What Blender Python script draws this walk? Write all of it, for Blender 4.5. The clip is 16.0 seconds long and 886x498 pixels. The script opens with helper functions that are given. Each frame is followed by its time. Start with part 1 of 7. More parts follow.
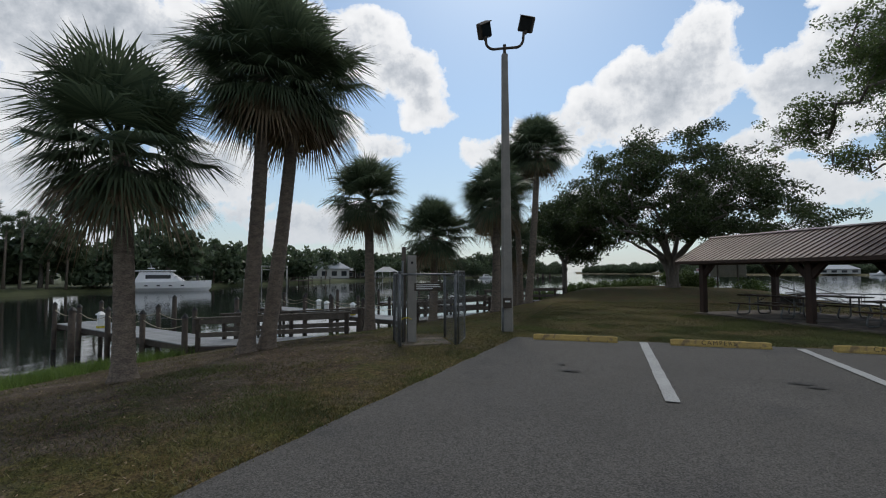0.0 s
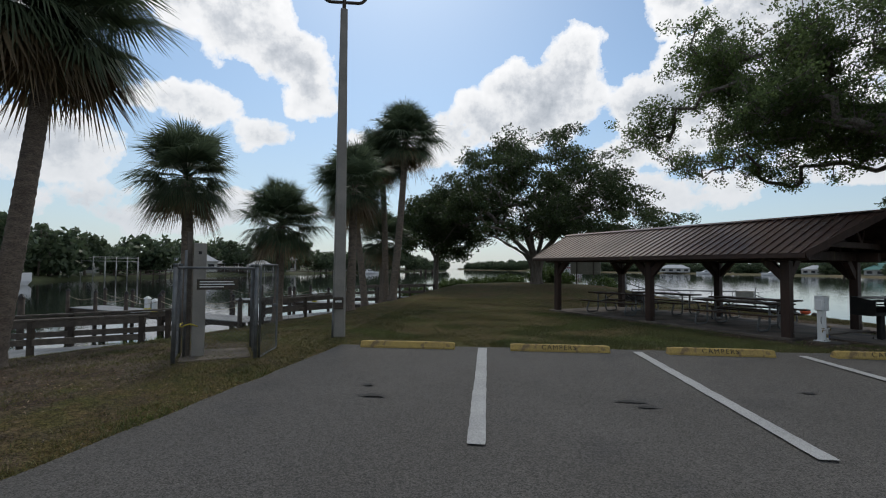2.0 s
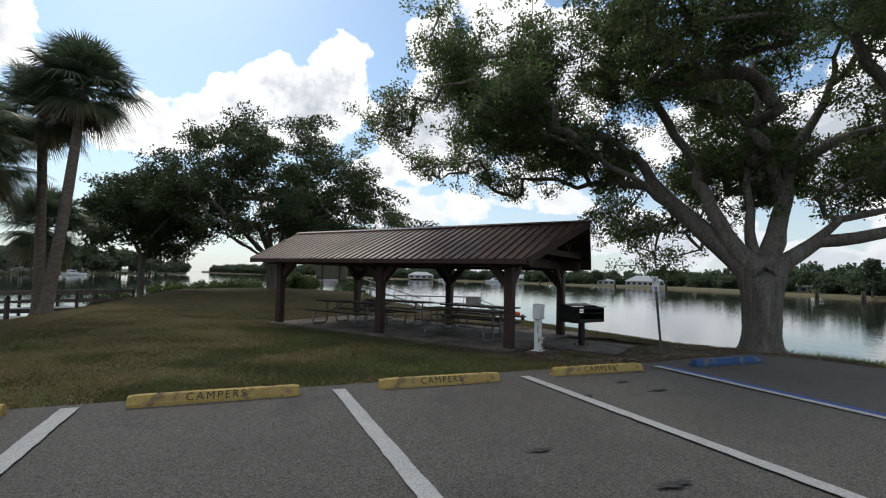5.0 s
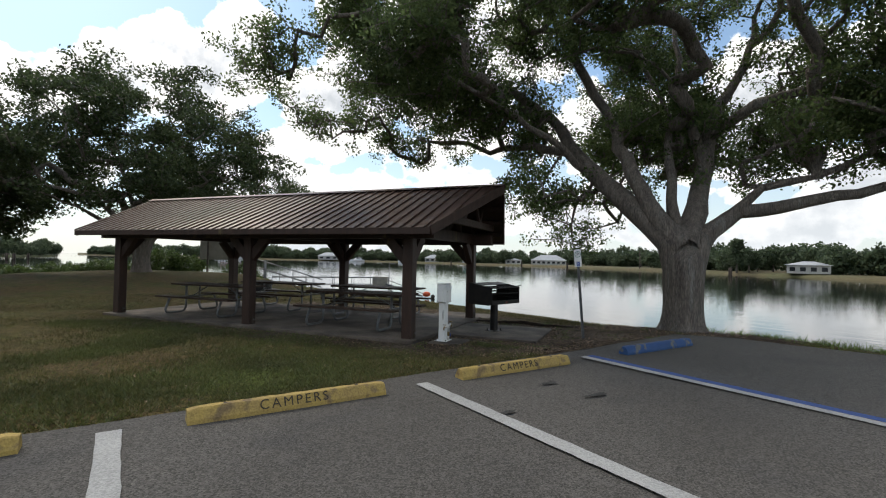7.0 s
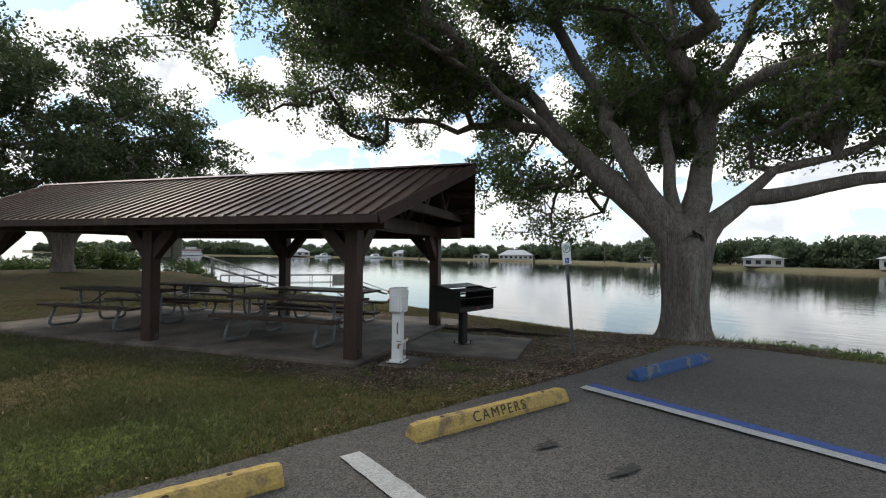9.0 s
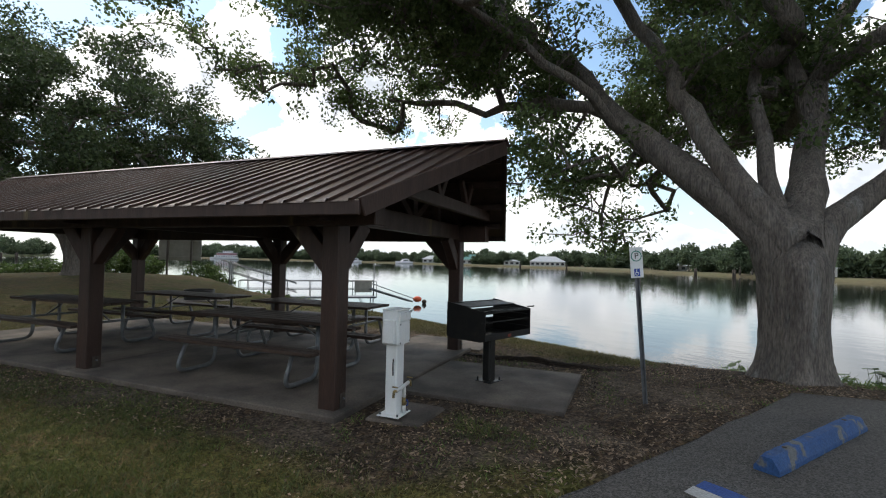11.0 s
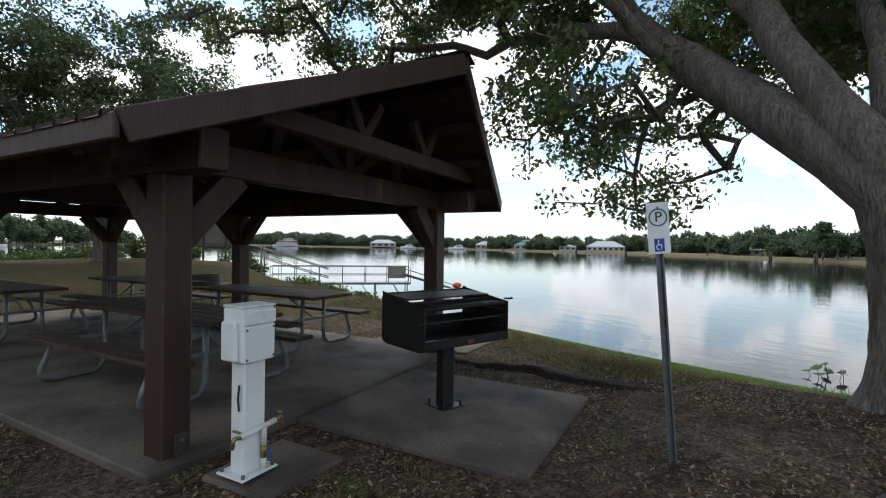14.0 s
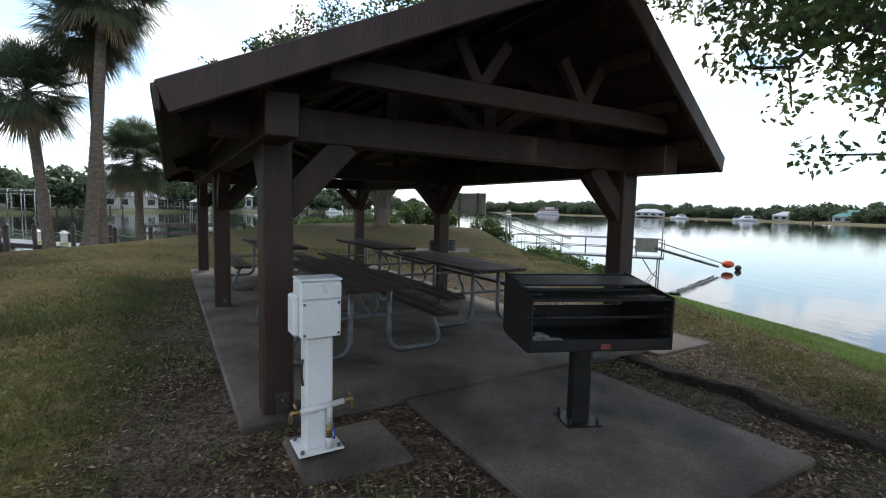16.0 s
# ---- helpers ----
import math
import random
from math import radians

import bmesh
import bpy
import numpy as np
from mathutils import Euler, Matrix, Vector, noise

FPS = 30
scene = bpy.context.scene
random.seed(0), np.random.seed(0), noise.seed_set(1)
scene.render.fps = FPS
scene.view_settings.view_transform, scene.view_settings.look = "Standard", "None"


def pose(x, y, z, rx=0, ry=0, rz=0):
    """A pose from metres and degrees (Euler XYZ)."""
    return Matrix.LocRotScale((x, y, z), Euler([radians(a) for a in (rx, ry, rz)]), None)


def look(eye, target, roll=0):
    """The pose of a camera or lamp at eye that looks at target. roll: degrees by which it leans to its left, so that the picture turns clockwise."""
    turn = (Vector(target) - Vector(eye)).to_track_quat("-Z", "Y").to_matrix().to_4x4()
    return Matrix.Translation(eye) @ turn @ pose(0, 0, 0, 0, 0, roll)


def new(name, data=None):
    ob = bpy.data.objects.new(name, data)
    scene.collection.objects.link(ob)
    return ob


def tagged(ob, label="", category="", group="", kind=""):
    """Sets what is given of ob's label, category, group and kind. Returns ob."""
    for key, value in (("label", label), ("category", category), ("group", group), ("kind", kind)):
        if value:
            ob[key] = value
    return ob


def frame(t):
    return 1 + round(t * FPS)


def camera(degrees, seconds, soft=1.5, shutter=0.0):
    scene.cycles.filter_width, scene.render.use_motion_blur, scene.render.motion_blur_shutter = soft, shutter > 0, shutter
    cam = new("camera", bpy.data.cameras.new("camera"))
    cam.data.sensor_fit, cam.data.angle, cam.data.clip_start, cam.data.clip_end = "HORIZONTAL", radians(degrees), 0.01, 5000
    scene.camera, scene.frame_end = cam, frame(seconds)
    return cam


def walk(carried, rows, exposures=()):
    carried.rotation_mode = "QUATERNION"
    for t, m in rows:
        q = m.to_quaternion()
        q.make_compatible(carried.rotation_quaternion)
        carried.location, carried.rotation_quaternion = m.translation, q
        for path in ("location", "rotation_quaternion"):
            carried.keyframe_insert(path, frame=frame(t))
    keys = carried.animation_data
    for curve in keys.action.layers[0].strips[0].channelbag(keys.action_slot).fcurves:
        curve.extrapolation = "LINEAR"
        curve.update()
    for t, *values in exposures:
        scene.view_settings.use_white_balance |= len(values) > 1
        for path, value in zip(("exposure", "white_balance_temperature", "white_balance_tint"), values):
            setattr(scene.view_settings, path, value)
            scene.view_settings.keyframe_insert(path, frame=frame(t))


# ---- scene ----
cam = camera(86.8, 16.0, 1.1)
PATH = [
    (0, (-1.226, -11.085, 1.564), (-1.889, -9.201, 1.663), -0.2),
    (0.5, (-1.068, -10.573, 1.543), (-1.711, -8.682, 1.639), 0.1),
    (1, (-0.876, -10.091, 1.542), (-1.463, -8.182, 1.635), 0.2),
    (1.5, (-0.672, -9.57, 1.535), (-1.079, -7.613, 1.615), 0.7),
    (2, (-0.431, -9.026, 1.557), (-0.623, -7.037, 1.637), 0.5),
    (2.5, (-0.146, -8.519, 1.567), (-0.079, -6.522, 1.653), 0.8),
    (3, (0.05, -8.063, 1.572), (0.355, -6.089, 1.676), 0.7),
    (3.5, (0.343, -7.579, 1.53), (0.826, -5.641, 1.644), 0.7),
    (4, (0.546, -7.085, 1.548), (1.174, -5.189, 1.663), 0.7),
    (6.5, (2.102, -4.884, 1.449), (3.101, -3.153, 1.533), 2.0),
    (7, (2.419, -4.436, 1.424), (3.539, -2.78, 1.469), 1.1),
    (7.5, (2.693, -4.032, 1.443), (3.904, -2.44, 1.462), 0.3),
    (8, (2.999, -3.701, 1.434), (4.233, -2.127, 1.463), 0.7),
    (10.5, (4.682, -1.754, 1.484), (5.88, -0.153, 1.514), 1.3),
    (11, (5.012, -1.442, 1.476), (6.138, 0.211, 1.525), 1.3),
    (11.5, (5.349, -1.195, 1.476), (6.387, 0.514, 1.525), 1.2),
    (12, (5.559, -0.893, 1.481), (6.543, 0.847, 1.543), 1.4),
    (12.5, (5.828, -0.706, 1.451), (6.811, 1.035, 1.503), 1.9),
    (13, (6.146, -0.558, 1.403), (7.141, 1.175, 1.45), 1.8),
    (13.5, (6.578, -0.464, 1.383), (7.557, 1.28, 1.416), 1.3),
    (14, (6.998, -0.449, 1.368), (7.926, 1.323, 1.353), 0.9),
    (14.5, (7.358, -0.257, 1.403), (8.13, 1.586, 1.317), 0.8),
    (15, (7.759, -0.21, 1.379), (8.216, 1.733, 1.246), 1.0),
    (15.5, (8.005, -0.121, 1.392), (8.133, 1.869, 1.232), 1.2),
    (16, (8.2, -0.011, 1.405), (8.082, 1.979, 1.235), 1.4),
]
walk(cam, [(t, look(eye, target, roll)) for t, eye, target, roll in PATH],
     [(0, -0.25, 6350, 10), (2, -0.2, 6350, 10), (3.5, -0.05, 6350, 10), (7, 0.45, 6750, 10), (11, 0.68, 6600, 10), (13.5, 0.76, 6450, 10), (14.5, 0.80, 6400, 10), (16, 1.0, 6250, 10)])

# world: broken cloud over blue sky, low-contrast backlight
SUN_AZ, SUN_EL = -12.0, 47.0   # degrees clockwise from +Y, above the horizon
world = bpy.data.worlds.new("world")
scene.world = world
world.use_nodes = True


def build_world():
    nt = world.node_tree
    n, l = nt.nodes, nt.links
    n.clear()
    out, bg = n.new("ShaderNodeOutputWorld"), n.new("ShaderNodeBackground")
    sky = n.new("ShaderNodeTexSky")
    sky.sky_type, sky.sun_disc = "NISHITA", False
    sky.sun_elevation, sky.sun_rotation = radians(SUN_EL), radians(SUN_AZ)
    sky.air_density, sky.dust_density, sky.ozone_density = 1.0, 0.6, 1.0
    geo = n.new("ShaderNodeTexCoord")
    sep = n.new("ShaderNodeSeparateXYZ")
    l.new(geo.outputs["Generated"], sep.inputs[0])

    def math_node(op, a, b=None, clamp=False):
        m = n.new("ShaderNodeMath")
        m.operation, m.use_clamp = op, clamp
        for i, v in enumerate((a, b)):
            if v is None:
                continue
            if isinstance(v, (int, float)):
                m.inputs[i].default_value = v
            else:
                l.new(v, m.inputs[i])
        return m.outputs[0]
    # broken low cloud seen in perspective: direction divided by (height + a little)
    h = math_node("ADD", math_node("MAXIMUM", sep.outputs[2], 0.0), 0.35)
    comb = n.new("ShaderNodeCombineXYZ")
    l.new(math_node("DIVIDE", sep.outputs[0], h), comb.inputs[0])
    l.new(math_node("DIVIDE", sep.outputs[1], h), comb.inputs[1])
    l.new(math_node("MULTIPLY", sep.outputs[2], 2.0), comb.inputs[2])

    def tex(source, offset, scale, detail, rough):
        add = n.new("ShaderNodeVectorMath")
        add.operation = "ADD"
        add.inputs[1].default_value = offset
        l.new(source, add.inputs[0])
        t = n.new("ShaderNodeTexNoise")
        t.inputs["Scale"].default_value, t.inputs["Detail"].default_value = scale, detail
        t.inputs["Roughness"].default_value, t.inputs["Distortion"].default_value = rough, 0.0
        l.new(add.outputs[0], t.inputs["Vector"])
        return t.outputs["Fac"]
    nrm = n.new("ShaderNodeVectorMath")
    nrm.operation = "NORMALIZE"
    l.new(geo.outputs["Generated"], nrm.inputs[0])

    def along(v):
        dot = n.new("ShaderNodeVectorMath")
        dot.operation, dot.inputs[1].default_value = "DOT_PRODUCT", v
        l.new(nrm.outputs[0], dot.inputs[0])
        return dot.outputs["Value"]

    def heap(az, el, ra, rb):
        """Highest at the heart of a cumulus heap, 0 on its outline."""
        a, e = radians(az), radians(el)
        right = Vector((math.cos(a), -math.sin(a), 0))
        up = Vector((-math.sin(a) * math.sin(e), -math.cos(a) * math.sin(e), math.cos(e)))
        u = math_node("DIVIDE", along(right), math.sin(radians(ra * 1.18)))
        v = math_node("DIVIDE", along(up), math.sin(radians(rb * 1.18)))
        d = math_node("ADD", math_node("MULTIPLY", u, u), math_node("MULTIPLY", v, v))
        return math_node("MULTIPLY", math_node("SUBTRACT", 1.0, d), min(1.0, 0.25 + 0.18 * rb))
    heaps = None
    for c in CLOUDS:
        f = heap(*c)
        heaps = f if heaps is None else math_node("SMOOTH_MAX", heaps, f)
    for node in n:
        if node.type == "MATH" and node.operation == "SMOOTH_MAX":
            node.inputs[2].default_value = 0.35
    heaps = math_node("MAXIMUM", heaps, -1.2)
    deck = math_node("MULTIPLY", math_node("SUBTRACT", tex(comb.outputs[0], CLOUD_OFFSET, 1.5, 4.0, 0.5), 0.47), 7.0)
    gap = None
    for az, el, r0, r1, w in GAPS:
        a, e = radians(az), radians(el)
        mr = n.new("ShaderNodeMapRange")
        mr.interpolation_type = "SMOOTHSTEP"
        for i, v in enumerate((math.cos(radians(r1)), math.cos(radians(r0)), 0.0, w)):
            mr.inputs[i + 1].default_value = v
        l.new(along((math.sin(a) * math.cos(e), math.cos(a) * math.cos(e), math.sin(e))), mr.inputs[0])
        gap = mr.outputs[0] if gap is None else math_node("MAXIMUM", gap, mr.outputs[0])
    deck = math_node("SUBTRACT", deck, gap)
    body0 = math_node("MAXIMUM", heaps, deck)
    big = tex(nrm.outputs[0], (3.1, 1.7, 0.4), 9.0, 3.0, 0.5)
    puff = tex(nrm.outputs[0], (7.3, 2.9, 1.4), 17.0, 9.0, 0.62)
    puff_up = tex(nrm.outputs[0], (7.3, 2.885, 1.38), 17.0, 9.0, 0.62)
    rough = math_node("ADD", math_node("MULTIPLY", math_node("SUBTRACT", big, 0.5), 2.2), math_node("MULTIPLY", math_node("SUBTRACT", puff, 0.5), 1.9))
    dens = math_node("ADD", body0, rough)
    relief = math_node("MULTIPLY", math_node("SUBTRACT", puff, puff_up), 1.1)
    lit = math_node("ADD", math_node("ADD", math_node("MULTIPLY", body0, 0.78), math_node("MULTIPLY", rough, 0.16)), relief)

    def ramp(src, stops):
        r = n.new("ShaderNodeValToRGB")
        r.color_ramp.elements[0].position, r.color_ramp.elements[0].color = stops[0][0], (*stops[0][1], 1)
        r.color_ramp.elements[1].position, r.color_ramp.elements[1].color = stops[-1][0], (*stops[-1][1], 1)
        for p, c in stops[1:-1]:
            e = r.color_ramp.elements.new(p)
            e.color = (*c, 1)
        l.new(src, r.inputs[0])
        return r.outputs[0]
    cover = ramp(dens, [(0.0, (0, 0, 0)), (0.08, (0.5,) * 3), (0.26, (1, 1, 1))])
    # thin sunlit edges bright, thick bellies grey
    body = ramp(lit, [(0.12, (9.0, 8.9, 8.8)), (0.42, (7.9, 7.9, 7.9)), (0.66, (5.7, 5.9, 6.2)), (0.95, (3.8, 4.1, 4.5))])
    mix = n.new("ShaderNodeMixRGB")
    l.new(cover, mix.inputs[0])
    tone = n.new("ShaderNodeMixRGB")
    tone.blend_type, tone.inputs[0].default_value, tone.inputs[2].default_value = "MULTIPLY", 1.0, (0.88, 1.0, 1.02, 1)
    l.new(sky.outputs[0], tone.inputs[1])
    l.new(tone.outputs[0], mix.inputs[1])
    l.new(body, mix.inputs[2])
    # pale haze toward the horizon
    haze = n.new("ShaderNodeMixRGB")
    l.new(ramp(sep.outputs[2], [(0.0, (0.8,) * 3), (0.12, (0.5,) * 3), (0.34, (0.1,) * 3), (0.6, (0, 0, 0))]), haze.inputs[0])
    l.new(mix.outputs[0], haze.inputs[1])
    haze.inputs[2].default_value = (4.5, 4.9, 5.3, 1)
    bg.inputs[1].default_value = 0.13
    l.new(haze.outputs[0], bg.inputs[0])
    l.new(bg.outputs[0], out.inputs[0])


CLOUD_OFFSET = (3.1, 1.7, 0.4)
# cumulus heaps: bearing, height, half width, half height in degrees
CLOUDS = [(6.6, 19.5, 6.5, 4.6), (9.8, 23.0, 3.6, 3.4), (1.5, 17.8, 6, 3.0), (-5, 16.0, 5, 2.6), (-11, 14.2, 5, 2.4),
          (20, 18.0, 5.5, 4.2), (25, 20.5, 6, 4.2), (15.5, 13.0, 3.8, 1.5), (-24, 23.0, 4.2, 3.2), (-29, 25.5, 5, 3.4),
          (-21, 19.5, 3.2, 2.6), (-27, 14.6, 3.6, 1.5), (-46, 11.5, 5, 3.4), (-34.5, 17, 4, 1.8), (-55, 23, 10, 5), (-64, 24, 11, 7),
          (-37, 27.5, 7, 3.2), (-58, 9, 9, 3), (-36, 6, 10, 2.2), (12, 8.5, 14, 2.2), (34, 24, 9, 7)]
# clear blue between them: bearing, height, inner and outer angle, weight
GAPS = [(-15, 20, 16, 36, 3.0), (-42, 17, 8, 16, 2.5)]
build_world()
sun = new("sun", bpy.data.lights.new("sun", "SUN"))
sun.data.energy, sun.data.angle, sun.data.color = 1.35, radians(14), (1.0, 0.92, 0.80)
sun.matrix_world = look((0, 0, 30), (-30 * math.sin(radians(SUN_AZ)) * math.cos(radians(SUN_EL)),
                                     -30 * math.cos(radians(SUN_AZ)) * math.cos(radians(SUN_EL)),
                                     30 - 30 * math.sin(radians(SUN_EL))))


# ---- materials ----
def rgb(c):
    return (*c, 1.0)


def material(name, base, second=None, rough=0.7, metal=0.0, scale=6.0, fine=60.0, mix=(0.35, 0.65), bump=0.2, bump_dist=0.01,
             fine_amount=0.35, stretch=None, spec=0.4, third=None, third_range=(0.6, 0.72), third_scale=1.3, random=0.0, coords="Object", speckle=0.0):
    """Two colours broken up by noise at two scales, an optional stain, and a fine bump."""
    m = bpy.data.materials.new(name)
    m.use_nodes = True
    nt = m.node_tree
    n, l = nt.nodes, nt.links
    b = n["Principled BSDF"]
    b.inputs["Roughness"].default_value, b.inputs["Metallic"].default_value = rough, metal
    b.inputs["Specular IOR Level"].default_value = spec
    tc = n.new("ShaderNodeTexCoord")
    vec = tc.outputs[coords]
    if stretch:
        mp = n.new("ShaderNodeMapping")
        mp.inputs["Scale"].default_value = stretch
        l.new(vec, mp.inputs[0])
        vec = mp.outputs[0]

    def tex(s, detail=6):
        t = n.new("ShaderNodeTexNoise")
        t.inputs["Scale"].default_value, t.inputs["Detail"].default_value = s, detail
        l.new(vec, t.inputs["Vector"])
        return t.outputs["Fac"]

    def ramp(src, a, bb):
        r = n.new("ShaderNodeMapRange")
        r.inputs[1].default_value, r.inputs[2].default_value = a, bb
        l.new(src, r.inputs[0])
        return r.outputs[0]

    def mixer(fac, c1, c2):
        x = n.new("ShaderNodeMixRGB")
        for i, v in enumerate((fac, c1, c2)):
            if isinstance(v, (int, float)):
                x.inputs[i].default_value = v
            elif isinstance(v, tuple):
                x.inputs[i].default_value = rgb(v)
            else:
                l.new(v, x.inputs[i])
        return x
    second = second or tuple(c * 0.7 for c in base)
    big, small = tex(scale), tex(fine, 3)
    col = mixer(ramp(big, *mix), base, second).outputs[0]
    if third:
        col = mixer(ramp(tex(third_scale, 8), *third_range), col, third).outputs[0]
    dark = mixer(fine_amount, col, col)
    dark.blend_type = "MULTIPLY"
    g = n.new("ShaderNodeMapRange")
    g.inputs[1].default_value, g.inputs[2].default_value, g.inputs[3].default_value, g.inputs[4].default_value = 0.3, 0.7, 0.45, 1.35
    l.new(small, g.inputs[0])
    gray = n.new("ShaderNodeCombineXYZ")
    for i in range(3):
        l.new(g.outputs[0], gray.inputs[i])
    l.new(gray.outputs[0], dark.inputs[2])
    col = dark.outputs[0]
    if speckle:
        vo = n.new("ShaderNodeTexVoronoi")
        vo.inputs["Scale"].default_value = 85.0
        l.new(vec, vo.inputs["Vector"])
        sp = n.new("ShaderNodeSeparateColor")
        l.new(vo.outputs["Color"], sp.inputs[0])
        mr = n.new("ShaderNodeMapRange")
        mr.inputs[3].default_value, mr.inputs[4].default_value = 1 - speckle * 0.75, 1 + speckle * 0.75
        l.new(sp.outputs[0], mr.inputs[0])
        hv = n.new("ShaderNodeHueSaturation")
        l.new(mr.outputs[0], hv.inputs["Value"])
        l.new(col, hv.inputs["Color"])
        col = hv.outputs[0]
    if random:
        info = n.new("ShaderNodeObjectInfo")
        isl = n.new("ShaderNodeNewGeometry")
        add = n.new("ShaderNodeMath")
        add.operation = "ADD"
        l.new(info.outputs["Random"], add.inputs[0])
        l.new(isl.outputs["Random Per Island"], add.inputs[1])
        fr = n.new("ShaderNodeMath")
        fr.operation = "FRACT"
        l.new(add.outputs[0], fr.inputs[0])
        hs = n.new("ShaderNodeHueSaturation")
        mr = n.new("ShaderNodeMapRange")
        mr.inputs[3].default_value, mr.inputs[4].default_value = 1 - random, 1 + random
        l.new(fr.outputs[0], mr.inputs[0])
        l.new(mr.outputs[0], hs.inputs["Value"])
        l.new(col, hs.inputs["Color"])
        col = hs.outputs[0]
    l.new(col, b.inputs["Base Color"])
    rr = n.new("ShaderNodeMapRange")
    rr.inputs[3].default_value, rr.inputs[4].default_value = max(rough - 0.12, 0.02), min(rough + 0.12, 1)
    l.new(big, rr.inputs[0])
    l.new(rr.outputs[0], b.inputs["Roughness"])
    if bump:
        bp = n.new("ShaderNodeBump")
        bp.inputs["Strength"].default_value, bp.inputs["Distance"].default_value = bump, bump_dist
        l.new(small, bp.inputs["Height"])
        l.new(bp.outputs[0], b.inputs["Normal"])
    return m


ASPHALT = material("asphalt", (0.066, 0.062, 0.056), (0.088, 0.083, 0.076), 0.9, scale=0.5, fine=85, bump=0.9, bump_dist=0.01,
                   fine_amount=0.6, third=(0.055, 0.053, 0.052), third_range=(0.58, 0.75), third_scale=0.8, speckle=0.72)
LINE_WHITE = material("line_white", (0.36, 0.365, 0.36), (0.31, 0.315, 0.31), 0.8, scale=2, fine=80, bump=0.4, fine_amount=0.25,
                      third=(0.16, 0.16, 0.16), third_range=(0.72, 0.8), third_scale=12, speckle=0.25)
LINE_BLUE = material("line_blue", (0.018, 0.06, 0.23), (0.03, 0.08, 0.27), 0.8, scale=5, fine=80, bump=0.4, fine_amount=0.4,
                     third=(0.10, 0.12, 0.20), third_range=(0.7, 0.8), third_scale=12, speckle=0.2)
STOP_YELLOW = material("stop_yellow", (0.42, 0.30, 0.085), (0.33, 0.235, 0.085), 0.85, scale=6, fine=60, bump=0.5, fine_amount=0.5,
                       third=(0.19, 0.135, 0.07), third_range=(0.56, 0.68), third_scale=7)
STOP_BLUE = material("stop_blue", (0.02, 0.065, 0.17), (0.028, 0.08, 0.21), 0.8, scale=6, fine=60, bump=0.5, fine_amount=0.5,
                     third=(0.13, 0.13, 0.125), third_range=(0.56, 0.64), third_scale=7)
BLACK_PAINT = material("black_paint", (0.03, 0.026, 0.02), (0.07, 0.058, 0.04), 0.85, scale=20)
CONCRETE = material("concrete", (0.150, 0.124, 0.099), (0.094, 0.077, 0.062), 0.85, scale=1.4, fine=55, bump=0.3, fine_amount=0.3,
                    third=(0.043, 0.036, 0.030), third_range=(0.46, 0.64), third_scale=1.1, speckle=0.25)
POLE_CONCRETE = material("pole_concrete", (0.27, 0.255, 0.23), (0.21, 0.20, 0.18), 0.85, scale=2, fine=70, bump=0.3)
BROWN_WOOD = material("brown_stained_wood", (0.046, 0.023, 0.016), (0.031, 0.017, 0.012), 0.55, scale=3, fine=30, stretch=(3, 3, 0.4),
                      bump=0.3, fine_amount=0.4, third=(0.10, 0.075, 0.03), third_range=(0.66, 0.74), third_scale=1.2)
ROOF_METAL = material("brown_roof_metal", (0.085, 0.047, 0.035), (0.062, 0.037, 0.03), 0.42, metal=0.25, scale=0.8, fine=25, bump=0.05,
                      fine_amount=0.25, third=(0.11, 0.08, 0.066), third_range=(0.6, 0.72), third_scale=1.6, spec=0.5)
TABLE_WOOD = material("table_plank", (0.060, 0.039, 0.029), (0.038, 0.026, 0.02), 0.66, spec=0.25, scale=4, fine=40, stretch=(6, 0.5, 6), bump=0.3,
                      fine_amount=0.45, random=0.18)
GALV = material("galvanised_steel", (0.17, 0.178, 0.182), (0.115, 0.12, 0.122), 0.5, metal=0.55, scale=9, fine=90, bump=0.05, fine_amount=0.2)
BLACK_STEEL = material("black_steel", (0.012, 0.012, 0.012), (0.022, 0.02, 0.018), 0.5, metal=0.3, scale=7, fine=60, bump=0.15,
                       third=(0.05, 0.035, 0.025), third_range=(0.66, 0.76), third_scale=4)
WHITE_PAINT = material("white_painted_steel", (0.74, 0.75, 0.74), (0.68, 0.69, 0.67), 0.4, scale=3, fine=60, bump=0.05, fine_amount=0.08,
                       third=(0.5, 0.48, 0.42), third_range=(0.64, 0.74), third_scale=5)
PVC = material("pvc_pipe", (0.62, 0.62, 0.6), (0.55, 0.53, 0.5), 0.45, scale=8, fine=60, bump=0.05, fine_amount=0.15)
BLUE_PAINT = material("blue_paint", (0.02, 0.07, 0.35), None, 0.5, scale=12)
BRASS = material("brass", (0.35, 0.25, 0.1), (0.2, 0.16, 0.09), 0.45, metal=0.8, scale=15)
SIGN_WHITE = material("sign_white", (0.72, 0.73, 0.72), (0.66, 0.67, 0.66), 0.45, scale=5, bump=0.03, fine_amount=0.06)
SIGN_GREEN = material("sign_green", (0.02, 0.22, 0.16), None, 0.5, scale=12, bump=0.02)
SIGN_GREY = material("sign_back_grey", (0.30, 0.28, 0.235), (0.24, 0.225, 0.19), 0.6, scale=3, bump=0.05)
RED_PAINT = material("red_paint", (0.22, 0.05, 0.035), None, 0.6, scale=10)
ORANGE = material("buoy_orange", (0.65, 0.10, 0.03), (0.5, 0.08, 0.03), 0.6, scale=6)
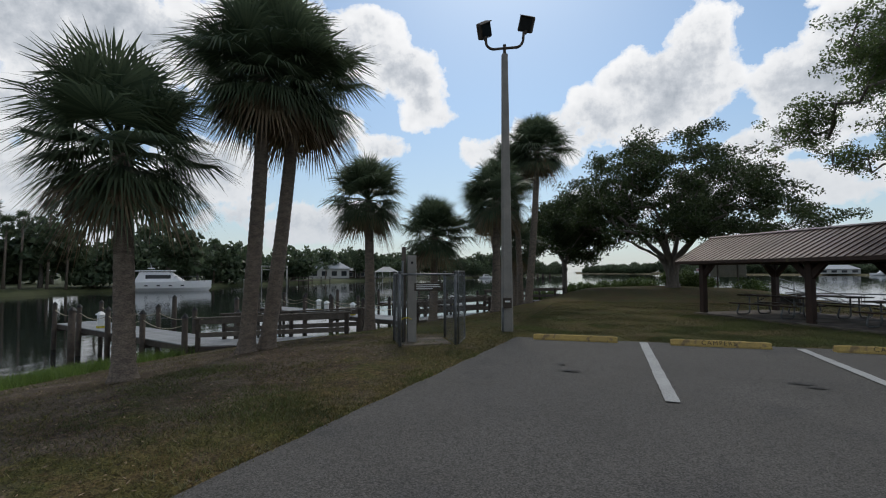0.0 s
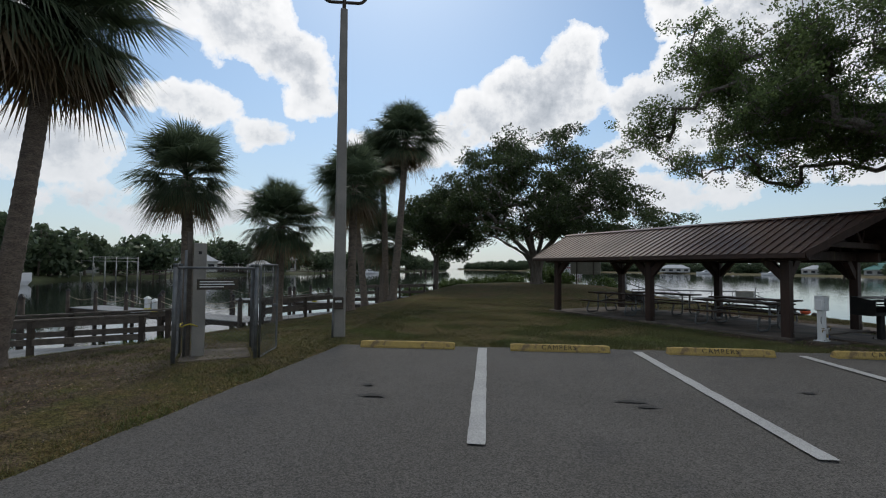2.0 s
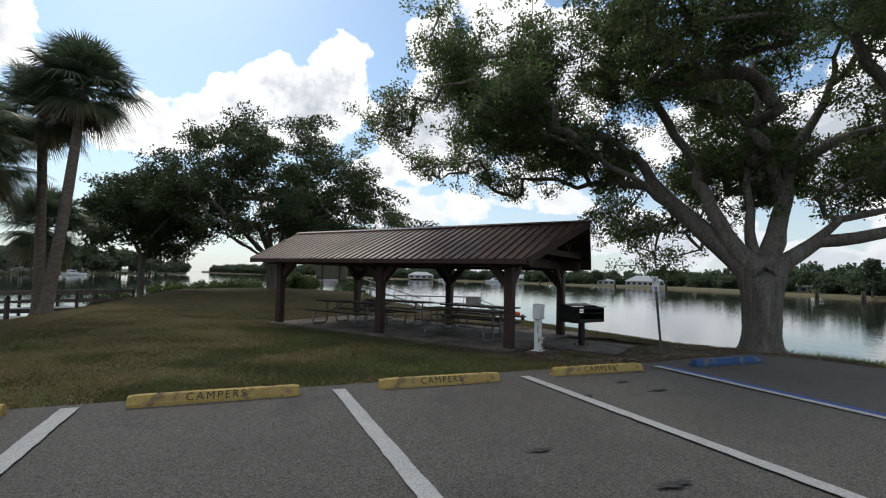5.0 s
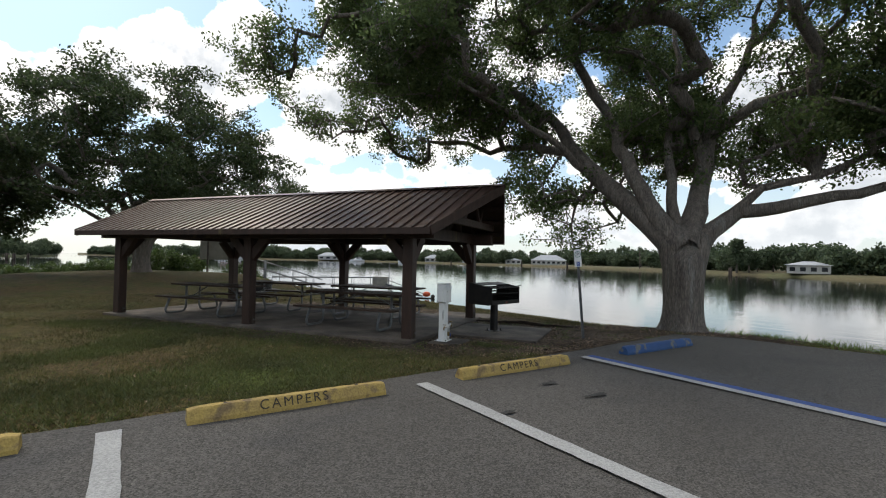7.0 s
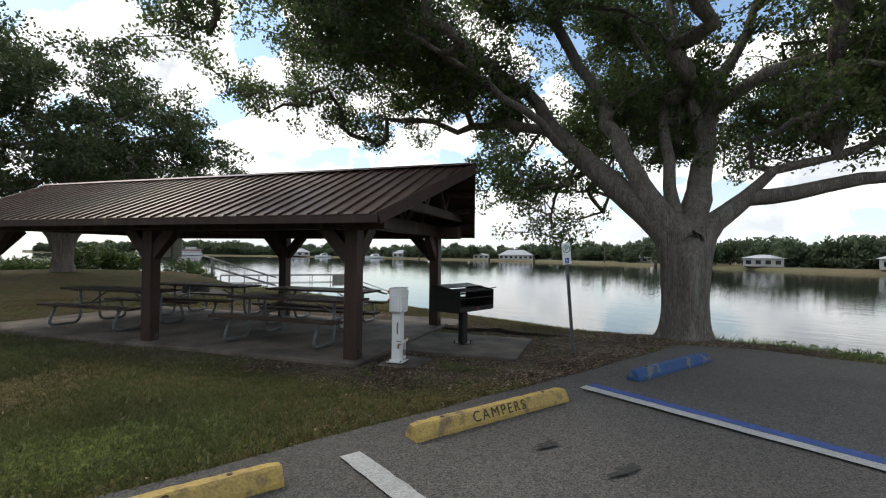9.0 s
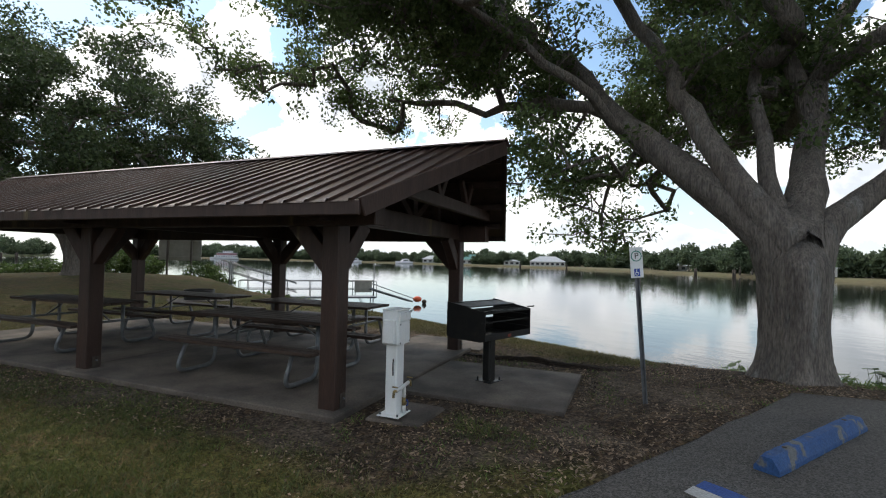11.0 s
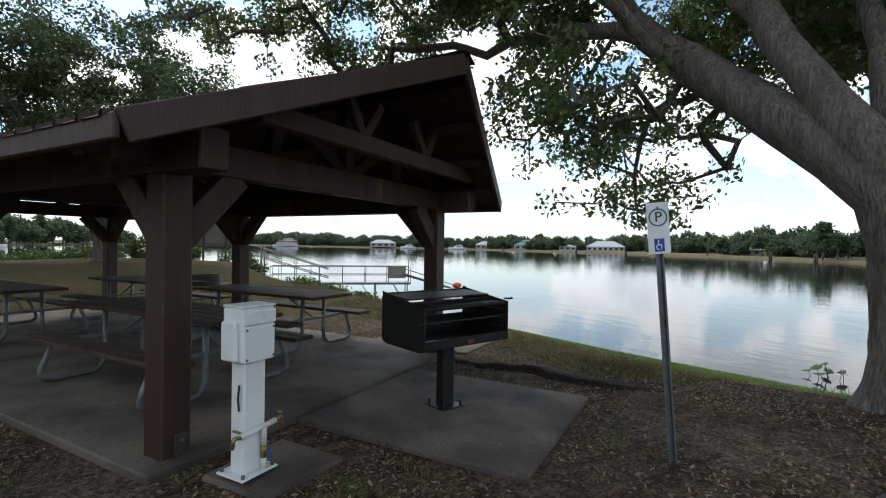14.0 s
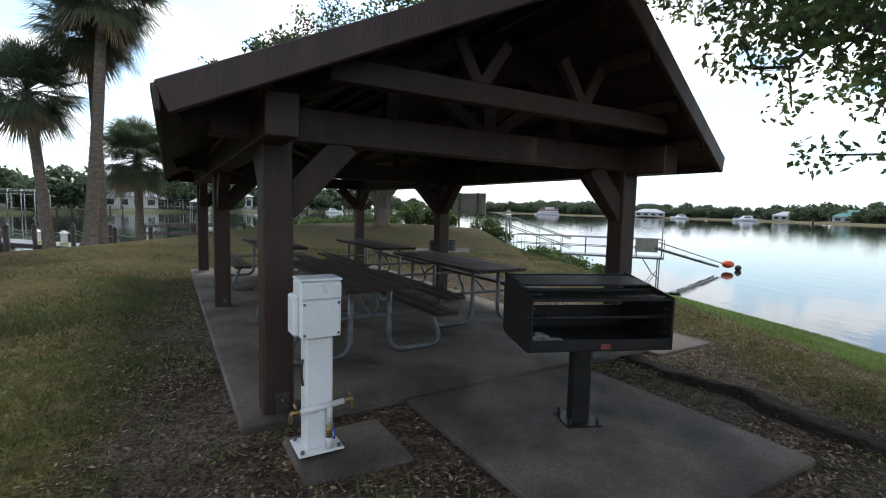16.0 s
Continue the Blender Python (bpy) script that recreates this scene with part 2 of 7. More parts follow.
WEATHERED = material("weathered_wood", (0.13, 0.11, 0.09), (0.085, 0.072, 0.06), 0.85, scale=3, fine=30, stretch=(2, 2, 2), bump=0.4, fine_amount=0.5, random=0.15)
DARK_PILE = material("dark_pile", (0.07, 0.055, 0.042), (0.045, 0.036, 0.03), 0.85, scale=4, fine=30, bump=0.5, fine_amount=0.5, random=0.15)
DECK_GREY = material("grey_deck", (0.26, 0.27, 0.275), (0.2, 0.21, 0.215), 0.8, scale=3, fine=30, bump=0.3, fine_amount=0.3, random=0.12)
OAK_BARK = material("oak_bark", (0.20, 0.175, 0.15), (0.125, 0.108, 0.093), 0.92, scale=5, fine=22, stretch=(2.2, 2.2, 0.45), bump=1.0,
                    bump_dist=0.05, fine_amount=0.8, third=(0.22, 0.21, 0.19), third_range=(0.58, 0.7), third_scale=2.5)
PALM_BARK = material("palm_bark", (0.21, 0.17, 0.135), (0.13, 0.105, 0.085), 0.92, scale=6, fine=26, stretch=(1, 1, 2.2), bump=1.0,
                     bump_dist=0.03, fine_amount=0.7)
WHITE_WALL = material("white_wall", (0.48, 0.48, 0.46), (0.42, 0.42, 0.40), 0.8, scale=1, fine=8, bump=0.02, fine_amount=0.08)
ROOF_GREY = material("pale_roof", (0.42, 0.44, 0.46), (0.36, 0.38, 0.40), 0.6, scale=0.8, fine=6, bump=0.05)
ROOF_TEAL = material("green_roof", (0.10, 0.24, 0.22), (0.08, 0.2, 0.18), 0.6, scale=0.8, fine=6, bump=0.05)
DARK_GLASS = material("dark_window", (0.02, 0.025, 0.03), None, 0.1, scale=3, bump=0)
GELCOAT = material("white_gelcoat", (0.75, 0.76, 0.77), (0.7, 0.71, 0.72), 0.25, scale=1, bump=0, fine_amount=0.05)
ROPE = material("rope", (0.4, 0.36, 0.25), None, 0.9, scale=30)
YELLOW_TAPE = material("yellow_tape", (0.6, 0.5, 0.05), None, 0.6, scale=30)


def leaf_material(name, dark, light, rough=0.5, glow=0.35):
    """Leaves: each island a little different, with light passing through."""
    m = bpy.data.materials.new(name)
    m.use_nodes = True
    nt = m.node_tree
    n, l = nt.nodes, nt.links
    b, out = n["Principled BSDF"], n["Material Output"]
    g = n.new("ShaderNodeNewGeometry")
    r = n.new("ShaderNodeValToRGB")
    r.color_ramp.elements[0].color, r.color_ramp.elements[1].color = rgb(dark), rgb(light)
    l.new(g.outputs["Random Per Island"], r.inputs[0])
    t = n.new("ShaderNodeTexNoise")
    t.inputs["Scale"].default_value = 0.7
    tc = n.new("ShaderNodeTexCoord")
    l.new(tc.outputs["Object"], t.inputs["Vector"])
    hs = n.new("ShaderNodeHueSaturation")
    mr = n.new("ShaderNodeMapRange")
    mr.inputs[1].default_value, mr.inputs[2].default_value, mr.inputs[3].default_value, mr.inputs[4].default_value = 0.3, 0.7, 0.7, 1.3
    l.new(t.outputs["Fac"], mr.inputs[0])
    l.new(mr.outputs[0], hs.inputs["Value"])
    l.new(r.outputs[0], hs.inputs["Color"])
    l.new(hs.outputs[0], b.inputs["Base Color"])
    b.inputs["Roughness"].default_value, b.inputs["Specular IOR Level"].default_value = rough, 0.3
    tr = n.new("ShaderNodeBsdfTranslucent")
    l.new(hs.outputs[0], tr.inputs[0])
    mx = n.new("ShaderNodeMixShader")
    mx.inputs[0].default_value = glow
    l.new(b.outputs[0], mx.inputs[1])
    l.new(tr.outputs[0], mx.inputs[2])
    l.new(mx.outputs[0], out.inputs[0])
    return m


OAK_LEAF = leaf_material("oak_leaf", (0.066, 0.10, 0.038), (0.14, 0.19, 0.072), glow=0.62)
# oak leaf darkened for the distant oaks: backlit shade put into the colour
OAK_LEAF_BACKLIT = leaf_material("backlit_oak_leaf", (0.036, 0.055, 0.022), (0.075, 0.105, 0.040), glow=0.38)
# far-bank leaves made paler and bluer, distance haze put into the colour
FAR_LEAF = leaf_material("far_leaf", (0.055, 0.082, 0.045), (0.11, 0.145, 0.08), glow=0.45)
PALM_LEAF = leaf_material("palm_leaf", (0.062, 0.088, 0.052), (0.12, 0.155, 0.088), glow=0.45)
PALM_DEAD = leaf_material("palm_dead_leaf", (0.12, 0.085, 0.05), (0.2, 0.15, 0.09), glow=0.2)
GRASS_BLADE = leaf_material("grass_blade", (0.044, 0.060, 0.015), (0.165, 0.138, 0.054), glow=0.25)
GRASS_LUSH = leaf_material("lush_grass_blade", (0.075, 0.13, 0.026), (0.15, 0.215, 0.05), glow=0.4)
GRASS_GREEN = leaf_material("green_lawn_blade", (0.045, 0.066, 0.016), (0.115, 0.128, 0.040), glow=0.3)
LITTER_LEAF = leaf_material("fallen_leaf", (0.032, 0.021, 0.014), (0.30, 0.215, 0.14), glow=0.05, rough=0.7)


# ---- building helpers ----
def part(name, bm, mat, parent=None, label="", smooth=False):
    """Link a bmesh (or mesh) as one mesh object under a thing or a part."""
    if isinstance(bm, bmesh.types.BMesh):
        me = bpy.data.meshes.new(name)
        bm.to_mesh(me)
        bm.free()
    else:
        me = bm
    if mat and not me.materials:
        me.materials.append(mat)
    if smooth:
        me.shade_smooth()
    ob = new(name, me)
    if parent:
        ob.parent = parent
    if label:
        ob["label"] = label
    return ob


def thing(name, m, label, category, group="", kind=""):
    ob = new(name)
    ob.empty_display_size = 0.2
    ob.matrix_world = m
    return tagged(ob, label, category, group, kind)


def box(cx, cy, cz, sx, sy, sz, bevel=0.006, m=None, bm=None):
    """A box with eased edges, by centre and size."""
    b = bmesh.new()
    bmesh.ops.create_cube(b, size=1.0, matrix=Matrix.LocRotScale((cx, cy, cz), None, (sx, sy, sz)))
    if bevel:
        bmesh.ops.bevel(b, geom=b.edges[:], offset=min(bevel, 0.3 * min(sx, sy, sz)), segments=1, affect="EDGES")
    if m is not None:
        bmesh.ops.transform(b, matrix=m, verts=b.verts)
    if bm is None:
        return b
    tmp = bpy.data.meshes.new("tmp")
    b.to_mesh(tmp)
    b.free()
    bm.from_mesh(tmp)
    bpy.data.meshes.remove(tmp)
    return bm


def beam(p0, p1, w, h, bevel=0.008, bm=None):
    """A timber from p0 to p1, w wide (level) and h deep."""
    p0, p1 = Vector(p0), Vector(p1)
    d = p1 - p0
    m = Matrix.Translation((p0 + p1) / 2) @ d.to_track_quat("Y", "Z").to_matrix().to_4x4()
    return box(0, 0, 0, w, d.length, h, bevel, m, bm)


def tube(points, radii, sides=8, caps=True, mesh=None):
    """Vertices and faces of a tube along points; radii one number or one each. Appends to mesh=(verts, faces) if given."""
    pts = [Vector(p) for p in points]
    if not isinstance(radii, (list, tuple)):
        radii = [radii] * len(pts)
    verts, faces = mesh if mesh else ([], [])
    base = len(verts)
    ref = None
    for i, p in enumerate(pts):
        t = (pts[min(i + 1, len(pts) - 1)] - pts[max(i - 1, 0)]).normalized()
        if ref is None:
            ref = t.orthogonal().normalized()
        ref = (ref - t * ref.dot(t))
        ref = ref.normalized() if ref.length > 1e-6 else t.orthogonal().normalized()
        side = t.cross(ref)
        for k in range(sides):
            a = 2 * math.pi * k / sides
            verts.append(p + (ref * math.cos(a) + side * math.sin(a)) * radii[i])
    for i in range(len(pts) - 1):
        for k in range(sides):
            a, b = base + i * sides + k, base + i * sides + (k + 1) % sides
            faces.append((a, b, b + sides, a + sides))
    if caps:
        faces.append(tuple(base + k for k in range(sides))[::-1])
        faces.append(tuple(base + (len(pts) - 1) * sides + k for k in range(sides)))
    return verts, faces


def mesh_of(name, vf, smooth=True):
    me = bpy.data.meshes.new(name)
    me.from_pydata([tuple(v) for v in vf[0]], [], vf[1])
    if smooth:
        me.shade_smooth()
    return me


def pipe(name, points, r, mat, parent, sides=8, label=""):
    return part(name, mesh_of(name, tube(points, r, sides)), mat, parent, label)


def round_path(points, r, n=4):
    """Corners of a polyline rounded by radius r."""
    pts = [Vector(p) for p in points]
    out = [pts[0]]
    for a, b, c in zip(pts, pts[1:], pts[2:]):
        u, v = (a - b).normalized(), (c - b).normalized()
        k = min(r, (a - b).length / 2, (c - b).length / 2)
        s, e = b + u * k, b + v * k
        for i in range(n + 1):
            f = i / n
            out.append(s * (1 - f) ** 2 + b * 2 * f * (1 - f) + e * f * f)
    return out + [pts[-1]]


def quads_mesh(name, centers, us, vs):
    """Many loose quads: centre +- us +- vs (numpy, n x 3)."""
    c, u, v = (np.asarray(a, dtype=np.float32) for a in (centers, us, vs))
    co = np.stack([c - u, c + v * 0.55, c + u, c - v * 0.55], axis=1).reshape(-1, 3)
    n = len(c)
    me = bpy.data.meshes.new(name)
    me.vertices.add(4 * n)
    me.vertices.foreach_set("co", co.ravel())
    me.loops.add(4 * n)
    me.loops.foreach_set("vertex_index", np.arange(4 * n, dtype=np.int32))
    me.polygons.add(n)
    me.polygons.foreach_set("loop_start", np.arange(0, 4 * n, 4, dtype=np.int32))
    me.update(calc_edges=True)
    return me


WATER_Z = -2.1


# ---- ground, water, parking lot ----
# shore and crest of the bank on both sides of the point: y, west shore, west crest, east crest, east shore
BANK = [(-60, -19, -6, 14.5, 24), (-20, -19, -5.5, 14.2, 24), (-8, -19.2, -5, 13.6, 23.5), (0, -19.5, -5, 13.0, 23), (3, -18.5, -5, 12.2, 21.6),
        (6, -16, -4.9, 11.8, 20.9), (9.3, -13.8, -4.8, 11.5, 19.9), (14.5, -12, -4.5, 10.8, 19.0), (20, -10.2, -4, 9.5, 16.7), (27, -9, -3, 9, 13.2), (31, -8, -2.5, 8.6, 11.2),
        (36, -6, -1, 6, 8.6), (40, -2, 1, 3, 5)]
BANK_A = np.array(BANK)


def near_slab(x, y, reach=0.9):
    """1 on the pavilion's slab and the grill pad, falling to 0 within reach."""
    c, s = math.cos(radians(33.8)), math.sin(radians(33.8))
    dx, dy = x - 6.78, y - 3.16
    u, v = c * dx + s * dy, -s * dx + c * dy
    d = np.minimum(np.maximum(np.abs(u - 1.86) - 2.06, np.abs(v - 4.06) - 4.28), np.maximum(np.abs(u - 1.92) - 0.93, np.abs(v + 1.22) - 0.98))
    f = np.clip(1 - np.maximum(d - 0.25, 0) / reach, 0, 1)
    return f * f * (3 - 2 * f)


def ground_z(x, y):
    x, y = np.asarray(x, float), np.asarray(y, float)
    ws, wc, ec, es = (np.interp(y, BANK_A[:, 0], BANK_A[:, i]) for i in (1, 2, 3, 4))
    tw = np.clip((wc - x) / (wc - ws), 0, 1.6)
    te = np.clip((x - ec) / (es - ec), 0, 1.6)
    drop = np.maximum(tw ** 1.5, te ** 0.9)
    end = np.clip((y - 33) / 7.0, 0, 2) ** 1.4
    level = -0.10 * np.clip((y - 0.6) / 2.5, 0, 1)
    level = level + (-0.115 - level) * near_slab(x, y)
    z = level - np.maximum(drop, end) * 2.1
    z = z + 0.55 * np.exp(-((x - 3.0) ** 2 + (y - 28) ** 2) / (2 * 5.5 ** 2))
    return np.maximum(z, -3.6)


def gz(x, y):
    return float(ground_z(x, y))


def lot_inside(x, y):
    """True on the asphalt."""
    west = np.interp(y, [-60, -8.6, 0.2], [-8.5, -4.15, -3.35])
    north = np.interp(x, [-3.4, 5.5, 9, 12.2], [0.22, 0.55, 0.65, 0.85])
    east = np.interp(y, [-60, -3, 0, 0.9], [14, 12.9, 12.3, 11.6])
    return (x > west) & (x < east) & (y < north)


def grid_mesh(name, xs, ys, zf):
    X, Y = np.meshgrid(xs, ys)
    Z = zf(X, Y)
    co = np.stack([X, Y, Z], -1).reshape(-1, 3)
    nx, ny = len(xs), len(ys)
    i = np.arange(nx * ny).reshape(ny, nx)
    f = np.stack([i[:-1, :-1], i[:-1, 1:], i[1:, 1:], i[1:, :-1]], -1).reshape(-1, 4)
    me = bpy.data.meshes.new(name)
    me.from_pydata(co.tolist(), [], f.tolist())
    me.shade_smooth()
    return me


def ground_material():
    """Dry grass, green patches, bare litter-strewn soil under the oak and beside the slab."""
    m = bpy.data.materials.new("lawn_soil")
    m.use_nodes = True
    nt = m.node_tree
    n, l = nt.nodes, nt.links
    b = n["Principled BSDF"]
    b.inputs["Roughness"].default_value, b.inputs["Specular IOR Level"].default_value = 0.95, 0.1
    tc = n.new("ShaderNodeTexCoord")
    vec = tc.outputs["Object"]

    def tex(s, d=5, off=0.0):
        t = n.new("ShaderNodeTexNoise")
        t.inputs["Scale"].default_value, t.inputs["Detail"].default_value = s, d
        mp = n.new("ShaderNodeMapping")
        mp.inputs["Location"].default_value = (off, off * 0.7, 0)
        l.new(vec, mp.inputs[0])
        l.new(mp.outputs[0], t.inputs["Vector"])
        return t.outputs["Fac"]

    def rng(src, a, c, lo=0.0, hi=1.0):
        r = n.new("ShaderNodeMapRange")
        for i, v in enumerate((a, c, lo, hi)):
            r.inputs[i + 1].default_value = v
        l.new(src, r.inputs[0])
        return r.outputs[0]

    def mixc(fac, c1, c2, mode="MIX"):
        x = n.new("ShaderNodeMixRGB")
        x.blend_type = mode
        for i, v in enumerate((fac, c1, c2)):
            if isinstance(v, (int, float)):
                x.inputs[i].default_value = v
            elif isinstance(v, tuple):
                x.inputs[i].default_value = rgb(v)
            else:
                l.new(v, x.inputs[i])
        return x.outputs[0]
    grass = mixc(rng(tex(0.45), 0.36, 0.58), (0.084, 0.062, 0.027), (0.064, 0.070, 0.021))
    grass = mixc(rng(tex(2.6, 6, 5.0), 0.45, 0.65), grass, (0.100, 0.076, 0.038))
    soil = mixc(rng(tex(1.7, 6, 9.0), 0.4, 0.62), (0.046, 0.034, 0.026), (0.088, 0.071, 0.057))
    soil = mixc(rng(tex(14, 4, 2.0), 0.5, 0.62), soil, (0.095, 0.067, 0.044))
    soil = mixc(rng(tex(0.75, 6, 13.0), 0.50, 0.62), soil, (0.108, 0.089, 0.072))
    at = n.new("ShaderNodeAttribute")
    at.attribute_name = "bare"
    wob = n.new("ShaderNodeMath")
    wob.operation = "ADD"
    l.new(at.outputs["Fac"], wob.inputs[0])
    l.new(rng(tex(0.9, 6, 3.0), 0.3, 0.7, -0.35, 0.35), wob.inputs[1])
    col = mixc(rng(wob.outputs[0], 0.38, 0.62), grass, soil)
    lush = n.new("ShaderNodeAttribute")
    lush.attribute_name = "lush"
    w2 = n.new("ShaderNodeMath")
    w2.operation = "ADD"
    l.new(lush.outputs["Fac"], w2.inputs[0])
    l.new(rng(tex(1.3, 6, 7.0), 0.3, 0.7, -0.3, 0.3), w2.inputs[1])
    col = mixc(rng(w2.outputs[0], 0.4, 0.7), col, (0.085, 0.115, 0.03))
    fine = tex(38, 4)
    col = mixc(0.75, col, mixc(rng(fine, 0.38, 0.62), (0.30, 0.28, 0.26), (1.55, 1.5, 1.4)), "MULTIPLY")
    col = mixc(0.6, col, mixc(rng(tex(9, 5, 4.0), 0.38, 0.62), (0.5, 0.47, 0.44), (1.4, 1.38, 1.3)), "MULTIPLY")
    l.new(col, b.inputs["Base Color"])
    bp = n.new("ShaderNodeBump")
    bp.inputs["Strength"].default_value, bp.inputs["Distance"].default_value = 0.9, 0.03
    l.new(fine, bp.inputs["Height"])
    l.new(bp.outputs[0], b.inputs["Normal"])
    return m


def bare_at(x, y):
    """Where the grass has worn off: round the pavilion and under the near oak; west is brown ground, its shade
    included.
    """
    c, s = math.cos(radians(33.8)), math.sin(radians(33.8))
    dx, dy = x - 6.78, y - 3.16
    u, v = c * dx + s * dy, -s * dx + c * dy
    worn = 1 - np.clip((np.maximum(np.abs(u - 2.2) - 2.6, np.abs(v - 1.5) - 4.6)) / 1.1, 0, 1)
    oak = np.clip(1.25 - np.hypot((x - 11.2) / 3.9, (y - 2.6) / 4.2), 0, 1)
    # brown west lawn; its shade is put into the soil colour too
    west = np.clip(1.25 - np.hypot((x + 9.5) / 6.0, (y + 4.5) / 8.5), 0, 0.9)
    crest = np.interp(y, BANK_A[:, 0], BANK_A[:, 3])
    verge = 1 - 0.8 * np.clip((x - crest + 1.3) / 0.8, 0, 1) * np.clip((y - 2.4) / 0.8, 0, 1)
    return np.clip(np.maximum(np.maximum(worn * 0.9, oak * 1.6), west), 0, 1) * (x > -16) * verge


def lush_at(x, y):
    """Bright grass along the water's edge."""
    ws, wc, ec, es = (np.interp(y, BANK_A[:, 0], BANK_A[:, i]) for i in (1, 2, 3, 4))
    tw, te = (wc - x) / (wc - ws), (x - ec) / (es - ec)
    return np.clip(np.maximum((tw - 0.62) / 0.25, np.where(y > 2, (te - 0.14) / 0.2, 0))
                   + 0.95 * np.exp(-((x - 4.1) ** 2 + (y - 1.7) ** 2) / 0.9) + 0.6 * np.exp(-((x - 1.8) ** 2 + (y - 3.6) ** 2) / 3.5) + 0.75 * np.exp(-((x - 4.4) ** 2 + (y - 3.5) ** 2) / 0.6)
                   + 0.22 * np.exp(-((x - 3.2) / 2.6) ** 2 - ((y - 1.7) / 0.9) ** 2), 0, 1)


def build_ground():
    xs = np.concatenate([np.linspace(-28, -10, 37), np.arange(-9.75, 15.01, 0.25), np.linspace(15.5, 30, 30)])
    ys = np.concatenate([np.linspace(-60, -13, 48), np.arange(-12.75, 12.01, 0.25), np.linspace(12.5, 46, 68)])

    def zf(X, Y):
        z = ground_z(X, Y)
        lump = np.array([[noise.noise((x * 0.7, y * 0.7, 0)) for x, y in zip(r, q)] for r, q in zip(X, Y)])
        away = ~lot_inside(X, Y)
        z = z + np.where(away, lump * 0.03 * (1 - near_slab(X, Y)), -0.06)
        return z
    me = grid_mesh("ground", xs, ys, zf)
    co = np.empty(len(me.vertices) * 3)
    me.vertices.foreach_get("co", co)
    co = co.reshape(-1, 3)
    for nm, fn in (("bare", bare_at), ("lush", lush_at)):
        a = me.attributes.new(nm, "FLOAT", "POINT")
        a.data.foreach_set("value", fn(co[:, 0], co[:, 1]).astype(np.float32))
    me.materials.append(ground_material())
    tagged(new("ground", me), "dry grass and worn soil sloping down to the water", "ground", kind="structure")


build_ground()


def water_material():
    m = bpy.data.materials.new("river_water")
    m.use_nodes = True
    nt = m.node_tree
    n, l = nt.nodes, nt.links
    b = n["Principled BSDF"]
    b.inputs["Base Color"].default_value = (0.018, 0.022, 0.02, 1)
    b.inputs["Roughness"].default_value, b.inputs["IOR"].default_value = 0.03, 1.33
    tc = n.new("ShaderNodeTexCoord")
    hs = []
    for s, st in ((0.9, (1.0, 0.35, 1)), (5.0, (1, 0.6, 1))):
        mp = n.new("ShaderNodeMapping")
        mp.inputs["Scale"].default_value = st
        mp.inputs["Rotation"].default_value = (0, 0, radians(25))
        l.new(tc.outputs["Object"], mp.inputs[0])
        t = n.new("ShaderNodeTexNoise")
        t.inputs["Scale"].default_value, t.inputs["Detail"].default_value = s, 3
        l.new(mp.outputs[0], t.inputs["Vector"])
        hs.append(t.outputs["Fac"])
    mul = n.new("ShaderNodeMath")
    mul.operation, mul.inputs[1].default_value = "MULTIPLY", 0.25
    l.new(hs[1], mul.inputs[0])
    add = n.new("ShaderNodeMath")
    add.operation = "ADD"
    l.new(hs[0], add.inputs[0])
    l.new(mul.outputs[0], add.inputs[1])
    bp = n.new("ShaderNodeBump")
    bp.inputs["Strength"].default_value, bp.inputs["Distance"].default_value = 0.16, 0.08
    l.new(add.outputs[0], bp.inputs["Height"])
    l.new(bp.outputs[0], b.inputs["Normal"])
    return m


def build_water():
    bm = bmesh.new()
    bmesh.ops.create_grid(bm, x_segments=40, y_segments=40, size=2500)
    ob = part("water", bm, water_material())
    ob.location = (0, 0, WATER_Z)
    tagged(ob, "calm grey river water reflecting clouds", "water", kind="structure")
    bed = bmesh.new()
    bmesh.ops.create_grid(bed, x_segments=4, y_segments=4, size=2500)
    ob = part("ground_riverbed", bed, material("river_mud", (0.05, 0.042, 0.03), None, 0.95, scale=0.5))
    ob.location = (0, 0, -3.7)
    tagged(ob, "brown mud bed under the river", "ground", kind="structure")


build_water()


def build_lot():
    """The asphalt: a strip mesh between its west and east edges, eased to the grass."""
    ys = np.concatenate([np.linspace(-60, -10, 40), np.linspace(-9.75, -0.25, 39), np.linspace(0, 1, 21)])
    verts, faces, rows = [], [], 40
    for k, y in enumerate(ys):
        w = np.interp(y, [-60, -8.6, 0.2], [-8.5, -4.15, -3.35]) + 0.05 * noise.noise((0, y * 1.7, 0)) + 0.02 * noise.noise((3, y * 7, 0))
        e = np.interp(y, [-60, -3, 0, 0.9], [14, 12.9, 12.3, 11.6])
        for j in range(rows):
            x = w + (e - w) * j / (rows - 1)
            top = np.interp(x, [-3.4, 5.5, 9, 12.2], [0.22, 0.55, 0.65, 0.85]) + 0.04 * noise.noise((x * 1.5, 9, 0)) + 0.02 * noise.noise((x * 7, 4, 0))
            verts.append((x, min(y, top), 0.012 * noise.noise((x * 0.3, y * 0.3, 5))))
    for k in range(len(ys) - 1):
        for j in range(rows - 1):
            a = k * rows + j
            q = (a, a + 1, a + rows + 1, a + rows)
            if len({verts[i] for i in q}) == 4:
                faces.append(q)
    me = mesh_of("road_parking_lot", (verts, faces))
    me.materials.append(ASPHALT)
    ob = new("road_parking_lot", me)
    tagged(ob, "worn grey asphalt parking lot with coarse aggregate", "parking lot", kind="structure")


build_lot()


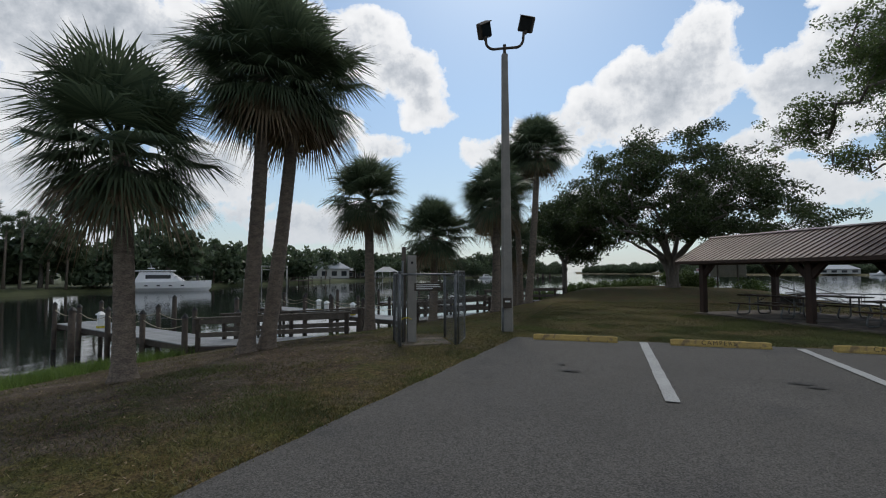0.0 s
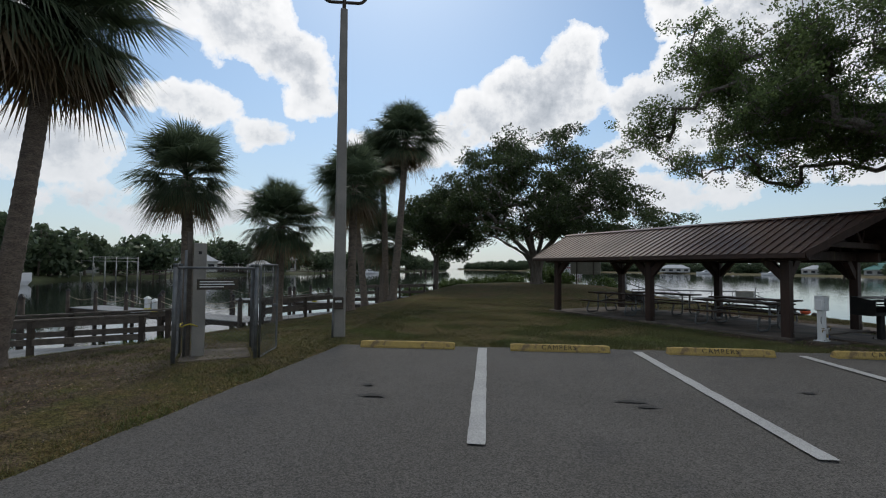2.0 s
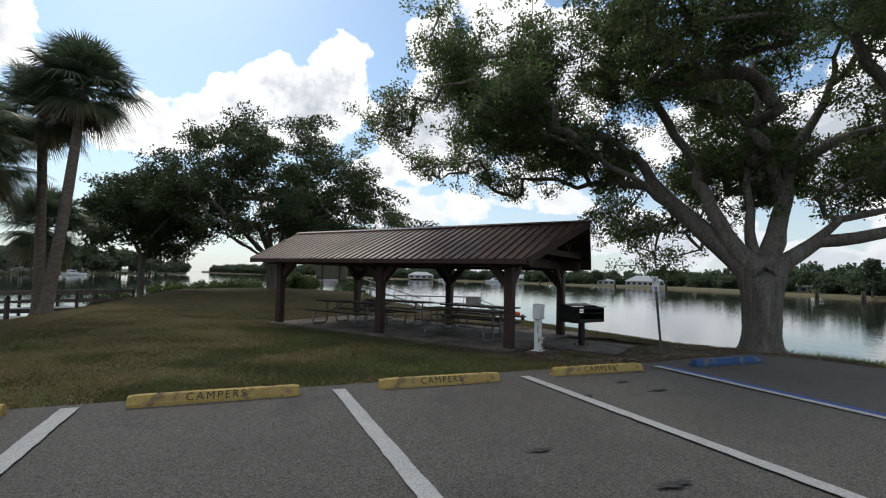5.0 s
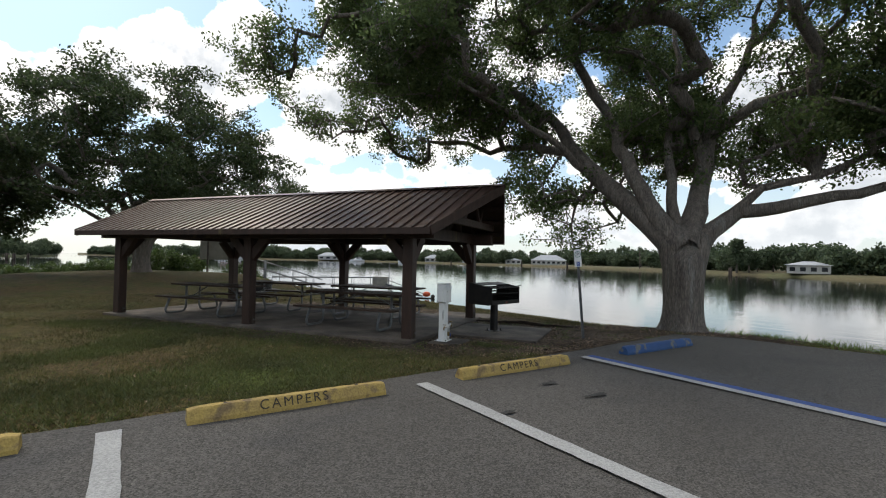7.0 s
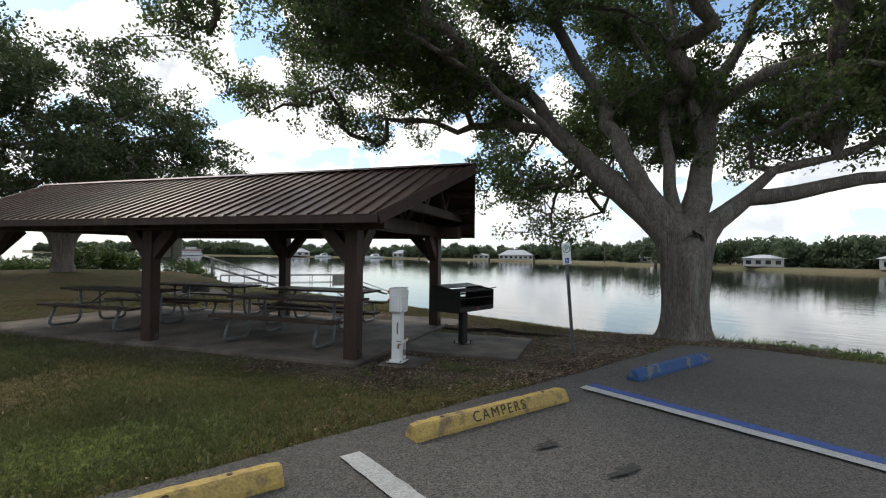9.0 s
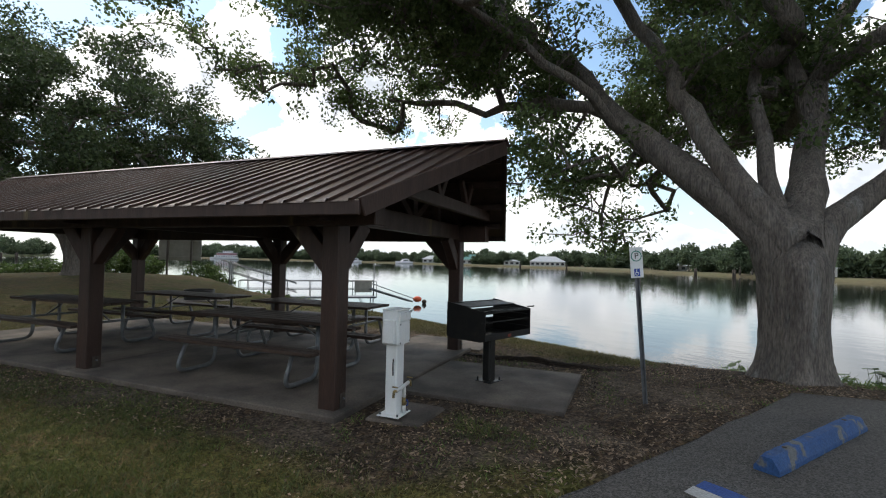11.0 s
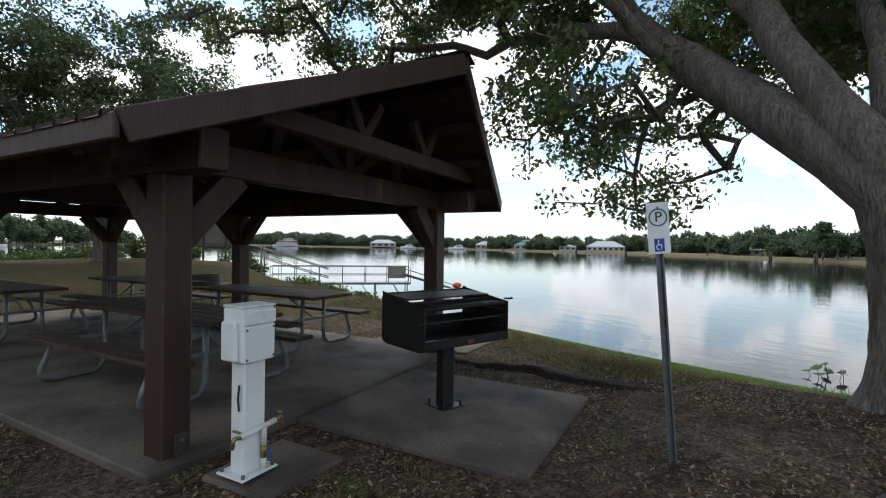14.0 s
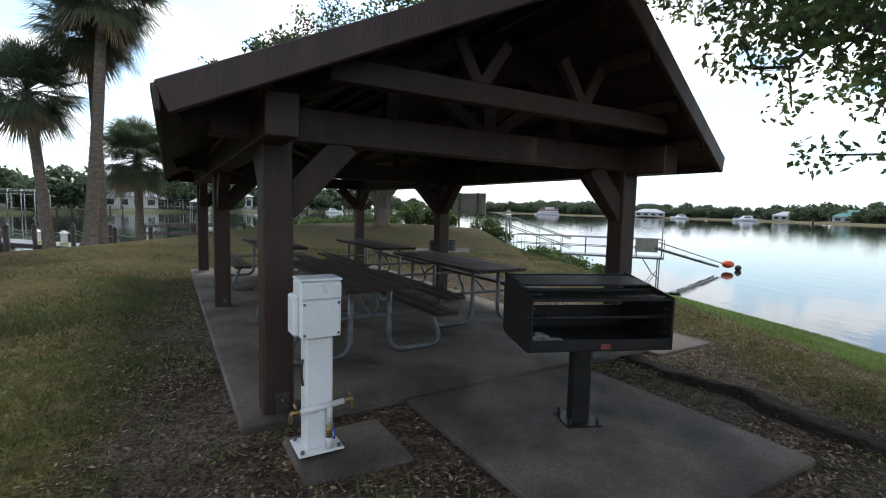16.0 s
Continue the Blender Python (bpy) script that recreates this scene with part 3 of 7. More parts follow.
def strip(name, x0, y0, x1, y1, w, z, mat, label):
    """A painted stripe, slightly ragged, a few millimetres thick."""
    d = Vector((x1 - x0, y1 - y0, 0))
    s = Vector((-d.y, d.x, 0)).normalized() * w / 2
    n = 40
    bm = bmesh.new()
    prev = None
    for i in range(n + 1):
        p = Vector((x0, y0, z)) + d * i / n
        j = 0.006
        a = bm.verts.new(p + s + Vector((random.uniform(-j, j), random.uniform(-j, j), 0)))
        b = bm.verts.new(p - s + Vector((random.uniform(-j, j), random.uniform(-j, j), 0)))
        if prev:
            bm.faces.new((prev[0], prev[1], b, a))
        prev = (a, b)
    return tagged(part(name, bm, mat), label, "road marking", group="stall lines", kind="structure")


for sx in (-0.53, 2.35, 5.24):
    strip("road_marking", sx, -4.85, sx, 0.12, 0.165, 0.018, LINE_WHITE, "worn white painted parking stall line")
strip("road_marking", 8.12, -4.85, 8.12, 0.2, 0.135, 0.018, LINE_WHITE, "worn white line beside the blue stall line")
strip("road_marking", 8.265, -4.85, 8.265, 0.2, 0.14, 0.018, LINE_BLUE, "worn blue accessible stall line on asphalt")


def wheel_stop(x, y, rz, mat, words, label):
    """A concrete wheel stop: chamfered trapezoid bar, optionally stencilled."""
    m = pose(x, y, 0.0, 0, 0, rz)
    t = thing("wheel_stop", m, label, "wheel stop", group="wheel stops")
    L, w0, w1, h = 1.83, 0.17, 0.10, 0.125
    bm = bmesh.new()
    prof = [(-w0 / 2, 0), (-w0 / 2, 0.035), (-w1 / 2, h - 0.015), (-w1 / 2 + 0.015, h), (w1 / 2 - 0.015, h), (w1 / 2, h - 0.015), (w0 / 2, 0.035), (w0 / 2, 0)]
    n = 24
    rings = []
    for i in range(n + 1):
        f = i / n
        x_ = f * L
        e = min(f, 1 - f) * L
        sc = 1.0 if e > 0.03 else 0.90 + 0.10 * e / 0.03
        rings.append([bm.verts.new((x_, a * (1 if b < 0.04 else sc) + 0.085 + random.uniform(-.003, .003), b * (sc if b > 0.04 else 1) + random.uniform(-.003, .003) * (b > 0))) for a, b in prof])
    for r0, r1 in zip(rings, rings[1:]):
        for k in range(len(prof)):
            q = (k + 1) % len(prof)
            bm.faces.new((r0[k], r0[q], r1[q], r1[k]))
    bm.faces.new(rings[0][::-1])
    bm.faces.new(rings[-1])
    bmesh.ops.recalc_face_normals(bm, faces=bm.faces)
    part("bar", bm, mat, t)
    for px in (0.3, L - 0.3):
        part("rebar_pin", mesh_of("rebar_pin", tube([(px, 0.085, h - 0.01), (px, 0.085, h + 0.004)], 0.018, 8)), DARK_PILE, t)
    if words:
        cu = bpy.data.curves.new("lettering", "FONT")
        cu.body, cu.size, cu.align_x, cu.align_y = words, 0.125, "CENTER", "CENTER"
        cu.extrude, cu.space_character, cu.offset = 0.001, 1.3, 0.0
        tmp = bpy.data.objects.new("lettering", cu)
        scene.collection.objects.link(tmp)
        me = bpy.data.meshes.new_from_object(tmp.evaluated_get(bpy.context.evaluated_depsgraph_get()))
        bpy.data.objects.remove(tmp)
        ob = part("lettering", me, BLACK_PAINT, t, "black stencilled letters")
        tilt = math.degrees(math.atan2(h - 0.05, (w0 - w1) / 2))
        ob.matrix_local = pose(L / 2 - 0.02, 0.0135, 0.079, tilt, 0, 0)
    return t


wheel_stop(-2.89, -0.06, 0.6, STOP_YELLOW, "", "yellow painted concrete wheel stop on asphalt")
wheel_stop(0.0, -0.03, 0, STOP_YELLOW, "CAMPERS", "yellow concrete wheel stop stencilled in black capitals")
wheel_stop(2.88, -0.01, -1.0, STOP_YELLOW, "CAMPERS", "chipped yellow concrete wheel stop stencilled in black capitals")
wheel_stop(5.76, 0.02, -1.0, STOP_YELLOW, "CAMPERS", "flaking yellow concrete wheel stop stencilled in black capitals")
wheel_stop(8.88, -0.04, -1.0, STOP_BLUE, "", "scuffed blue painted concrete wheel stop on asphalt")


PATCHES = ((1.25, -3.3, 0.14), (1.36, -3.5, 0.12), (-1.84, -3.4, 0.15), (6.52, -0.6, 0.12), (4.15, -3.54, 0.12), (3.6, -2.6, 0.10), (-2.0, -2.9, 0.10), (6.6, -1.2, 0.12), (5.4, -1.15, 0.09))


def asphalt_patch(x, y, r, seed):
    """A dark broken spot in the asphalt: a ragged shallow patch."""
    rng = np.random.default_rng(seed)
    bm = bmesh.new()
    n = 18
    ring = []
    for k in range(n):
        a = 2 * math.pi * k / n
        q = r * (0.35 + 0.65 * rng.random())
        ring.append(bm.verts.new((x + 1.7 * q * math.cos(a), y + 0.55 * q * math.sin(a), 0.016)))
    c = bm.verts.new((x, y, 0.016))
    for k in range(n):
        bm.faces.new((c, ring[k], ring[(k + 1) % n]))
    tagged(part("road_patch", bm, PATCH), "dark broken spot in the asphalt", "road patch", kind="structure")


PATCH = material("dark_patch", (0.022, 0.022, 0.022), (0.045, 0.044, 0.043), 0.9, scale=20, fine=90, bump=0.6)
for i, (x, y, r) in enumerate(PATCHES):
    asphalt_patch(x, y, r, i)


# ---- picnic pavilion ----
PAV = pose(6.78, 3.16, -0.085, 0, 0, 33.8)
PW, PL, PM = 3.66, 8.1, 3.88     # post lines across and along, middle posts


def build_pavilion():
    t = thing("picnic_pavilion", PAV, "open brown timber picnic pavilion with ribbed metal roof", "pavilion")
    ez, rz_ = 2.06, 3.09     # eave and ridge height over the slab
    for x in (0.06, PW):
        for y in (0, PM, PL):
            p = part("post", box(x, y, 1.0, 0.205, 0.205, 2.0, 0.012), BROWN_WOOD, t)
            for s in (-1, 1):
                if 0 <= y + s <= PL:
                    part("knee_brace", beam((x, y + s * 0.05, 1.47), (x, y + s * 0.50, 1.95), 0.13, 0.20), BROWN_WOOD, t)
            s = 1 if x < 1 else -1
            part("knee_brace", beam((x + s * 0.05, y, 1.47), (x + s * 0.50, y, 1.95), 0.13, 0.20), BROWN_WOOD, t)
            for sy in (-1, 1):
                b = part("bracket", box(x + 0.02, y + sy * 0.114, 0.09, 0.09, 0.012, 0.18, 0.003), DARK_PILE, p, "rusty steel post bracket")
                part("bolt", mesh_of("bolt", tube([(x + 0.02, y + sy * 0.12, 0.13), (x + 0.02, y + sy * 0.14, 0.13)], 0.012, 6)), GALV, b)
    for x in (0, PW):
        part("plate_beam", beam((x, -0.55, 2.02), (x, PL + 0.55, 2.02), 0.20, 0.26), BROWN_WOOD, t)
    slope = (rz_ - ez) / (PW / 2 + 0.6)
    for y in (0, PM, PL):
        part("tie_beam", beam((-0.35, y, 2.05), (PW + 0.35, y, 2.05), 0.16, 0.24), BROWN_WOOD, t)
        part("king_post", beam((PW / 2, y, 2.1), (PW / 2, y, 2.94), 0.13, 0.13), BROWN_WOOD, t)
        for s in (-1, 1):
            part("top_chord", beam((PW / 2 + s * (PW / 2 + 0.5), y, ez - 0.07 + 0.02), (PW / 2, y, rz_ - 0.12), 0.13, 0.16), BROWN_WOOD, t)
            part("web_strut", beam((PW / 2 + s * 0.06, y, 2.14), (PW / 2 + s * 0.8, y, 2.64), 0.10, 0.11), BROWN_WOOD, t)
            part("web_strut", beam((PW / 2 + s * 0.92, y, 2.14), (PW / 2 + s * 0.86, y, 2.60), 0.10, 0.11), BROWN_WOOD, t)
    # outer gable tie under the overhang
    for y in (-0.62, PL + 0.62):
        part("gable_tie", beam((0.25, y, 2.30), (PW - 0.25, y, 2.30), 0.09, 0.15), BROWN_WOOD, t)
        for fx, dx in ((0.36, -0.13), (0.36, 0.16), (0.64, -0.16), (0.64, 0.13)):
            x0 = PW * fx
            part("gable_strut", beam((x0, y, 2.34), (x0 + dx * 1.5, y, 2.34 + min(0.34, slope * (min(x0 + dx * 1.5, PW - x0 - dx * 1.5)) - 0.08)), 0.07, 0.09), BROWN_WOOD, t)
    oh_e, oh_r = 0.70, 1.32
    for s in (-1, 1):
        xe, xr = PW / 2 + s * (PW / 2 + 0.60), PW / 2
        ys_e, ys_r = (-oh_e, PL + oh_e), (-oh_r, PL + oh_r)
        bm = bmesh.new()   # deck under the sheets
        v = [bm.verts.new(p) for p in ((xe, ys_e[0], ez), (xe, ys_e[1], ez), (xr, ys_r[1], rz_), (xr, ys_r[0], rz_))]
        bm.faces.new(v)
        ex = bmesh.ops.extrude_face_region(bm, geom=bm.faces[:])
        bmesh.ops.translate(bm, vec=(0, 0, -0.05), verts=[g for g in ex["geom"] if isinstance(g, bmesh.types.BMVert)])
        bmesh.ops.recalc_face_normals(bm, faces=bm.faces)
        part("roof_deck", bm, BROWN_WOOD, t)
        # ribbed metal sheets: one panel each 0.23 m between raised ribs
        pitch, y = 0.23, -oh_r
        n = int((PL + 2 * oh_r) / pitch) + 1
        for k in range(n):
            y0, y1 = -oh_r + k * pitch, min(-oh_r + (k + 1) * pitch, PL + oh_r)
            bm = bmesh.new()
            rows = []
            prof = [(0, 0.004), (0.0, 0.034), (0.022, 0.034), (0.036, 0.006), (0.229, 0.004)]
            for d, h in prof:
                yy = min(y0 + d, PL + oh_r)
                # where the raked gable cuts this line across the slope
                over = max(-yy - oh_e, yy - PL - oh_e, 0)
                f0 = over / (oh_r - oh_e)
                f0 = min(f0, 0.999)
                xa, za = xe + (xr - xe) * f0, ez + (rz_ - ez) * f0
                if f0 == 0:
                    xa, za = xe + s * 0.05, ez - 0.05 * slope
                rows.append((bm.verts.new((xa, yy, za + h + 0.004)), bm.verts.new((xr, yy, rz_ + h + 0.004))))
            for a, b in zip(rows, rows[1:]):
                bm.faces.new((a[0], b[0], b[1], a[1]))
            part("roof_panel", bm, ROOF_METAL, t)
        part("eave_fascia", beam((xe + s * 0.02, ys_e[0], ez - 0.062), (xe + s * 0.02, ys_e[1], ez - 0.062), 0.035, 0.13), BROWN_WOOD, t)
        for ye, yr in zip(ys_e, ys_r):
            part("rake_fascia", beam((xe, ye, ez - 0.06), (xr, yr, rz_ - 0.06), 0.04, 0.17), BROWN_WOOD, t)
    bm = bmesh.new()
    prof = [(-0.17, -0.055), (-0.02, 0.005), (0.02, 0.005), (0.17, -0.055)]
    rings = [[bm.verts.new((PW / 2 + a, y, rz_ + 0.045 + b)) for a, b in prof] for y in np.linspace(-oh_r - 0.02, PL + oh_r + 0.02, 12)]
    for a, b in zip(rings, rings[1:]):
        for k in range(3):
            bm.faces.new((a[k], a[k + 1], b[k + 1], b[k]))
    part("ridge_cap", bm, ROOF_METAL, t)
    # purlins seen from below
    for s in (-1, 1):
        for f in (0.2, 0.45, 0.7, 0.93):
            x = PW / 2 + s * (PW / 2 + 0.6) * (1 - f)
            z = ez + (rz_ - ez) * f - 0.10
            o = oh_e + (oh_r - oh_e) * f - 0.06
            part("purlin", beam((x, -o, z), (x, PL + o, z), 0.05, 0.10), BROWN_WOOD, t)
    return t


build_pavilion()


def build_slab():
    """Pavilion floor in four pours with sunken joints, the grill pad and the back pad."""
    t = thing("floor_slab", PAV, "stained grey concrete slab under the pavilion", "slab", kind="structure")
    for x0, x1 in ((-0.20, 3.92),):
        for y0, y1 in ((-0.22, 3.99), (4.0, 8.34)):
            part("concrete_panel", box((x0 + x1) / 2, (y0 + y1) / 2, -0.055, x1 - x0, y1 - y0, 0.17, 0.012), CONCRETE, t)
    part("concrete_panel", box(1.92, -1.225, -0.075, 1.86, 1.97, 0.17, 0.012), CONCRETE, t)
    part("concrete_panel", box(4.44, 0.45, -0.08, 1.02, 1.65, 0.15, 0.012), CONCRETE, t)


build_slab()


# ---- trees ----
def grow(base, fork, limbs, clusters, tip_r, trunk_r, min_nodes=0.35, power=2.0, stout=()):
    """A branching skeleton: trunk, given main limbs, then each leaf cluster joined to its nearest node. Returns nodes, parents, radii."""
    nodes, parent = [Vector(base)], [-1]

    def extend(start, pts):
        k = start
        for p in pts:
            nodes.append(Vector(p))
            parent.append(k)
            k = len(nodes) - 1
        return k
    b, f = Vector(base), Vector(fork)
    k = extend(0, [b.lerp(f, i / 4) for i in range(1, 5)])
    spans = []
    for limb in limbs:
        first = len(nodes)
        pts = [f] + [Vector(p) for p in limb]
        prev = k
        if (pts[1] - f).length > 1.6:     # a branch of an earlier limb
            prev = min(range(4, len(nodes)), key=lambda i: (nodes[i] - pts[1]).length)
            pts[0] = nodes[prev]
        for a, c in zip(pts, pts[1:]):
            n = max(2, int((c - a).length / 0.4))
            seq = []
            for i in range(1, n + 1):
                q = a.lerp(c, i / n)
                w = 0.07 if i < n else 0
                seq.append(q + Vector((random.uniform(-w, w), random.uniform(-w, w), random.uniform(-w, w))))
            prev = extend(prev, seq)
        spans.append((first, len(nodes)))
    arr = np.array([tuple(n) for n in nodes])
    cap = np.zeros((len(nodes) + len(clusters) * 8, 3))
    cap[:len(nodes)] = arr
    count = len(nodes)
    fk = np.array(tuple(f))
    order = np.argsort(np.linalg.norm(clusters - fk, axis=1))
    tips = []
    for ci in order:
        c = clusters[ci]
        d = np.linalg.norm(cap[4:count] - c, axis=1) + 0.25 * np.abs(np.linalg.norm(cap[4:count] - fk, axis=1) - np.linalg.norm(c - fk)) * 0.3
        j = int(np.argmin(d)) + 4
        p0, p1 = Vector(cap[j]), Vector(c)
        n = min(7, max(1, int((p1 - p0).length / min_nodes)))
        par = j
        bend = Vector((random.uniform(-1, 1), random.uniform(-1, 1), random.uniform(-0.2, 1.0))) * 0.12 * (p1 - p0).length
        for i in range(1, n + 1):
            u = i / n
            q = p0.lerp(p1, u) + bend * math.sin(math.pi * u)
            cap[count] = q
            nodes.append(Vector(q))
            parent.append(par)
            par = count
            count += 1
        tips.append(par)
    m = len(nodes)
    area = np.full(m, 0.0)
    for t_ in tips:
        area[t_] += tip_r ** power
    for i in range(m - 1, 0, -1):
        if area[i] == 0:
            area[i] = tip_r ** power
        area[parent[i]] += area[i]
    rad = area ** (1 / power)
    rad = rad * (trunk_r / rad[1])
    rad = np.maximum(rad, tip_r * 0.8)
    for (i0, i1), r in zip(spans, stout):      # the main limbs keep at least this girth at the root
        rad[i0:i1] = np.clip(rad[i0:i1], r * np.linspace(1.0, 0.16, i1 - i0), r * np.linspace(1.15, 0.5, i1 - i0))
    return nodes, parent, rad


def limb_chains(nodes, parent, rad):
    """Split the skeleton into chains that follow the thickest child."""
    kids = {}
    for i, p in enumerate(parent):
        if p >= 0:
            kids.setdefault(p, []).append(i)
    chains, stack = [], [(0, None)]
    while stack:
        s, pre = stack.pop()
        ch = [pre, s] if pre is not None else [s]
        k = s
        while kids.get(k):
            c = sorted(kids[k], key=lambda i: -rad[i])
            for o in c[1:]:
                stack.append((o, k))
            k = c[0]
            ch.append(k)
        if len(ch) > 1:
            chains.append(ch)
    return chains


def leaves_at(centers, per, spread, size, flat=0.6, seed=1):
    rng = np.random.default_rng(seed)
    n = len(centers) * per
    c = np.repeat(np.asarray(centers), per, axis=0)
    off = rng.normal(size=(n, 3))
    off *= (1.75 * spread * rng.random(n) ** 0.42 / np.linalg.norm(off, axis=1))[:, None]
    off[:, 2] *= flat
    u = rng.normal(size=(n, 3))
    u[:, 2] -= 0.25
    u /= np.linalg.norm(u, axis=1)[:, None]
    w = rng.normal(size=(n, 3))
    v = np.cross(u, w)
    v /= np.linalg.norm(v, axis=1)[:, None] + 1e-9
    s = size * rng.uniform(0.6, 1.35, n)[:, None]
    return c + off, u * s, v * s


def crown_points(n, lumps, seed, gap=0.0, gap_scale=0.45, clump=1, clump_r=0.45):
    """Cluster centres spread through the outer part of overlapping ellipsoids; noise leaves gaps."""
    rng = np.random.default_rng(seed)
    vol = np.array([a[3] * a[4] * a[5] for a in lumps]) ** 0.72 * np.array([0.38 if a[3] < 1.3 else 1.0 for a in lumps])
    out = []
    while len(out) < n:
        l_ = lumps[rng.choice(len(lumps), p=vol / vol.sum())]
        d = rng.normal(size=3)
        d /= np.linalg.norm(d)
        r = rng.uniform(0.35, 1) ** 0.55
        p = np.array(l_[:3]) + d * r * np.array(l_[3:6])
        if l_[3] > 1.3 and noise.noise((p[0] * gap_scale, p[1] * gap_scale, p[2] * gap_scale + seed)) < gap:
            continue
        out.append(p)
        for _ in range(clump - 1):
            out.append(p + rng.normal(size=3) * clump_r * np.array((1, 1, 0.5)))
    return np.array(out)


def oak_tree(x, y, fork_h, limbs, lumps, n, per, leaf, spread, trunk_r, label, seed, gap=-0.15, flare=True, clump=1, leaf_mat=None, power=2.0, widen=0.10, stout=()):
    random.seed(seed)
    z = gz(x, y) - 0.05
    t = thing("oak_tree", pose(x, y, z), label, "tree")
    pts = crown_points(n, lumps, seed, gap, 0.45, clump, 0.42)
    nodes, parent, rad = grow((0, 0, 0), (0.0, 0.0, fork_h), limbs, pts, 0.009, trunk_r, power=power, stout=stout)
    chains = limb_chains(nodes, parent, rad)
    twig = ([], [])
    for ci, ch in enumerate(chains):
        p = [nodes[i] for i in ch]
        r = [float(rad[i]) for i in ch]
        if ci and len(r) > 1:
            r[0] = min(r[0], r[1] * 1.25)
        if ci == 0 and flare:
            continue
        if max(r) > 0.05:
            part("limb", mesh_of("limb", tube(p, r, 10 if max(r) > 0.1 else 7, False)), OAK_BARK, t)
        else:
            tube(p, r, 4, False, twig)
    if flare:
        # trunk with root flare and bark furrows
        ch = chains[0]
        p = [nodes[i] for i in ch]
        r = [float(rad[i]) for i in ch]
        part("limb", mesh_of("limb", tube(p[4:], r[4:], 10, False)), OAK_BARK, t)
        # collars where the main limbs leave the trunk
        for limb in limbs:
            a, b = Vector(limb[0]), Vector(limb[1])
            if (a - Vector((0, 0, fork_h))).length > 1.6:
                continue
            j = min(range(4, len(nodes)), key=lambda i: (nodes[i] - b).length)
            q = float(rad[j])
            part("limb_collar", mesh_of("limb_collar", tube([(0, 0, fork_h - 1.0), Vector((0, 0, fork_h - 0.25)).lerp(a, 0.35), Vector((0, 0, fork_h)).lerp(a, 0.8), a.lerp(b, 0.5), b],
                                                            [trunk_r * 0.85, max(q * 1.25, trunk_r * 0.6), q * 1.25, q * 1.06, q * 0.9], 14, False)), OAK_BARK, t)
        vs, fs = [], []
        S, R = 72, 30
        for i in range(R + 1):
            h = fork_h * 1.02 * i / R
            f = trunk_r * (1.0 + 0.50 * math.exp(-h / 0.20) + widen * (h / fork_h) ** 2) * (1 - 0.45 * max(0.0, (h / fork_h - 0.78) / 0.24) ** 2)
            for k in range(S):
                a = 2 * math.pi * k / S
                lob = 1 + 0.16 * math.exp(-h / 0.3) * math.cos(5 * a + 1.3) + 0.05 * math.cos(3 * a + h) + 0.02 * noise.noise((a * 4, h * 3, seed))
                fur = 0.018 * noise.noise((math.cos(a) * 9, math.sin(a) * 9, h * 2.4 + seed)) + 0.013 * noise.noise((math.cos(a) * 20, math.sin(a) * 20, h * 5))
                rr = f * lob + fur
                vs.append((rr * math.cos(a), rr * math.sin(a), h - 0.06))
        for i in range(R):
            for k in range(S):
                a, b = i * S + k, i * S + (k + 1) % S
                fs.append((a, b, b + S, a + S))
        vs.append((0, 0, fork_h + 0.12))
        fs += [(R * S + k, R * S + (k + 1) % S, len(vs) - 1) for k in range(S)]
        part("trunk", mesh_of("trunk", (vs, fs)), OAK_BARK, t, "grey furrowed oak trunk")
    tagged(part("twig_growth", mesh_of("twig_growth", twig), OAK_BARK, t), kind="stuff")
    c, u, v = leaves_at(pts, per, spread, leaf, 0.75, seed)
    keep = c[:, 2] > 0.9
    part("crown", quads_mesh("crown", c[keep], u[keep], v[keep]), leaf_mat or OAK_LEAF, t, "dark green small-leaved crown")
    return t


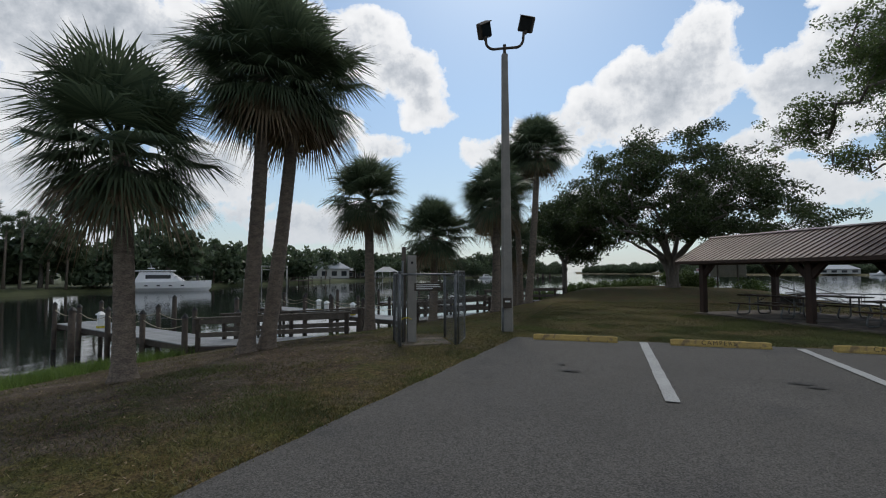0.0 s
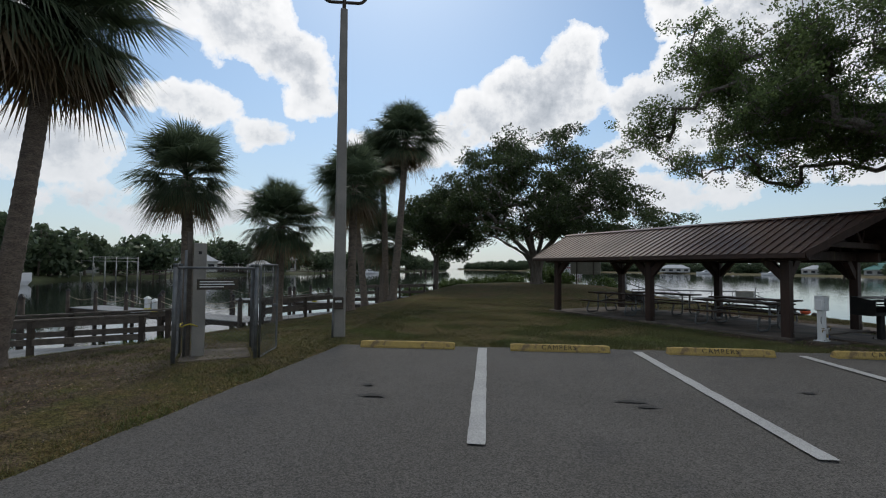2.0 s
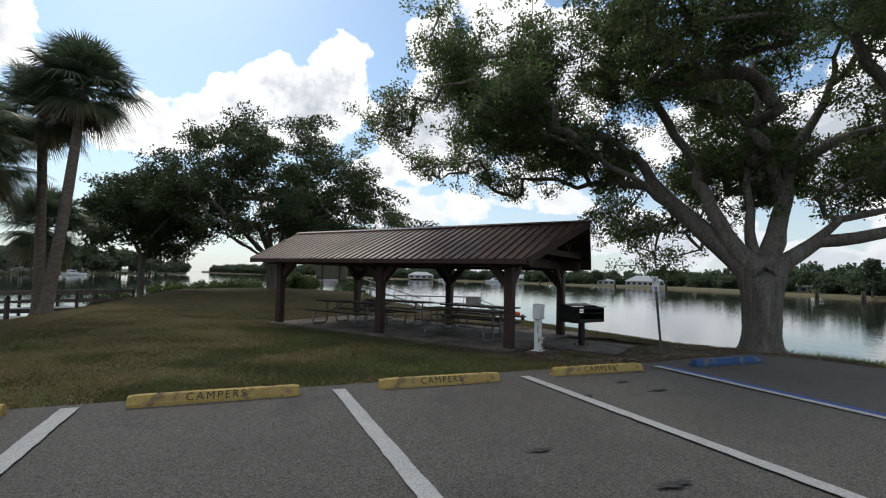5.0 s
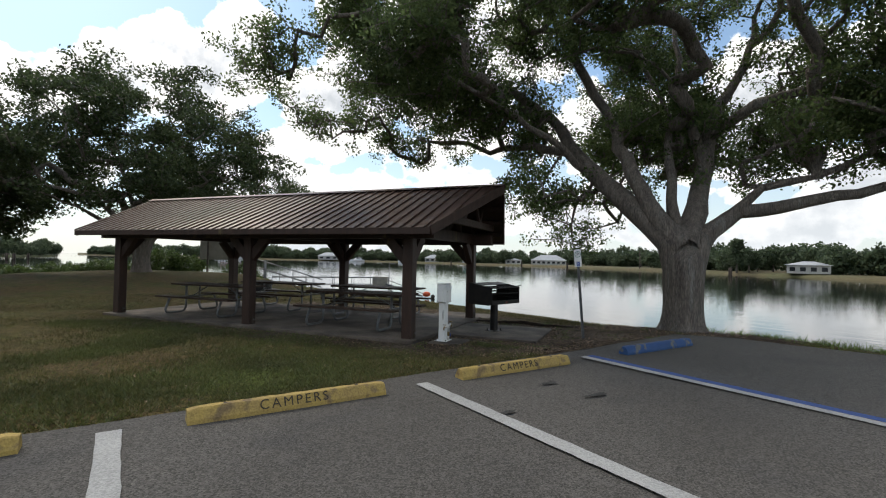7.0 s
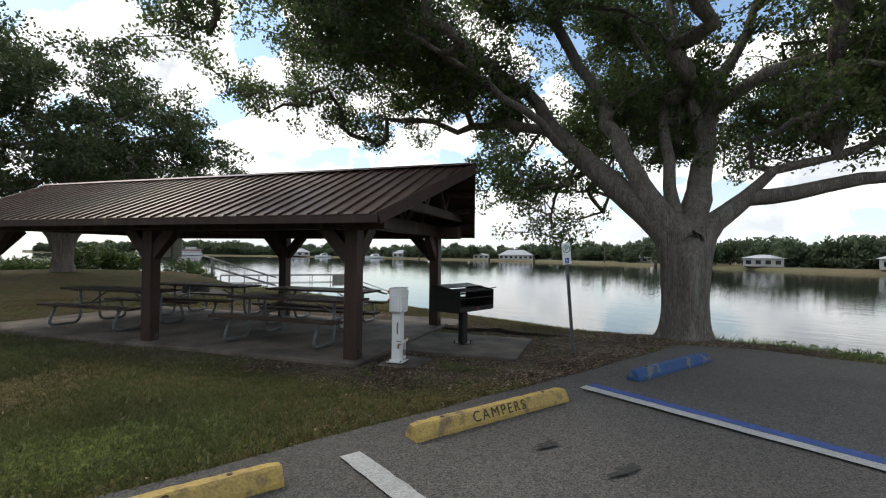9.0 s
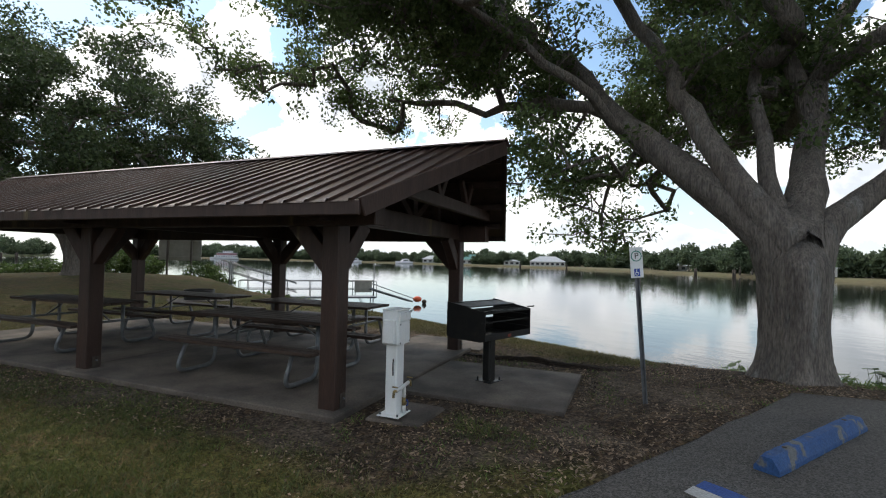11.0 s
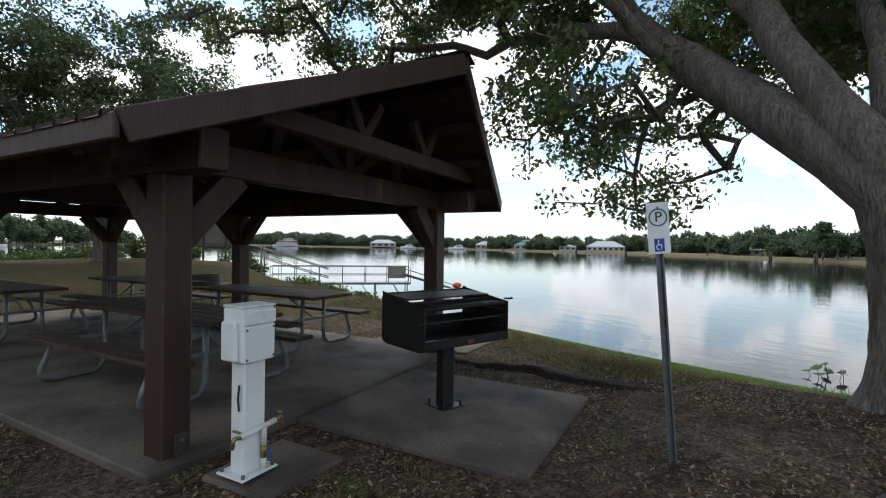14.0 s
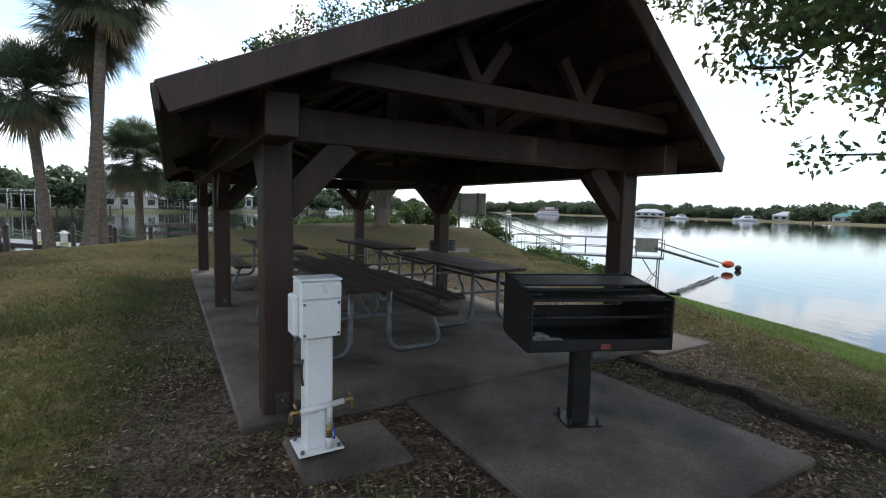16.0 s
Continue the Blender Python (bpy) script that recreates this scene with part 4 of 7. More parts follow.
# near oak: limb points in metres from its foot
def oak_near():
    limbs = [[(-0.28, 0.75, 2.5), (-0.3, 1.7, 3.33), (-0.2, 2.8, 4.35), (-0.2, 3.7, 5.5), (-0.3, 4.9, 6.5), (-1.6, 5.6, 6.9), (-2.9, 6.2, 7.4)]]
    limbs.append([(-0.2, 2.8, 4.3), (-0.85, 3.9, 4.75), (-1.3, 5.2, 4.7), (-1.7, 6.4, 5.2), (-2.6, 7.2, 5.3)])
    limbs.append([(-0.35, 0.45, 2.5), (-0.3, 0.8, 3.1), (-0.15, 1.35, 4.05), (0.0, 1.95, 5.1), (0.1, 2.75, 6.4), (-0.4, 3.4, 8.0), (-0.8, 3.6, 9.4)])
    limbs.append([(0.15, 0.3, 2.4), (0.25, 0.45, 3.0), (0.55, 0.7, 4.0), (0.9, 0.9, 5.2), (0.7, 1.6, 7.0)])
    limbs.append([(0.42, 0.05, 2.4), (0.78, 0.12, 3.0), (1.3, 0.2, 4.2), (1.55, 0.15, 5.0), (2.3, -0.2, 6.4), (2.8, -0.4, 8.2)])
    limbs.append([(1.15, 0.2, 3.9), (1.1, 0.5, 5.0), (1.3, 0.9, 6.4), (1.6, 1.2, 8.4)])
    limbs.append([(1.4, 0.15, 4.6), (1.3, -0.9, 5.1), (2.0, -1.6, 5.35), (3.4, -2.6, 6.2), (4.6, -3.6, 6.6)])
    limbs.append([(0.6, -0.3, 2.25), (1.15, -0.6, 2.7), (1.35, -1.3, 2.75), (2.1, -2.1, 3.0), (3.4, -3.2, 3.4), (4.8, -4.4, 3.7)])
    limbs.append([(1.0, -0.5, 2.6), (1.3, -1.0, 3.2), (1.8, -1.8, 3.4), (2.4, -2.6, 3.9), (3.0, -3.6, 4.6)])
    limbs.append([(-0.3, 2.2, 3.6), (-0.4, 2.6, 3.2), (-0.1, 3.1, 2.5), (0.1, 3.15, 1.7)])
    limbs.append([(-0.25, 2.4, 3.8), (-1.6, 2.6, 4.6), (-3.0, 2.9, 5.2), (-4.4, 3.2, 5.7)])
    lumps = []
    for x, y, z, r, h in CROWN_LUMPS:
        lumps.append((x, y, z, r, r, h))
    oak_tree(12.65, 1.16, 1.9, limbs, lumps, 5000, 66, 0.046, 0.19, 0.385,
             "large live oak with forked grey trunk on the bank", 11, gap=0.06, clump=5, power=2.3, widen=0.20,
             stout=(0.26, 0.13, 0.21, 0.12, 0.26, 0.15, 0.14, 0.20, 0.10, 0.05, 0.09))


CROWN_LUMPS = [(-5.6, 7.2, 7.0, 2.3, 1.9), (-5.4, 5.6, 6.4, 1.9, 1.3), (-4.2, 6.2, 7.0, 2.4, 2.0), (-4.8, 5.2, 8.8, 2.2, 1.8), (-3.0, 6.8, 5.6, 1.9, 1.1), (-2.2, 4.6, 8.6, 2.4, 1.6), (-1.4, 5.4, 6.2, 1.7, 1.0), (-5.6, 7.2, 7.0, 2.3, 1.9), (-5.2, 6.6, 5.9, 1.6, 0.9), (-4.6, 5.8, 7.6, 2.2, 1.6),
               (-0.4, 3.4, 3.3, 1.25, 0.8), (0.15, 3.15, 1.6, 0.5, 0.85), (0.05, 3.2, 2.5, 1.0, 0.8), (0.5, 1.5, 9.0, 4.0, 2.4), (-3.6, 2.6, 6.6, 2.6, 1.5), (-1.8, 0.6, 8.6, 2.4, 1.6)]
CROWN_LUMPS += [(3.2, -1.6, 4.7, 1.7, 1.0), (4.4, -1.2, 5.3, 2.0, 1.3), (5.2, -3.0, 5.0, 2.0, 1.2), (3.2, 1.0, 4.3, 1.5, 0.9), (4.6, 1.0, 5.4, 1.9, 1.3),
                (0.9, 1.2, 5.4, 1.8, 1.1), (2.4, 0.8, 5.8, 1.9, 1.2), (2.4, 2.2, 4.6, 1.9, 1.0), (3.6, 0.4, 5.2, 1.9, 1.1), (2.2, -0.8, 6.8, 1.9, 1.2), (1.4, 2.6, 3.6, 1.4, 0.6),
                (2.6, -2.0, 7.4, 2.8, 1.9), (3.6, -3.2, 4.9, 2.2, 1.1), (1.0, -2.4, 8.8, 3.0, 1.9), (4.8, -4.4, 6.4, 2.6, 1.8), (3.4, 1.4, 7.4, 2.8, 2.0),
                (2.4, 3.4, 6.4, 2.6, 1.8), (0.8, 4.6, 4.9, 1.6, 0.9), (1.2, 4.2, 3.2, 1.0, 0.6), (-1.6, 3.4, 5.2, 1.7, 0.9), (1.4, 1.0, 5.8, 2.0, 1.1), (-1.2, 3.2, 3.4, 1.1, 0.7), (-4.6, 4.6, 6.4, 2.0, 1.4), (2.6, -2.4, 5.4, 2.0, 1.2), (1.6, -1.4, 4.2, 1.25, 0.7), (3.4, -3.4, 3.9, 1.25, 0.5), (-3.2, -0.6, 7.6, 2.4, 1.4)]


def oak_far():
    limbs = []
    for az, el, ln in ((10, 25, 6), (70, 40, 6), (130, 30, 6.5), (185, 25, 6.5), (240, 40, 6), (300, 30, 6.5), (40, 70, 7), (220, 70, 7)):
        d = Vector((math.cos(radians(az)) * math.cos(radians(el)), math.sin(radians(az)) * math.cos(radians(el)), math.sin(radians(el))))
        limbs.append([Vector((0, 0, 1.6)) + d * ln * f + Vector((0, 0, 0.5 * math.sin(f * 3))) for f in (0.2, 0.45, 0.7, 1.0)])
    lumps = [(0, 0, 7.6, 6.0, 6.0, 3.6), (5.4, -1.5, 5.6, 4.0, 4.0, 2.6), (-5.6, 1.0, 5.6, 4.0, 4.0, 2.7), (2.0, -4.5, 5.4, 3.8, 3.8, 2.5),
             (-2.5, -4.0, 6.0, 3.8, 3.8, 2.7), (0, 5, 6, 4, 4, 2.8), (8.2, 1.5, 4.6, 2.8, 2.8, 1.7), (-8.4, -1.5, 4.4, 2.6, 2.6, 1.8), (1.5, 0, 10.2, 2.6, 2.6, 1.5), (-3.5, 1, 9.4, 2.6, 2.6, 1.5)]
    oak_tree(3.12, 26.3, 1.7, limbs, lumps, 2200, 46, 0.085, 0.30, 0.40, "broad live oak standing on the grassy mound", 23, gap=0.03, clump=5, leaf_mat=OAK_LEAF_BACKLIT)


def oak_small():
    limbs = [[Vector((0.4, 0, 3.2)), Vector((1.4, 0.3, 4.4))], [Vector((-0.4, 0.2, 3.3)), Vector((-1.4, -0.2, 4.6))], [Vector((0, -0.2, 4.5)), Vector((0.1, 0, 6))]]
    lumps = [(0, 0, 5.6, 2.9, 2.9, 2.4), (1.3, 0.5, 4.2, 2.2, 2.2, 1.7), (-1.4, -0.2, 4.6, 2.2, 2.2, 1.8)]
    oak_tree(-4.6, 28.5, 2.4, limbs, lumps, 620, 44, 0.10, 0.34, 0.20, "slender oak with darkened backlit leaves at the edge of the lawn", 31, gap=-0.3, flare=False, leaf_mat=OAK_LEAF_BACKLIT)


oak_near()
oak_far()
oak_small()


def palm_crown(radius, leaves, seed, dead_from=0.9, lf=42):
    """Fan leaves round a crown centre at the origin. Green ones above, dead ones hanging below."""
    rng = np.random.default_rng(seed)
    green, dead, stems = ([], []), ([], []), ([], [])
    for i in range(leaves):
        f = (i + 0.5) / leaves
        el = radians(82 - 124 * f ** 0.85 + rng.uniform(-10, 10))
        az = i * 2.39996 + rng.uniform(-0.25, 0.25)
        d = Vector((math.cos(az) * math.cos(el), math.sin(az) * math.cos(el), math.sin(el)))
        side = Vector((-math.sin(az), math.cos(az), 0)) + Vector(rng.normal(size=3)) * 0.15
        side.normalize()
        nrm = side.cross(d).normalized() * -1
        old = f > dead_from
        low = 1.0 if el > 0.1 else 0.74
        pet = radius * rng.uniform(0.34, 0.52) * (0.8 if old else 1) * low
        root = Vector((0, 0, -0.25 * f))
        hub = root + d * pet + Vector((0, 0, -0.08 * radius * math.cos(el)))
        tube([root, root.lerp(hub, 0.55) + Vector((0, 0, 0.05)), hub], [0.022, 0.016, 0.010], 4, False, stems)
        fr = radius * rng.uniform(0.54, 0.68) * (1.0 if el > 0.1 else 0.82)
        tgt = dead if old else green
        fold = rng.uniform(0.15, 0.45)
        span = radians(rng.uniform(200, 240))
        droop = 0.20 + 0.36 * f
        for k in range(lf):
            a = (k / (lf - 1) - 0.5) * span
            out = d * math.cos(a) + side * math.sin(a)
            ln = fr * (1 - 0.22 * abs(a) / 1.9) * rng.uniform(0.88, 1.06)
            lift = nrm * (abs(math.sin(a)) * fold * 0.5)
            drop1, drop2 = 0.25 * droop * ln, droop * (0.8 + 0.7 * rng.random()) * ln
            p0 = hub
            p1 = hub + (out + lift) * ln * 0.55 - Vector((0, 0, drop1))
            p2 = hub + (out + lift * 0.8) * ln * 0.98 - Vector((0, 0, drop2))
            w = (out.cross(nrm)).normalized() * (0.55 * ln * span / lf * 0.36 if not old else 0.02)
            b = len(tgt[0])
            tgt[0].extend([p0 - w * 0.3, p0 + w * 0.3, p1 + w, p1 - w, p2])
            tgt[1].extend([(b, b + 1, b + 2, b + 3), (b + 3, b + 2, b + 4)])
    return [mesh_of(nm, d, False) for nm, d in (("crown", green), ("dead_leaves", dead), ("leaf_stem", stems))]


def palm_trunk(height, lean, r0, r1, seed):
    """Trunk with ring scars, the top rough with old leaf bases."""
    rng = np.random.default_rng(seed)
    pts, rad, n = [], [], int(height / 0.09)
    for i in range(n + 1):
        f = i / n
        bow = math.sin(f * math.pi) * 0.06 * height
        pts.append(Vector((lean[0] * f + bow * 0.12, lean[1] * f, height * f)))
        rad.append((r0 + (r1 - r0) * f + 0.10 * math.exp(-f * height / 0.18)) * (1 + (0.035 if i % 2 else -0.02) + rng.uniform(-0.02, 0.02)))
    vs, fs = tube(pts, rad, 18, True)
    # stubs of old leaf bases
    for i in range(26):
        f = 1 - 0.16 * i / 26 * min(1, 4 / height)
        a = i * 2.4
        p = Vector((lean[0] * f, lean[1] * f, height * f))
        o = Vector((math.cos(a), math.sin(a), 0.9)).normalized()
        tube([p + o * r1 * 0.6, p + o * (r1 + 0.13)], [0.04, 0.022], 4, True, (vs, fs))
    return mesh_of("trunk", (vs, fs))


CROWNS = [palm_crown(1.75, 60, 3), palm_crown(1.75, 66, 8), palm_crown(1.75, 56, 15, 0.84)]


def palm_tree(x, y, h, lean=(0, 0), radius=1.75, v=0, turn=0, r0=0.19, r1=0.15, label=""):
    z = gz(x, y) - 0.05
    t = thing("palm_tree", pose(x, y, z), label or "sabal palm with grey trunk and drooping fan leaves", "palm tree", group="palms on the bank")
    part("trunk", palm_trunk(h, lean, r0, r1, v + int(h * 10)), PALM_BARK, t)
    s = radius / 1.75
    m = Matrix.Translation((lean[0], lean[1], h + 0.25)) @ Matrix.Rotation(turn, 4, "Z") @ Matrix.Scale(s, 4)
    for me, mat in zip(CROWNS[v], (PALM_LEAF, PALM_DEAD, PALM_LEAF)):
        o = part(me.name.split(".")[0], me, mat, t)
        o.matrix_local = m
        if "stem" in me.name:
            tagged(o, kind="stuff")
    return t


palm_tree(-9.55, -4.9, 4.2, (-0.35, 0.1), 2.3, 0, 0.3, label="short stout sabal palm with a full round crown")
palm_tree(-9.6, -1.8, 6.95, (0.38, 0.1), 2.5, 1, 1.1, label="tall leaning sabal palm twinned with another")
palm_tree(-9.45, -1.25, 6.75, (0.46, 0.5), 2.45, 2, 2.3, label="tall leaning sabal palm beside its twin")
palm_tree(-9.65, 4.6, 4.85, (-0.1, 0), 2.1, 0, 4.0)
palm_tree(-8.8, 9.0, 3.9, (0.1, 0), 2.15, 1, 5.0)
palm_tree(-6.1, 9.9, 5.1, (0.05, 0.1), 2.1, 2, 0.8)
palm_tree(-7.1, 16.1, 5.8, (-0.8, 0.2), 2.3, 0, 2.0, label="leaning sabal palm with hanging dead leaves")
palm_tree(-5.6, 16.1, 8.9, (0.6, 0.3), 2.5, 1, 3.0, r0=0.22, label="tallest sabal palm with a leaning trunk")
palm_tree(-6.3, 17.6, 8.2, (-0.35, 0.1), 2.3, 0, 5.2, label="tall sabal palm leaning beside the tallest one")
palm_tree(-7.3, 21.0, 4.2, (0, 0), 2.3, 2, 4.4)


# ---- things at the pavilion ----
def picnic_table(u, v, group="picnic tables"):
    """Plank table with two attached benches on bent galvanised tube frames; u, v in the pavilion's own axes, near end centre."""
    t = thing("picnic_table", PAV @ pose(u, v, 0.03), "dark plank picnic table on bent galvanised pipe legs", "picnic table", group=group)
    L = 2.44
    for i in range(5):
        x = -0.38 + 0.0755 + i * 0.152
        part("top_plank", box(x, L / 2, 0.72, 0.142, L, 0.04, 0.006), TABLE_WOOD, t)
    for s in (-1, 1):
        for k in (0, 1):
            part("bench_plank", box(s * (0.60 + 0.132 * k), L / 2, 0.43, 0.125, L, 0.04, 0.006), TABLE_WOOD, t)
    for y in (0.36, L - 0.36):
        for s in (-1, 1):
            # one bent pipe: down from the top, along the ground, up to the bench
            pts = round_path([(s * 0.20, y, 0.70), (s * 0.20, y, 0.03), (s * 0.82, y, 0.03), (s * 0.66, y, 0.41)], 0.17, 7)
            pipe("leg", pts, 0.027, GALV, t, 10)
        part("crossbar", box(0, y, 0.405, 1.46, 0.035, 0.035, 0.004), GALV, t)
        part("top_cleat", box(0, y, 0.69, 0.70, 0.05, 0.03, 0.004), GALV, t)
        s = 1 if y < 1 else -1
        pipe("brace", [(0, y, 0.41), (0, y + s * 0.55, 0.69)], 0.014, GALV, t, 6)
    return t


for u, v in ((1.10, 0.46), (2.95, 1.12), (1.12, 4.75), (3.0, 4.30)):
    picnic_table(u, v)


ASH = material("grey_ash", (0.55, 0.54, 0.5), (0.30, 0.29, 0.27), 0.95, scale=30, fine=120, bump=0.6)


def park_grill():
    m = pose(9.0, 3.29, -0.035, 0, 0, 12)
    t = thing("park_grill", m, "black steel park grill with ash inside, on concrete", "grill")
    post = part("post", box(0, 0, 0.245, 0.13, 0.13, 0.61, 0.02), BLACK_STEEL, t)
    part("base_plate", box(0, 0, -0.04, 0.26, 0.26, 0.016, 0.004), BLACK_STEEL, t)
    for a in (-1, 1):
        for b in (-1, 1):
            part("anchor_bolt", mesh_of("anchor_bolt", tube([(a * 0.10, b * 0.10, -0.045), (a * 0.10, b * 0.10, 0.012)], [0.014, 0.012], 6)), BLACK_STEEL, t, "rusty anchor bolt")
    W, D = 0.97, 0.62
    part("firebox_floor", box(0, 0.02, 0.553, W - 0.02, D - 0.03, 0.02, 0.004), BLACK_STEEL, t)
    part("ash_lip", box(0, -0.20, 0.57, W - 0.06, 0.012, 0.04, 0.003), BLACK_STEEL, t)
    part("back_panel", box(0, D / 2, 0.645, W, 0.012, 0.17, 0.003), BLACK_STEEL, t)
    for z in (0.775, 0.845):
        part("back_slat", box(0, D / 2, z, W, 0.010, 0.032, 0.002), BLACK_STEEL, t)
    part("front_panel", box(0, -D / 2 + 0.01, 0.595, W, 0.012, 0.07, 0.003), BLACK_STEEL, t)
    for s in (-1, 1):
        bm = bmesh.new()   # side panel with sloping top edge
        v = [bm.verts.new((s * W / 2, a, b)) for a, b in ((-D / 2, 0.555), (-0.24, 0.535), (0.24, 0.535), (D / 2, 0.56), (D / 2, 0.99), (-D / 2, 0.90))]
        bm.faces.new(v)
        ex = bmesh.ops.extrude_face_region(bm, geom=bm.faces[:])
        bmesh.ops.translate(bm, vec=(-s * 0.012, 0, 0), verts=[g for g in ex["geom"] if isinstance(g, bmesh.types.BMVert)])
        bmesh.ops.recalc_face_normals(bm, faces=bm.faces)
        part("side_panel", bm, BLACK_STEEL, t)
        for z in (0.66, 0.74, 0.82):
            part("grate_bracket", box(s * (W / 2 - 0.03), 0.0, z, 0.03, D - 0.08, 0.012, 0.002), BLACK_STEEL, t)
        pipe("grate_handle", round_path([(s * (W / 2 + 0.0), -D / 2 + 0.05, 0.92), (s * (W / 2 + 0.0), -D / 2 - 0.05, 0.93), (s * (W / 2 - 0.04), -D / 2 - 0.07, 0.94)], 0.02), 0.009, BLACK_STEEL, t, 6)
    part("griddle_plate", box(0, 0.15, 0.945, W - 0.03, 0.30, 0.012, 0.003, Matrix.Translation((0, 0, 0)) @ Matrix.Rotation(radians(4), 4, "X")), BLACK_STEEL, t)
    part("plate_lip", box(0, D / 2 - 0.02, 0.965, W, 0.03, 0.02, 0.003), BLACK_STEEL, t)
    pipe("spit_rod", [(-W / 2 - 0.02, -D / 2 + 0.03, 0.77), (W / 2 + 0.02, -D / 2 + 0.03, 0.77)], 0.011, BLACK_STEEL, t, 6)
    for s in (-1, 1):
        coil = [(s * (W / 2 - 0.16 + 0.14 * i / 40), -D / 2 + 0.03 + 0.018 * math.cos(i * 0.9), 0.77 + 0.018 * math.sin(i * 0.9)) for i in range(41)]
        pipe("coil_handle", coil, 0.004, BLACK_STEEL, t, 4)
    part("front_bar", box(0, -D / 2 + 0.02, 0.885, W, 0.02, 0.018, 0.003), BLACK_STEEL, t)
    part("middle_bar", box(0, -0.05, 0.91, W, 0.03, 0.02, 0.004), BLACK_STEEL, t)
    for i in range(36):
        x = -W / 2 + 0.04 + i * (W - 0.08) / 35
        part("grate_bar", box(x, -0.17, 0.895, 0.010, 0.24, 0.010, 0), BLACK_STEEL, t)
    for i, (ax, ay) in enumerate(((-0.36, -0.05), (-0.25, -0.12), (-0.30, 0.04))):
        bm = bmesh.new()
        bmesh.ops.create_icosphere(bm, subdivisions=2, radius=0.075)
        for v in bm.verts:
            v.co.z *= 0.3
            v.co *= 1 + 0.5 * noise.noise(v.co * 30 + Vector((i, 0, 0)))
        o = part("ash_pile", bm, ASH, t, "pale grey ash")
        o.location = (ax, ay, 0.565)
    part("warning_label", box(0.02, -D / 2 + 0.002, 0.585, 0.065, 0.004, 0.034, 0), RED_PAINT, t, "small red label")


park_grill()


def utility_pedestal():
    m = pose(7.29, 2.71, -0.10, 0, 0, 33.8)
    t = thing("utility_pedestal", m, "white steel utility pedestal with pipe and faucets", "pedestal")
    part("base_plate", box(0, 0, 0.045, 0.27, 0.24, 0.012, 0.003), WHITE_PAINT, t)
    for a in (-1, 1):
        for b in (-1, 1):
            part("bolt", mesh_of("bolt", tube([(a * 0.11, b * 0.095, 0.05), (a * 0.11, b * 0.095, 0.07)], 0.012, 6)), GALV, t)
    part("column", box(0, 0, 0.39, 0.165, 0.125, 0.69, 0.012), WHITE_PAINT, t)
    head = part("head_box", box(0, 0.0, 0.905, 0.245, 0.18, 0.335, 0.012), WHITE_PAINT, t)
    part("lid", box(0, -0.006, 1.078, 0.25, 0.19, 0.014, 0.006, Matrix.Translation((0, 0, 0.0))), WHITE_PAINT, head)
    part("door", box(0, -0.096, 0.85, 0.225, 0.014, 0.22, 0.004), WHITE_PAINT, head)
    part("cover_flap", box(0, -0.10, 1.01, 0.232, 0.02, 0.085, 0.006), WHITE_PAINT, head)
    for a in (-0.1, 0.1):
        for z in (0.76, 0.94):
            part("screw", mesh_of("screw", tube([(a, -0.102, z), (a, -0.109, z)], 0.008, 8)), GALV, head)
    part("side_housing", box(-0.138, 0.0, 0.87, 0.04, 0.13, 0.24, 0.015), WHITE_PAINT, head)
    pipe("conduit", round_path([(-0.092, -0.03, 0.60), (-0.10, -0.03, 0.52), (-0.092, -0.03, 0.44)], 0.02), 0.007, DARK_PILE, t, 6)
    pipe("water_pipe", [(-0.12, -0.085, 0.30), (0.14, -0.085, 0.325)], 0.019, PVC, t, 8)
    pipe("riser", [(0.05, -0.085, 0.32), (0.05, -0.085, 0.20)], 0.019, PVC, t, 8)
    pipe("valve_body", [(0.05, -0.085, 0.20), (0.05, -0.085, 0.12)], 0.021, BRASS, t, 8)
    pipe("lower_pipe", [(0.05, -0.085, 0.12), (0.05, -0.085, 0.045)], 0.021, PVC, t, 8)
    w = [(0.075 + 0.0, -0.085 + 0.034 * math.sin(a), 0.14 + 0.034 * math.cos(a)) for a in np.linspace(0, 2 * math.pi, 13)]
    pipe("valve_wheel", w, 0.006, BLUE_PAINT, t, 6, "blue valve handwheel")
    for x in (-0.12, 0.14):
        s = 1 if x > 0 else -1
        fz = 0.30 if x < 0 else 0.325
        f = pipe("faucet", round_path([(x, -0.085, fz), (x + s * 0.05, -0.085, fz + 0.012), (x + s * 0.06, -0.085, fz - 0.05)], 0.02), 0.013, BRASS, t, 8)
        pipe("faucet_handle", [(x + s * 0.03, -0.115, fz + 0.045), (x + s * 0.03, -0.055, fz + 0.045)], 0.008, BRASS, f, 6)
    pad = box(0.17, -0.06, -0.025, 0.66, 0.60, 0.08, 0.02)
    tagged(part("floor_pedestal_pad", pad, CONCRETE), "small concrete pad under the pedestal", "slab", kind="structure").matrix_world = m


utility_pedestal()


def text_mesh(words, size, extrude=0.001):
    cu = bpy.data.curves.new("lettering", "FONT")
    cu.body, cu.size, cu.align_x, cu.align_y, cu.extrude = words, size, "CENTER", "CENTER", extrude
    tmp = bpy.data.objects.new("lettering", cu)
    scene.collection.objects.link(tmp)
    me = bpy.data.meshes.new_from_object(tmp.evaluated_get(bpy.context.evaluated_depsgraph_get()))
    bpy.data.objects.remove(tmp)
    return me


